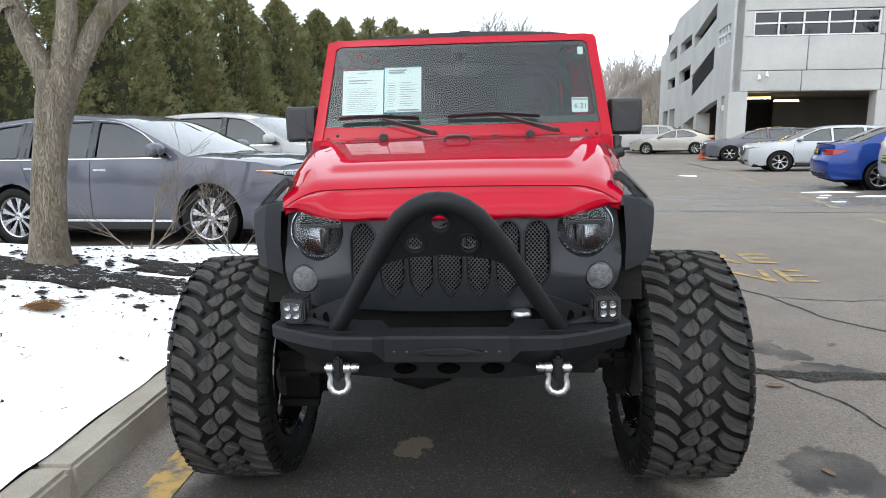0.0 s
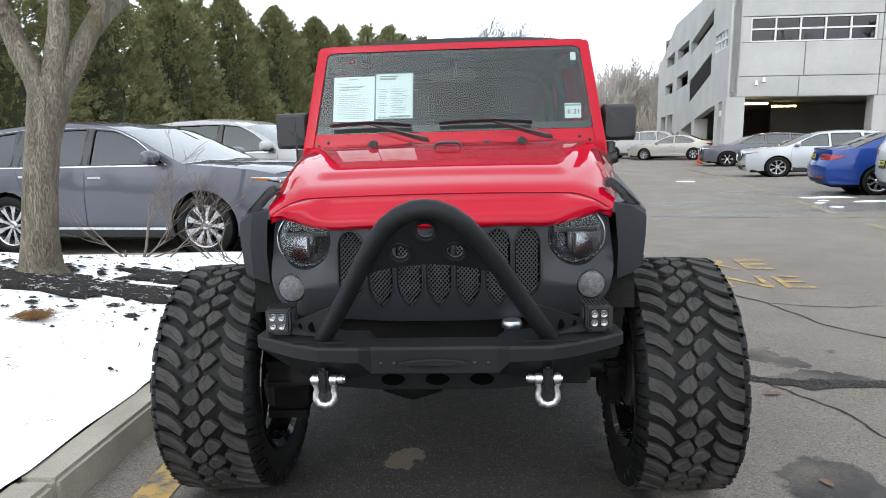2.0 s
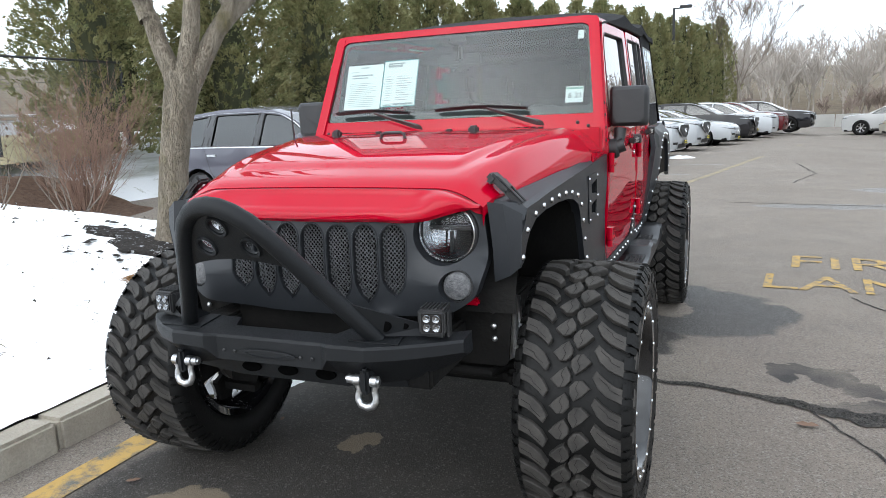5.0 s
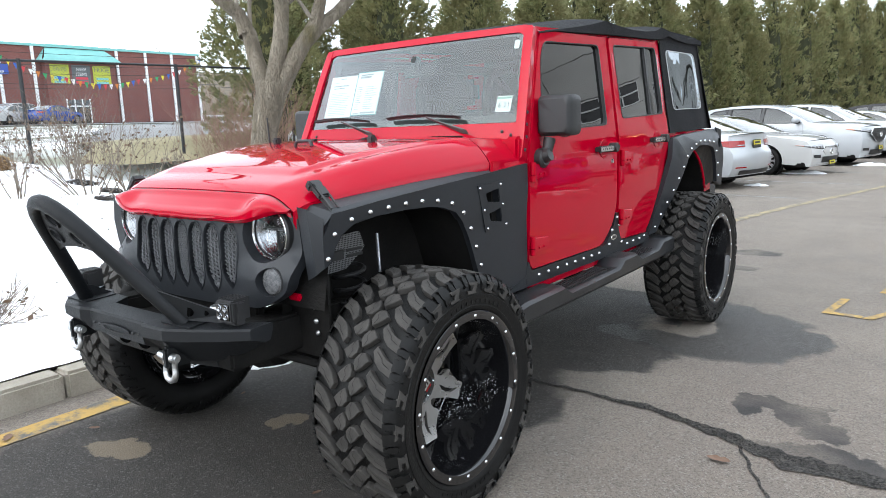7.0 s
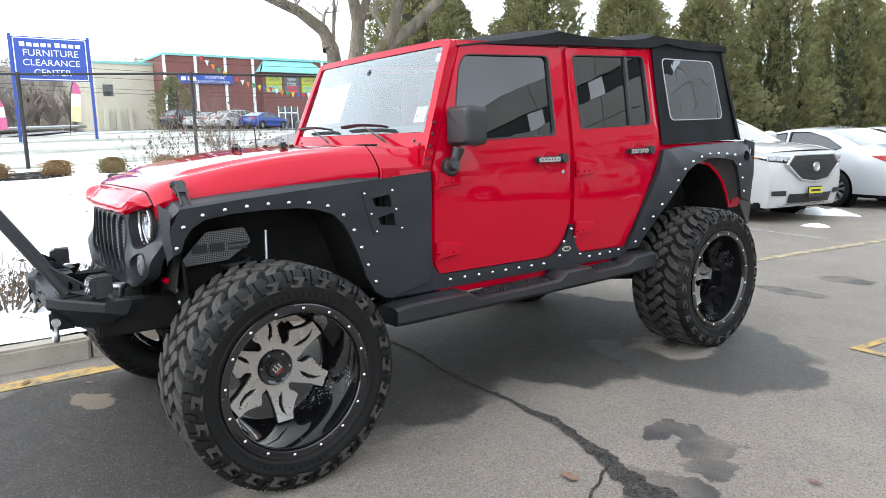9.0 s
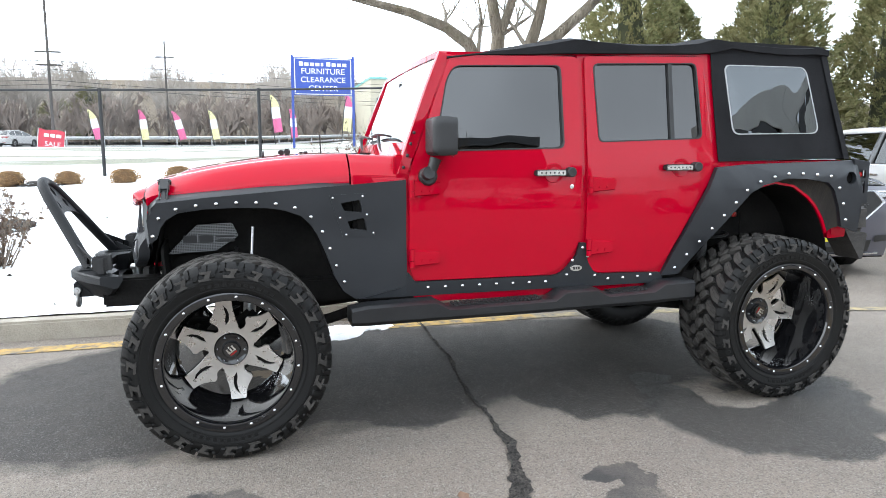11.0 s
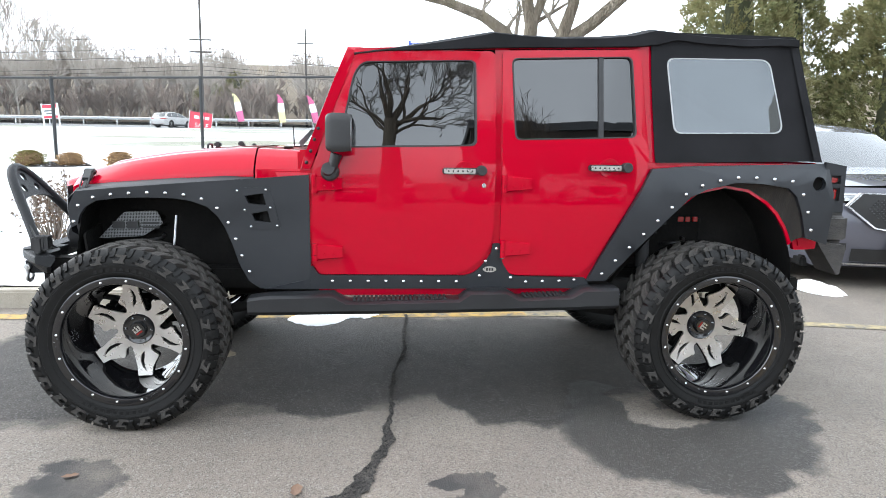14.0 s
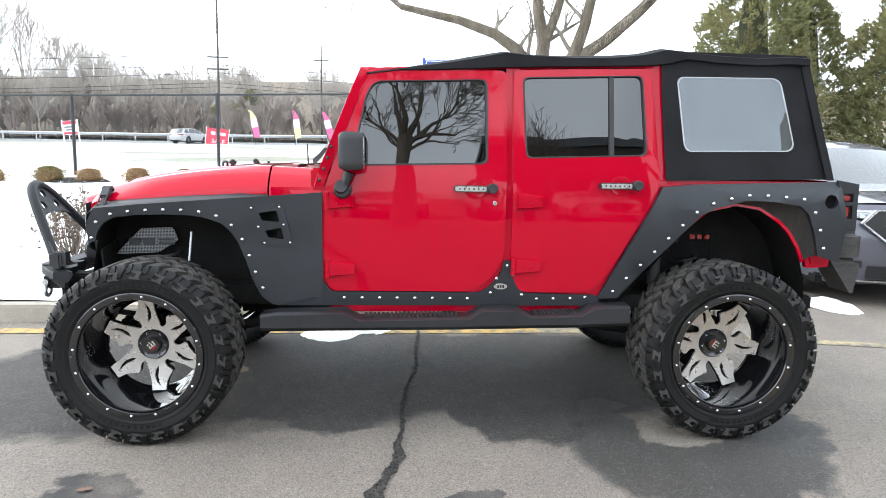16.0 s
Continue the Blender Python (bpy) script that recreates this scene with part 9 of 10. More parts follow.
def flecks(count, seed):
    """Small bare spots where bark shows through thin snow, as one sheet of islands."""
    rnd, bm = random.Random(seed), bmesh.new()
    for _ in range(count):
        near = rnd.random() < 0.62
        x, y = (-2.85 + rnd.gauss(0, 0.62), 2.45 + rnd.gauss(0, 0.45)) if near else (rnd.uniform(-7, -1.8), rnd.uniform(-3.5, 4.2) if rnd.random() < 0.5 else rnd.uniform(1.2, 4.2))
        if x > -1.75 or y > 4.0:
            continue
        r, q = rnd.uniform(0.010, 0.065 if near else 0.024) , rnd.uniform(0.4, 1.0)
        n, turn = 11, rnd.uniform(0, 6.28)
        ring_pts = []
        for k in range(n):
            t = 6.2832 * k / n
            u, w = r * rnd.uniform(0.5, 1.3) * math.cos(t), r * q * rnd.uniform(0.5, 1.3) * math.sin(t)
            px, py = x + u * math.cos(turn) - w * math.sin(turn), y + u * math.sin(turn) + w * math.cos(turn)
            ring_pts.append(bm.verts.new((px, py, rise(px, py) + 0.016)))
        top = bm.verts.new((x, y, rise(x, y) + 0.030))
        for p, q2 in zip(ring_pts, ring_pts[1:] + ring_pts[:1]):
            bm.faces.new((p, q2, top))
    return tagged(part("mulch_flecks", bm, MULCH, None, smooth=0), "small dark specks of bark in thin snow", kind="stuff")


flecks(290, 31)
# loose bark, twigs and leaf bits on the snow
rnd = random.Random(21)
v, f = [], []
for _ in range(1500):
    if rnd.random() < 0.55:
        x, y = -2.9 + rnd.gauss(0, 0.75), 2.4 + rnd.gauss(0, 0.6)
    else:
        x, y = rnd.uniform(-6.5, -1.75), rnd.uniform(-4, 4.6)
    if x > -1.72 or y > 4.6:
        continue
    z, a, w, b = rise(x, y) + 0.022, rnd.uniform(0, 6.28), rnd.uniform(0.004, 0.012), len(v)
    ln = rnd.uniform(0.01, 0.045)
    d, s = Vector((math.cos(a), math.sin(a), rnd.uniform(-0.2, 0.3))), Vector((-math.sin(a), math.cos(a), 0))
    c = Vector((x, y, z))
    v += [c - d * ln / 2 - s * w / 2, c + d * ln / 2 - s * w / 2, c + d * ln / 2 + s * w / 2, c - d * ln / 2 + s * w / 2]
    f.append((b, b + 1, b + 2, b + 3))
me = bpy.data.meshes.new("bark_chips")
me.from_pydata(v, [], f)
me.materials.append(MULCH)
tagged(new("bark_chips", me), "scattered dark bark chips on the snow", kind="stuff")
for i, (x, y, a) in enumerate(((-1.98, -0.6, 200), (-2.2, -1.6, 160), (-4.8, -0.6, 190), (-3.4, -2.9, 170), (-2.6, 0.9, 210))):
    st, rnd = Sticks(4), random.Random(300 + i)
    grow(st, rnd, Vector((0, 0, 0.012)), Vector((1, 0, 0.01)), 0.35, 0.005, 2, 0.5, 0.0, 2, 0.06, 0.0016)
    for p in st.v:
        p.z = 0.012 + abs(p.z) * 0.15
    ob = new("fallen_twig", st.mesh("fallen_twig", TWIG))
    ob.matrix_basis = pose(x, y, rise(x, y) + 0.012, 0, 0, a)
    tagged(ob, "thin fallen twig lying on the snow", "twig", "fallen twigs")
# a tuft of dead grass and loose leaves on the asphalt
tuft = thing("grass_tuft", "flattened tuft of dead brown grass in the snow", "grass", pose(-2.72, 1.42, rise(-2.72, 1.42) + 0.012))
st, rnd = Sticks(3), random.Random(8)
for _ in range(260):
    a, r = rnd.uniform(0, 6.28), rnd.uniform(0.02, 0.16)
    p = Vector((math.cos(a) * r * 0.6, math.sin(a) * r * 0.5, 0.0))
    st.add([p, p + Vector((rnd.uniform(-0.05, 0.05), rnd.uniform(-0.05, 0.05), rnd.uniform(0.01, 0.05))), p + Vector((rnd.uniform(-0.1, 0.1), rnd.uniform(-0.1, 0.1), rnd.uniform(0.0, 0.03)))], [0.0025, 0.002, 0.001])
piece("grass_blade", st.mesh("grass_blade", surf("dead_grass", (0.30, 0.17, 0.07), (0.20, 0.10, 0.04), rough=0.9, bump=0.0)), tuft, Matrix())
LEAF = surf("fallen_leaf", (0.13, 0.075, 0.05), (0.20, 0.125, 0.085), rough=0.8, big=20, fine=90, bump=0.2, depth=0.002)
for i, (x, y, s) in enumerate(((1.66, 0.885, 0.05), (1.49, -0.07, 0.036), (-0.95, -0.45, 0.03), (-1.2, -0.75, 0.045), (0.45, -0.25, 0.022), (2.3, 1.6, 0.03), (-0.7, 0.25, 0.02))):
    bm = bmesh.new()
    a = i * 1.9
    out = [(1.0, 0.0), (0.75, 0.28), (0.45, 0.5), (0.1, 0.36), (-0.3, 0.52), (-0.7, 0.25), (-1.0, 0.0), (-0.65, -0.3), (-0.25, -0.48), (0.1, -0.34), (0.5, -0.46), (0.8, -0.22)]
    ring0 = [bm.verts.new(Vector((x + s * (u * math.cos(a) - w * math.sin(a)), y + s * (u * math.sin(a) + w * math.cos(a)), 0.008 + 0.25 * s * abs(w) + 0.1 * s * u * u))) for u, w in out]
    mid = bm.verts.new((x, y, 0.006))
    for p, q in zip(ring0, ring0[1:] + ring0[:1]):
        bm.faces.new((p, q, mid))
    tagged(part("dead_leaf", bm, LEAF, None), "curled dead brown leaf on the asphalt", "leaf", "dead leaves")

# brown leaf litter under the bushes at the end of the hedge
bm, rows = bmesh.new(), []
for j in range(9):
    r = j / 8
    rows.append([Vector((px, py, rise(px, py) + 0.05 + 0.03 * noise.noise(Vector((px * 6, py * 6, 4))) - 0.05 * (r == 1))) for px, py in ((-9.6 + 1.5 * r * math.cos(t) * (1 + 0.3 * noise.noise(Vector((math.cos(t) * 2, math.sin(t) * 2, 8)))), 6.4 + 1.5 * r * math.sin(t)) for t in (2 * math.pi * k / 40 for k in range(40)))])
loft(bm, rows, True)
tagged(part("leaf_litter", bm, surf("leaf_litter", (0.10, 0.055, 0.035), (0.21, 0.125, 0.08), rough=0.95, big=12, fine=60, bump=1.0, depth=0.03), None, smooth=30), "brown fallen leaves under the bushes", kind="structure")

# ---- chain-link fence ----
FENCE_X = -10.7
FENCE_POST = surf("black_fence_steel", (0.012, 0.013, 0.014), (0.022, 0.023, 0.024), rough=0.5, bump=0.1)
WIRE = surf("dark_fence_wire", (0.07, 0.075, 0.08), (0.11, 0.115, 0.12), rough=0.5, bump=0.0)
fence = thing("chain_link_fence", "black chain-link fence with a top rail behind the bank", "fence")
post_ys = [0.38 + 2.95 * k for k in range(-8, 4)]


def fence_z(y):
    return curve_at([(-24, 0.72), (-5.3, 1.06), (0.38, 1.20), (3.6, 1.30), (10, 1.45)], y)


def fence_top(y):
    return curve_at([(-24, 2.2), (-5.3, 2.54), (0.38, 2.68), (3.6, 2.80), (10, 2.88)], y)


for y in post_ys:
    bm = bmesh.new()
    tube(bm, [(FENCE_X, y, fence_z(y) - 0.3), (FENCE_X, y, fence_top(y) + 0.03)], 0.034, 10)
    part("post", bm, FENCE_POST, fence)
for a, b in zip(post_ys, post_ys[1:]):
    bm = bmesh.new()
    tube(bm, [(FENCE_X, a, fence_top(a)), (FENCE_X, b, fence_top(b))], 0.022, 8)
    part("top_rail", bm, FENCE_POST, fence)
    st = Sticks(3)
    n, h = 50, 1.42
    for k in range(-26, n):
        for s in (-1, 1):
            y0, y1, z0, z1 = a + 2.95 * k / n, a + 2.95 * k / n + h * 1.04, 0.0, h
            pts = []
            for y, z in ((y0, z0), (y1, z1)):
                pts.append([y, z])
            (ya, za), (yb, zb) = pts
            if ya < a:
                za += (a - ya) / 1.04
                ya = a
            if yb > b:
                zb -= (yb - b) / 1.04
                yb = b
            if yb - ya < 0.02:
                continue
            if s < 0:
                za, zb = h - za, h - zb
            st.add([Vector((FENCE_X - 0.03, ya, fence_z(ya) + 0.03 + za)), Vector((FENCE_X - 0.03, yb, fence_z(yb) + 0.03 + zb))], [0.0015, 0.0015])
    piece("chain_link", st.mesh("chain_link", WIRE, False), fence, Matrix())

# ---- lamp posts ----
def lamp_post(x, y, top, label, arm=0.9):
    t = thing("lamp_post", label, "lamp post", pose(x, y, rise(x, y)), "lamp posts")
    bm = bmesh.new()
    box(bm, -0.08, 0.08, -0.08, 0.08, -0.2, top, 0.01)
    part("pole", bm, FENCE_POST, t)
    bm = bmesh.new()
    box(bm, -0.05, arm * 0.55, -0.04, 0.04, top - 0.08, top, 0.01)
    box(bm, arm * 0.4, arm * 0.4 + 0.75, -0.2, 0.2, top - 0.06, top + 0.12, 0.03)
    part("lamp_head", bm, FENCE_POST, t)
    return t


lamp_post(-9.0, 24.0, 8.4, "dark square lamp post rising from the hedge")
lamp_post(-1.95, 47.0, 7.9, "dark lamp post with a flat square head")

# ---- blue roadside sign ----
BLUE_SIGN = surf("blue_sign_paint", (0.025, 0.065, 0.32), (0.035, 0.08, 0.37), rough=0.45, big=1.5, fine=30, bump=0.0)
SIGN_WHITE = surf("sign_white", (0.80, 0.81, 0.82), (0.74, 0.75, 0.77), rough=0.5, bump=0.0)
sign = thing("roadside_sign", "blue furniture clearance sign on two blue posts", "sign", pose(-32, 3.95, 0, 0, 0, 90))
for x in (-1.52, 1.52):
    bm = bmesh.new()
    box(bm, x - 0.06, x + 0.06, -0.05, 0.07, 1.2, 6.32, 0.01)
    part("post", bm, BLUE_SIGN, sign)
bm = bmesh.new()
box(bm, -1.46, 1.46, -0.06, 0.0, 4.36, 6.22, 0.01)
board = part("board", bm, BLUE_SIGN, sign)
for z0, z1, x0, x1 in ((4.40, 4.44, -1.42, 1.42), (6.14, 6.18, -1.42, 1.42), (4.4, 6.18, -1.42, -1.38), (4.4, 6.18, 1.38, 1.42)):
    bm = bmesh.new()
    box(bm, x0, x1, -0.068, -0.06, z0, z1)
    part("border", bm, SIGN_WHITE, board)
for k in range(9):
    bm = bmesh.new()
    box(bm, -1.18 + k * 0.27, -1.18 + k * 0.27 + (0.20 if k != 4 else 0.12), -0.068, -0.06, 5.80, 5.96 if k not in (0, 5) else 6.0)
    part("print_bar", bm, SIGN_WHITE, board)
for text, z, size in (("FURNITURE", 5.53, 0.40), ("CLEARANCE", 5.12, 0.38), ("CENTER", 4.70, 0.38)):
    ob = lettering(text, size, pose(0, -0.066, z, 90, 0, 0) @ Matrix.Diagonal((1.05, 1, 1, 1)), SIGN_WHITE, board)


def feather_flag(x, y, z, h, mats, tilt):
    t = thing("feather_flag", "tall pink and pale yellow feather flag on a thin pole", "flag", pose(x, y, z, 0, tilt, 90), "feather flags")
    bm = bmesh.new()
    tube(bm, [(0, 0, -0.3), (0, 0, h * 0.6), (0.05, 0, h * 0.85), (0.2, 0, h)], 0.03, 6)
    part("pole", bm, FENCE_POST, t)
    edge = [(0.02, 0.25), (0.05, 0.6), (0.08, 0.85), (0.22, 1.0), (0.50, 0.92), (0.66, 0.7), (0.68, 0.45), (0.55, 0.25)]
    for i, (a, b) in enumerate(((0.2, 0.5), (0.5, 0.75), (0.75, 1.01))):
        bm = bmesh.new()
        rows = []
        for k in range(6):
            s = a + (b - a) * k / 5
            w = 0.62 * min(1.0, math.sqrt(max(0.0, (1.02 - s) * 4)))
            rows.append([Vector((0.03 + 0.1 * max(0, s - 0.7) + w * u, 0.06 * math.sin(s * 9 + u * 3), h * s)) for u in (0, 0.33, 0.66, 1)])
        loft(bm, rows)
        part("flag_cloth", bm, mats[i], t)


PINK = surf("pink_cloth", (0.62, 0.10, 0.26), (0.70, 0.18, 0.34), rough=0.8, bump=0.0)
LEMON = surf("pale_yellow_cloth", (0.72, 0.66, 0.30), (0.78, 0.74, 0.45), rough=0.8, bump=0.0)
for i, (x, y) in enumerate(((-66, -13.0), (-66, -9.1), (-66, -5.7), (-66, -2.8), (-66, 4.4), (-50, 7.2), (-50, 2.2))):
    feather_flag(x, y, rise(x, y) + (0.2 if x < -60 else 0.2), 3.4, (LEMON if i % 2 else PINK, SIGN_WHITE, PINK if i % 3 else LEMON), (-12, -6, -15, -9, -4, 5, -6)[i])
SALE_RED = surf("red_banner", (0.55, 0.035, 0.07), (0.62, 0.06, 0.09), rough=0.6, bump=0.0)
banner = thing("sale_banner", "red sale banner stretched between stakes", "banner", pose(-66, -16.85, rise(-66, -16.85) - 0.15, 0, 7, 90))
bm = bmesh.new()
loft(bm, [[Vector((x, 0.05 * math.sin(x * 3), z + 0.06 * math.sin(x * 4))) for x in (-1.05, -0.5, 0, 0.5, 1.05)] for z in (0.25, 1.0, 1.9)])
cloth = part("banner_cloth", bm, SALE_RED, banner)
lettering("SALE", 0.62, pose(0.15, -0.08, 0.62, 90, 0, 0), SIGN_WHITE, cloth)
for x in (-0.6, -0.1, 0.4):
    bm = bmesh.new()
    box(bm, x, x + 0.4, -0.075, -0.065, 1.25, 1.55)
    part("print_bar", bm, SIGN_WHITE, cloth)
for x in (-1.1, 1.1):
    bm = bmesh.new()
    tube(bm, [(x, 0, -0.2), (x, 0, 2.0)], 0.03, 6)
    part("stake", bm, SIGN_WHITE, banner)
board2 = thing("lawn_sign", "white and red lawn sign on two white posts", "sign", pose(-66, -30.6, rise(-66, -30.6), 0, -5, 90) @ Matrix.Diagonal((0.85, 0.85, 0.9, 1)))
for x in (-0.8, 0.9):
    bm = bmesh.new()
    box(bm, x - 0.07, x + 0.07, -0.05, 0.05, -0.2, 2.6)
    part("post", bm, SIGN_WHITE, board2)
bm = bmesh.new()
box(bm, -0.75, 0.85, -0.07, -0.05, 1.0, 2.5)
panel_ob = part("board", bm, SIGN_WHITE, board2)
for z0, z1, m_, x0, x1 in ((2.1, 2.45, SALE_RED, -0.72, 0.82), (1.05, 1.3, SALE_RED, -0.72, 0.82), (1.75, 1.9, INK, -0.6, 0.6), (1.45, 1.6, INK, -0.4, 0.5)):
    bm = bmesh.new()
    box(bm, x0, x1, -0.078, -0.07, z0, z1)
    part("print_bar", bm, m_, panel_ob)

# ---- road, guard rail, pole and wires ----
bm = bmesh.new()
loft(bm, [[Vector((x, y, rise(x, y) + 0.06)) for x in (-83, -78, -74, -70)] for y in range(-200, 201, 10)])
tagged(part("road", bm, ROAD, None), "pale grey main road beyond the field", kind="structure")
bm = bmesh.new()
loft(bm, [[Vector((x, y, rise(x, y) + 0.05)) for x in (-58, -54, -48)] for y in range(14, 120, 6)])
tagged(part("side_road", bm, ROAD, None), "access road and car park before the brick building", kind="structure")
guard = thing("guard_rail", "long pale steel guard rail beside the road", "guard rail", pose(0, 0, 0))
bm = bmesh.new()
loft(bm, [[Vector((-86 + dx, y, rise(-86, y) + z)) for dx, z in ((0, 0.45), (0.08, 0.55), (0, 0.62), (0.08, 0.70), (0, 0.80))] for y in range(-160, 161, 20)])
part("rail", bm, ZINC, guard)
for k in range(40):
    bm = bmesh.new()
    y = -80 + k * 4
    box(bm, -86.15, -86.0, y, y + 0.12, rise(-86, y) - 0.2, rise(-86, y) + 0.7)
    part("post", bm, ZINC, guard)
make_car("suv", "suv", "white SUV on the distant road", PEARL, pose(-78, -22.9, rise(-78, -22.9) + 0.06, 0, 0, 158), 6, False, False)


POLE = surf("weathered_pole_wood", (0.060, 0.055, 0.052), (0.11, 0.10, 0.095), rough=0.9, big=2, fine=30, bump=0.3, stretch=(1, 1, 0.2))


def pole_thing(x, y, h, arms):
    t = thing("utility_pole", "tall dark wooden utility pole with crossarms", "utility pole", pose(x, y, rise(x, y)), "utility poles")
    bm = bmesh.new()
    tube(bm, [(0, 0, -0.3), (0, 0, h)], [0.15, 0.09], 8)
    part("pole", bm, POLE, t)
    for z in arms:
        bm = bmesh.new()
        box(bm, -0.08, 0.08, -1.1, 1.1, z, z + 0.14)
        part("crossarm", bm, POLE, t)
    return t


pole_thing(-70, -17.45, 16.5, (8.9, 7.7))
pole_thing(-92, -9.4, 12.5, (10.5,))
wires = thing("overhead_wires", "thin dark overhead wires along the road", "wires")
for z, lift in ((9.0, 0.0), (8.2, 0.0), (7.4, 0.0), (6.4, 0.0), (6.0, 0.0)):
    st = Sticks(3)
    for a, b in ((-110, -17.45), (-17.45, 70)):
        pts = []
        for k in range(21):
            y = a + (b - a) * k / 20
            pts.append(Vector((-70, y, rise(-70, -17) + z - 1.6 * math.sin(math.pi * k / 20) + (0.3 if z == 9.0 else 0))))
        st.add(pts, [0.022] * 21)
    piece("wire", st.mesh("wire", FENCE_POST, False), wires, Matrix())

# ---- brick furniture building ----
def brick_material():
    m, n, l, p = shader("red_brick")
    b = n.new("ShaderNodeTexBrick")
    b.inputs["Scale"].default_value = 3.2
    b.inputs["Color1"].default_value, b.inputs["Color2"].default_value, b.inputs["Mortar"].default_value = (0.21, 0.080, 0.066, 1), (0.165, 0.060, 0.052, 1), (0.22, 0.14, 0.12, 1)
    b.inputs["Mortar Size"].default_value = 0.012
    v = coords(n, l)
    sw = n.new("ShaderNodeSeparateXYZ")
    cb = n.new("ShaderNodeCombineXYZ")
    l.new(v, sw.inputs["Vector"])
    l.new(sw.outputs["Y"], cb.inputs["X"])
    l.new(sw.outputs["Z"], cb.inputs["Y"])
    l.new(cb.outputs["Vector"], b.inputs["Vector"])
    l.new(blend(n, l, calc(n, l, "MULTIPLY", fbm(n, l, v, 0.4, 5), 0.4), b.outputs["Color"], (0.15, 0.05, 0.045)), p.inputs["Base Color"])
    p.inputs["Roughness"].default_value = 0.9
    return m


BRICK = brick_material()
TEAL_ROOF = surf("teal_metal_roof", (0.16, 0.42, 0.40), (0.22, 0.50, 0.47), rough=0.5, big=1, fine=10, bump=0.1)
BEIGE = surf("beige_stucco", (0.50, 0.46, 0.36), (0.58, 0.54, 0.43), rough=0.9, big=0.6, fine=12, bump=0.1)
POSTER = surf("yellow_green_poster", (0.50, 0.52, 0.06), (0.42, 0.46, 0.05), rough=0.6, bump=0.0)
shop = thing("brick_building", "red brick store with white pilasters and a teal entrance roof", "building", pose(-75, 0, 3.3))


def shop_box(name, x0, x1, y0, y1, z0, z1, material, parent=None, label=""):
    bm = bmesh.new()
    box(bm, x0, x1, y0, y1, z0, z1)
    return part(name, bm, material, parent or shop, label)


shop_box("wall", -30, 0, 20.5, 49.6, -2.0, 7.7, BRICK)
shop_box("parapet_trim", -30, 0.15, 20.4, 49.7, 7.7, 7.95, TEAL_ROOF)
for y in (20.6, 23.9, 27.2, 30.4, 39.2, 42.6, 45.9, 49.3):
    shop_box("pilaster", 0.0, 0.16, y - 0.14, y + 0.14, -1.0, 7.7, SIGN_WHITE)
entrance = shop_box("entrance_block", 0.0, 0.8, 31.2, 38.4, -1.5, 6.2, BRICK)
bm = bmesh.new()
loft(bm, [[Vector((0.9, 30.8, 6.2)), Vector((1.6, 30.6, 6.2)), Vector((1.5, 30.9, 6.5)), Vector((-0.6, 32.0, 8.1))], [Vector((0.9, 38.8, 6.2)), Vector((1.6, 39.0, 6.2)), Vector((1.5, 38.7, 6.5)), Vector((-0.6, 37.6, 8.1))]], False, False)
loft(bm, [[Vector((1.6, 30.6, 6.2)), Vector((-1, 30.6, 6.2))], [Vector((-0.6, 32.0, 8.1)), Vector((-1.5, 32.0, 8.1))]])
loft(bm, [[Vector((1.6, 39.0, 6.2)), Vector((-1, 39.0, 6.2))], [Vector((-0.6, 37.6, 8.1)), Vector((-1.5, 37.6, 8.1))]])
part("roof", bm, TEAL_ROOF, shop)
for k in range(3):
    w = shop_box("window", 0.8, 0.86, 31.6 + 2.2 * k, 33.5 + 2.2 * k, 4.0, 5.9, POSTER if k != 1 else INK, entrance)
    words = (("SAVE",), ("NEW", "ITEMS"), ("HUGE",))[k]
    for i, word in enumerate(words):
        lettering(word, 0.62 if len(words) == 1 else 0.46, pose(0.875, 32.55 + 2.2 * k, 5.45 - 0.5 * i, 90, 0, 90), SIGN_WHITE if k == 1 else INK, w)
    for i in range(1, 3):
        shop_box("print_bar", 0.86, 0.88, 31.9 + 2.2 * k, 33.2 + 2.2 * k, 4.75 - 0.42 * i + 0.1, 5.0 - 0.42 * i + 0.1, SALE_RED if k == 1 else TEAL_ROOF, w)
doors = shop_box("door", 0.8, 0.86, 32.9, 35.3, -0.6, 2.3, CARGLASS, entrance)
for y in (32.9, 33.7, 34.5, 35.3):
    shop_box("door_frame", 0.82, 0.92, y - 0.05, y + 0.05, -0.6, 2.4, SIGN_WHITE, doors)
shop_box("door_frame", 0.82, 0.92, 32.9, 35.3, 1.6, 1.72, SIGN_WHITE, doors)
fascia = shop_box("fascia_sign", 0.05, 0.3, 21.9, 27.9, 4.8, 5.8, BLUE_SIGN)
lettering("FURNITURE", 0.42, pose(0.32, 25.9, 5.47, 90, 0, 90), SIGN_WHITE, fascia)
lettering("CLEARANCE CENTER", 0.42, pose(0.32, 25.5, 5.0, 90, 0, 90), SIGN_WHITE, fascia)
for y in (22.2, 22.9, 23.3):
    shop_box("print_bar", 0.3, 0.32, y, y + 0.5, 5.1, 5.5, SIGN_WHITE, fascia)
annex = thing("beige_building", "beige stucco building beside the brick store", "building", pose(-79, 0, 3.3))
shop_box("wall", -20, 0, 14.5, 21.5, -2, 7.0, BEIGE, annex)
shop_box("roof_trim", -20, 0.1, 14.4, 21.6, 7.0, 7.25, TEAL_ROOF, annex)
for y in (15.0, 16.2, 17.4):
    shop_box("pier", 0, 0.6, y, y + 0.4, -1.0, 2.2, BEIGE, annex)
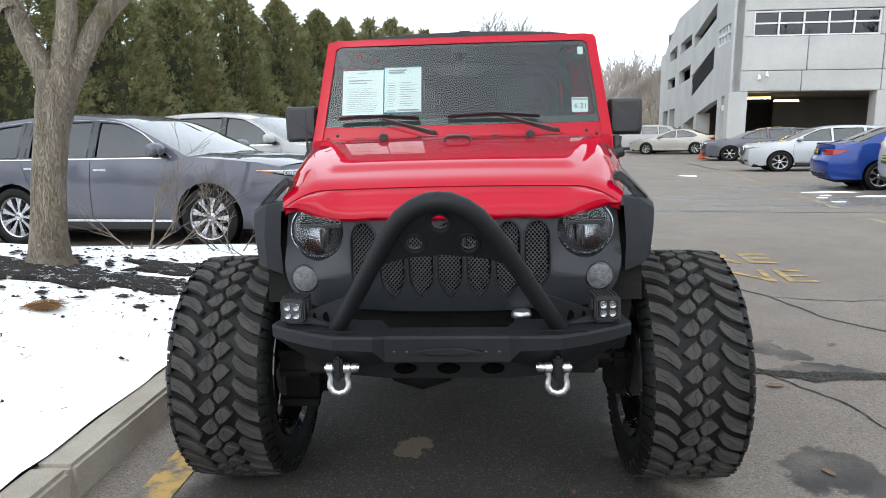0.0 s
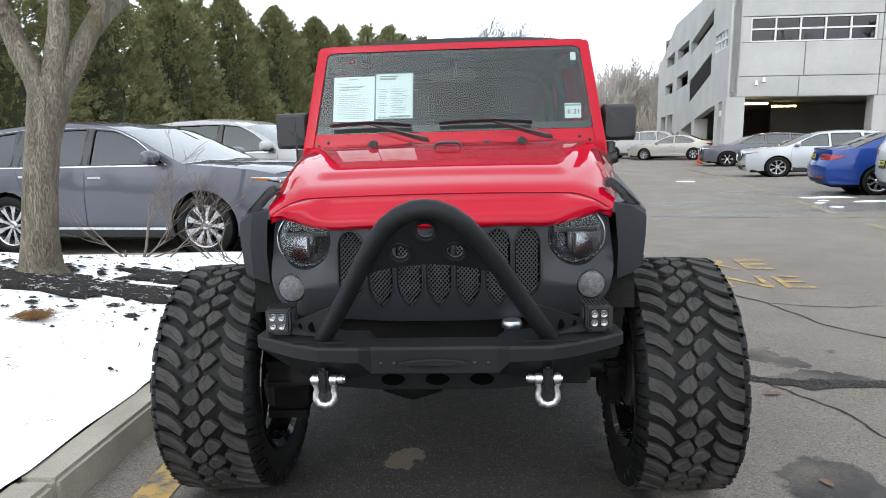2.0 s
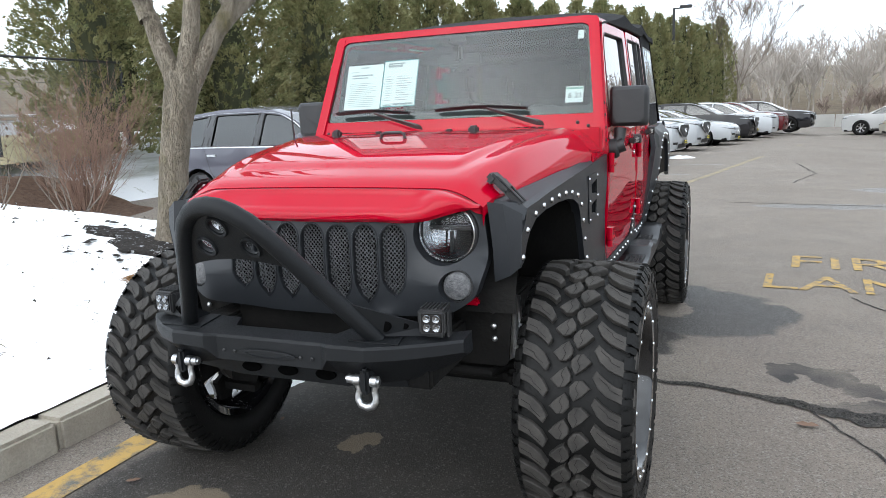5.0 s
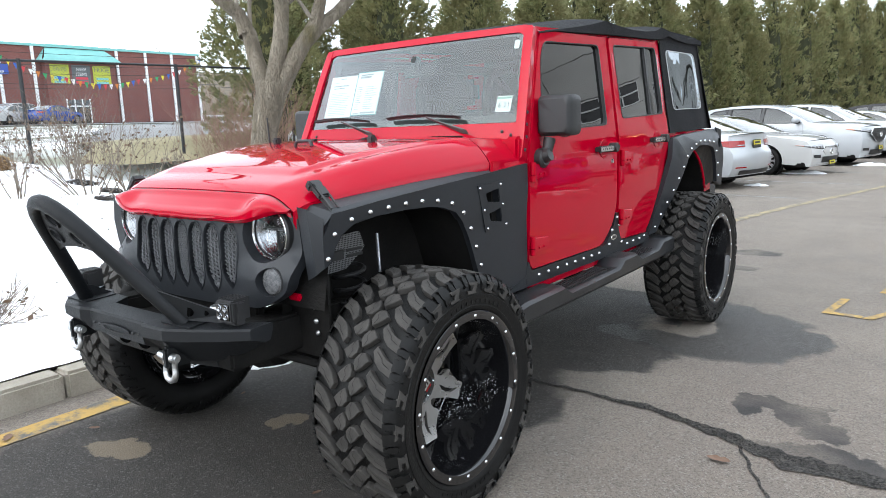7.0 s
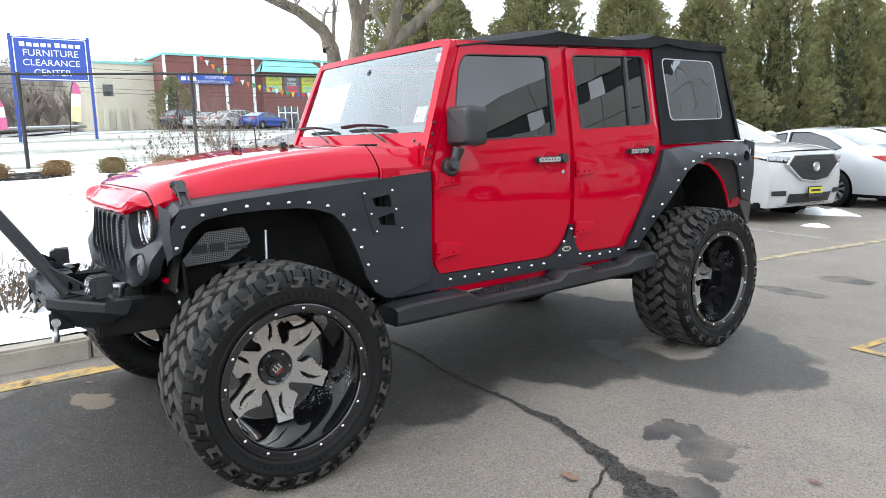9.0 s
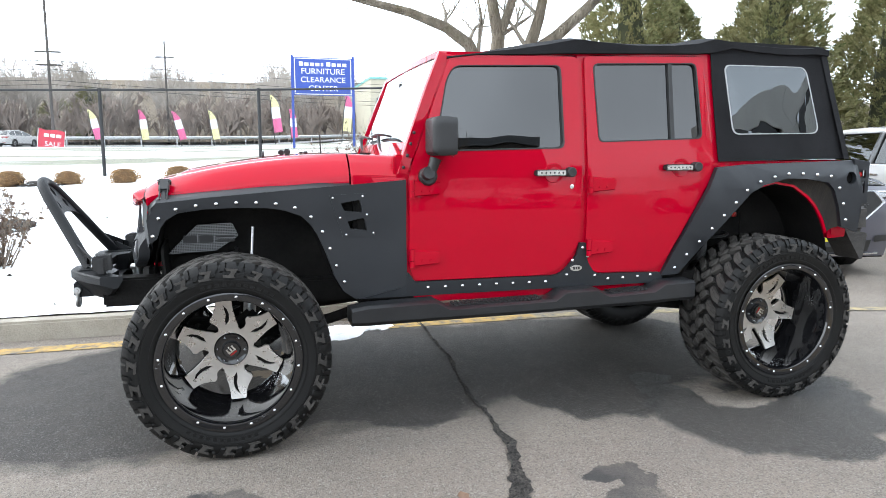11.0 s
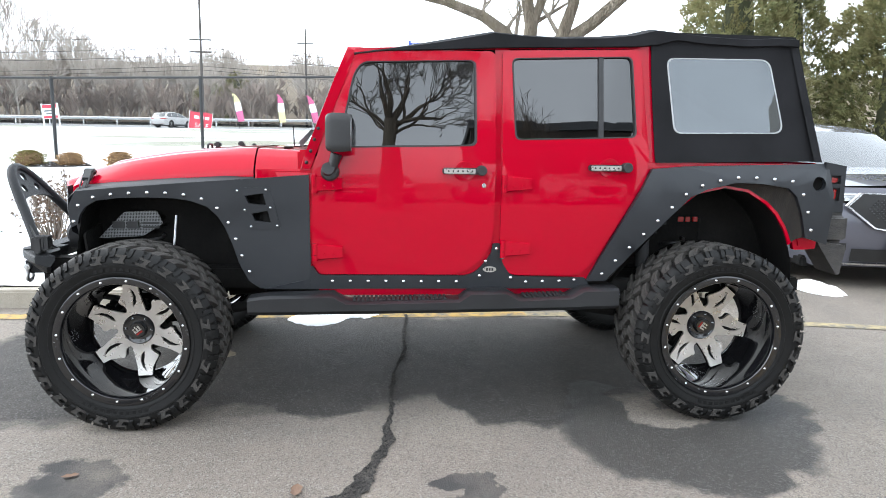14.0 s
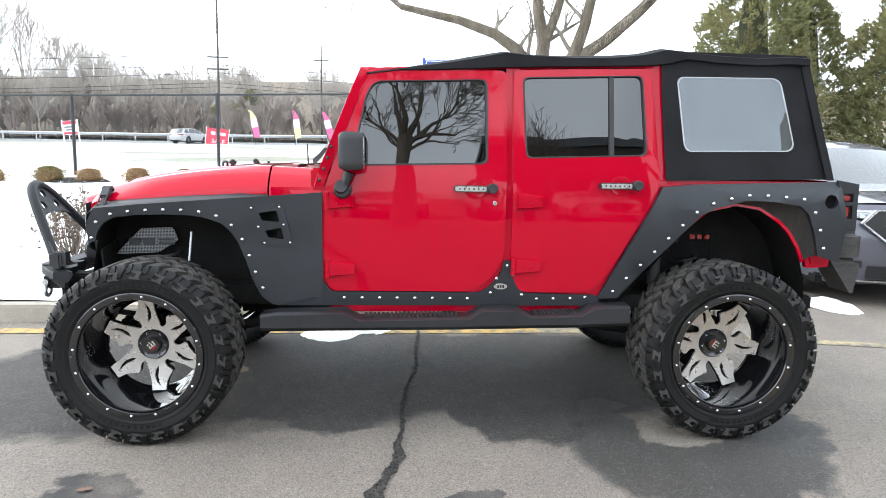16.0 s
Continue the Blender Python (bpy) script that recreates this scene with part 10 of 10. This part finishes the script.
shop_box("window", 0.0, 0.06, 15.2, 16.2, 3.6, 4.8, CARGLASS, annex)
for x, y, mat, kind, ang in ((-59, 17.9, NIGHT, "suv", 118), (-58, 19.2, PEARL, "sedan", 128), (-56.5, 20.6, PEARL, "sedan", 122), (-60, 22.9, PEARL, "suv", 112), (-56, 23.6, BLUE, "sedan", 118)):
    make_car(kind, "car", "snow-dusted car parked before the brick store", mat, pose(x, y, rise(x, y) + 0.04, 0, 0, ang), 6, False, False)
# bunting across the front
FLAGS = [surf("bunting_%s" % n_, c_, tuple(0.8 * q for q in c_), rough=0.7, bump=0.0) for n_, c_ in (("red", (0.6, 0.05, 0.06)), ("white", (0.8, 0.8, 0.8)), ("orange", (0.7, 0.22, 0.04)), ("green", (0.03, 0.35, 0.12)), ("yellow", (0.75, 0.6, 0.05)), ("blue", (0.03, 0.12, 0.5)))]
bunting = thing("bunting", "string of coloured pennant flags", "bunting")
ends = [Vector((-42, 13.8, 7.0)), Vector((-40, 17.5, 5.0)), Vector((-42, 23.0, 5.2)), Vector((-44, 29.5, 7.2))]
st = Sticks(3)
cord = []
for a, b in zip(ends, ends[1:]):
    for k in range(12):
        q = a.lerp(b, k / 12)
        q.z -= 0.35 * math.sin(math.pi * k / 12)
        cord.append(q)
st.add(cord, [0.012] * len(cord))
piece("cord", st.mesh("cord", FENCE_POST, False), bunting, Matrix())
flag_meshes = []
for m_ in FLAGS:
    me = bpy.data.meshes.new("pennant")
    me.from_pydata([Vector((0, -0.13, 0)), Vector((0, 0.13, 0)), Vector((0.02, 0, -0.36)), Vector((0.012, -0.13, 0)), Vector((0.012, 0.13, 0))], [], [(0, 1, 2), (3, 2, 4), (0, 3, 4, 1)])
    me.materials.append(m_)
    flag_meshes.append(me)
for i, q in enumerate(cord):
    piece("pennant", flag_meshes[i % 6], bunting, Matrix.Translation(q))

# ---- woods ----
def woods(name, label, spots, seed, low=8, high=15, material=WOODS, foot=0.18, fine=0.0022, twigs=4):
    """Many bare trees far off, as one object."""
    kinds = []
    for i in range(5):
        rnd = random.Random(seed + i)
        st = Sticks(1)
        st.add([Vector((0, 0, -0.4)), Vector((0.02, 0, 0.2)), Vector((0.03, 0.02, 0.42))], [0.016, 0.013, 0.011])
        for j in range(6):
            a = rnd.uniform(0, 6.28)
            grow(st, rnd, Vector((0.025, 0.01, rnd.uniform(foot, 0.42))), Vector((math.cos(a) * 0.5, math.sin(a) * 0.5, 1)).normalized(), 0.24, 0.009, twigs, 0.5, 0.16, 3, 0.16, fine)
        kinds.append((np.array([tuple(p) for p in st.v]), np.array(st.f)))
    rnd = random.Random(seed + 50)
    vs, fs, base = [], [], 0
    for x, y, z in spots:
        v, f = kinds[rnd.randrange(5)]
        h, a = rnd.uniform(low, high), rnd.uniform(0, 6.28)
        c, s = math.cos(a), math.sin(a)
        w = rnd.uniform(0.85, 1.25)
        vs.append(np.stack([(v[:, 0] * c - v[:, 1] * s) * h * w + x, (v[:, 0] * s + v[:, 1] * c) * h * w + y, v[:, 2] * h + z], 1))
        fs.append(f + base)
        base += len(v)
    me = bpy.data.meshes.new(name)
    me.from_pydata(np.concatenate(vs).tolist(), [], np.concatenate(fs).tolist())
    me.materials.append(material)
    return tagged(new(name, me), label, "woods", kind="stuff")


BRUSH = surf("winter_brush", (0.21, 0.165, 0.14), (0.31, 0.255, 0.22), rough=0.95, big=0.1, fine=2.0, bump=0.0)
rnd = random.Random(77)
spots = []
for k in range(13):
    spots.append((rnd.uniform(-99, -89), -58 + k * 1.75 + rnd.uniform(-0.6, 0.6), 3.2))
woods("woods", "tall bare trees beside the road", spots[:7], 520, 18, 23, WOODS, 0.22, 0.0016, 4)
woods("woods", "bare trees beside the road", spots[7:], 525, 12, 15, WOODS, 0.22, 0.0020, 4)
spots = []
for _ in range(250):
    x, y = -92 - 26 * rnd.random() ** 1.6, rnd.uniform(-110, 60)
    spots.append((x, y, rise(x, y) + 0.13 * max(0, -x - 93)))
for _ in range(40):
    x, y = rnd.uniform(-92, -84), rnd.uniform(-95, -40)
    spots.append((x, y, rise(x, y)))
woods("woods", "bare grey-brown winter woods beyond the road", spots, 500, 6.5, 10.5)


def hill(x, y):
    return rise(x, y) - 0.03 + 0.09 * max(0.0, y - 105) * smoothstep(105, 130, y)


spots = []
for _ in range(210):
    x, y = rnd.uniform(-35, 65), 96 + 60 * rnd.random() ** 1.4
    spots.append((x, y, hill(x, y)))
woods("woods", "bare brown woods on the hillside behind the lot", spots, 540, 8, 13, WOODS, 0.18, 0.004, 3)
bm = bmesh.new()
loft(bm, [[Vector((x, y, hill(x, y) + 0.08 + 0.3 * noise.noise(Vector((x * 0.1, y * 0.1, 0))))) for x in range(-120, 161, 8)] for y in (92, 98, 105, 112, 120, 130, 145, 165, 200, 260)])
tagged(part("hillside", bm, FOREST_FLOOR, None), "brown leaf-covered hillside under the woods", kind="structure")
bm = bmesh.new()
loft(bm, [[Vector((x, y, rise(x, y) + 0.05 + (0.13 * max(0, -x - 93)))) for x in (-240, -170, -140, -118, -106, -98, -93, -88)] for y in range(-220, 221, 12)])
tagged(part("wood_floor", bm, FOREST_FLOOR, None), "brown leaf litter under the far woods", kind="structure")
# brush line of small saplings
spots = [(rnd.uniform(-96, -87), rnd.uniform(-90, 40), 0) for _ in range(300)]
woods("underbrush", "brown leafless brush along the edge of the woods", [(x, y, rise(x, y)) for x, y, _ in spots], 580, 3.5, 6.5, BRUSH, 0.0, 0.010, 3)
spots = [(rnd.uniform(-40, 60), rnd.uniform(92, 100), 0) for _ in range(80)]
woods("underbrush", "brown leafless brush at the foot of the hillside", [(x, y, hill(x, y)) for x, y, _ in spots], 585, 2.0, 4.5, BRUSH, 0.0, 0.011, 3)
bare_tree("bare_tree", "bare young tree at the end of the hedge", 2.2, 50.0, 0.0, 9.5, 0.10, 911, 5, "bare trees", 0.012)
# evergreens among the far woods
for x, y, s in ((-95, -19, 1.5), (-99, -24, 1.3), (-60, 17.0, 1.0)):
    conifer(x, y, s * 4.6, s * 1.3)
# trees and a low dark building across the lot to the east, mirrored in the side windows
oak = thing("bare_tree", "large spreading bare tree across the lane", "tree", pose(11.4, 0.85, 0), "bare trees")
st = Sticks(9)
st.add([Vector(q) for q in ((0, 0, -0.3), (0, 0, 0.2), (0.03, 0.03, 2.4), (0, 0.0, 4.0), (0, 0.05, 4.6))], [0.36, 0.26, 0.18, 0.16, 0.15])
piece("trunk", st.mesh("trunk", BARK), oak, Matrix())
st, rnd_oak = Sticks(4), random.Random(904)
for tilt, swing, ln, r, z in ((-66, 10, 0.75, 0.055, 4.25), (-46, -20, 0.85, 0.07, 4.4), (-22, 15, 0.95, 0.085, 4.5), (6, -20, 0.95, 0.085, 4.55), (28, 10, 0.95, 0.08, 4.5), (50, -10, 0.95, 0.075, 4.4), (70, 15, 0.95, 0.06, 4.2), (78, -10, 1.1, 0.05, 4.5)):
    a, b = radians(tilt), radians(swing)
    grow(st, rnd_oak, Vector((0, 0.04, z)), Vector((math.sin(b) * 0.7, math.sin(a), math.cos(a) * math.cos(b) + 0.12)).normalized(), ln, r, 5, 0.60, 0.0, 3, 0.26, 0.006)
piece("crown", st.mesh("crown", BARK), oak, Matrix())
bare_tree("bare_tree", "bare tree across the car park", 27.0, 7.5, 0.0, 10.0, 0.22, 905, 5, "bare trees", 0.01)
bare_tree("bare_tree", "bare tree across the car park", 24.0, -9.0, 0.0, 11.0, 0.25, 907, 5, "bare trees", 0.01)
SLATE = surf("dark_brown_cladding", (0.055, 0.048, 0.043), (0.10, 0.088, 0.080), rough=0.8, big=0.4, fine=8, bump=0.2)
for y0, y1, top in ((5.0, 18.5, 13.7),):
    east = thing("low_building", "dark brown building across the car park", "building", pose(44, 0, 0))
    shop_box("wall", 0, 12, y0, y1, -1, top - 0.6, SLATE, east)
    shop_box("roof_trim", -0.2, 12, y0 - 0.2, y1 + 0.2, top - 0.6, top, INK, east)
    for k in range(int((y1 - y0) / 4.6)):
        shop_box("window", -0.05, 0.1, y0 + 1 + 4.6 * k, y0 + 4 + 4.6 * k, top - 4.6, top - 3.4, CARGLASS, east)
for i, (x, y, mat, ang) in enumerate(((19.0, 3.6, GREY, 175), (19.0, 0.2, NIGHT, 175), (19.1, 7.2, SILVER, 175), (18.9, -3.4, GREY, 175))):
    make_car("suv" if i % 2 == 0 else "sedan", "suv" if i % 2 == 0 else "sedan_car", "car parked across the lane", mat, pose(x, y, rise(x, y), 0, 0, ang), 7, False, True)
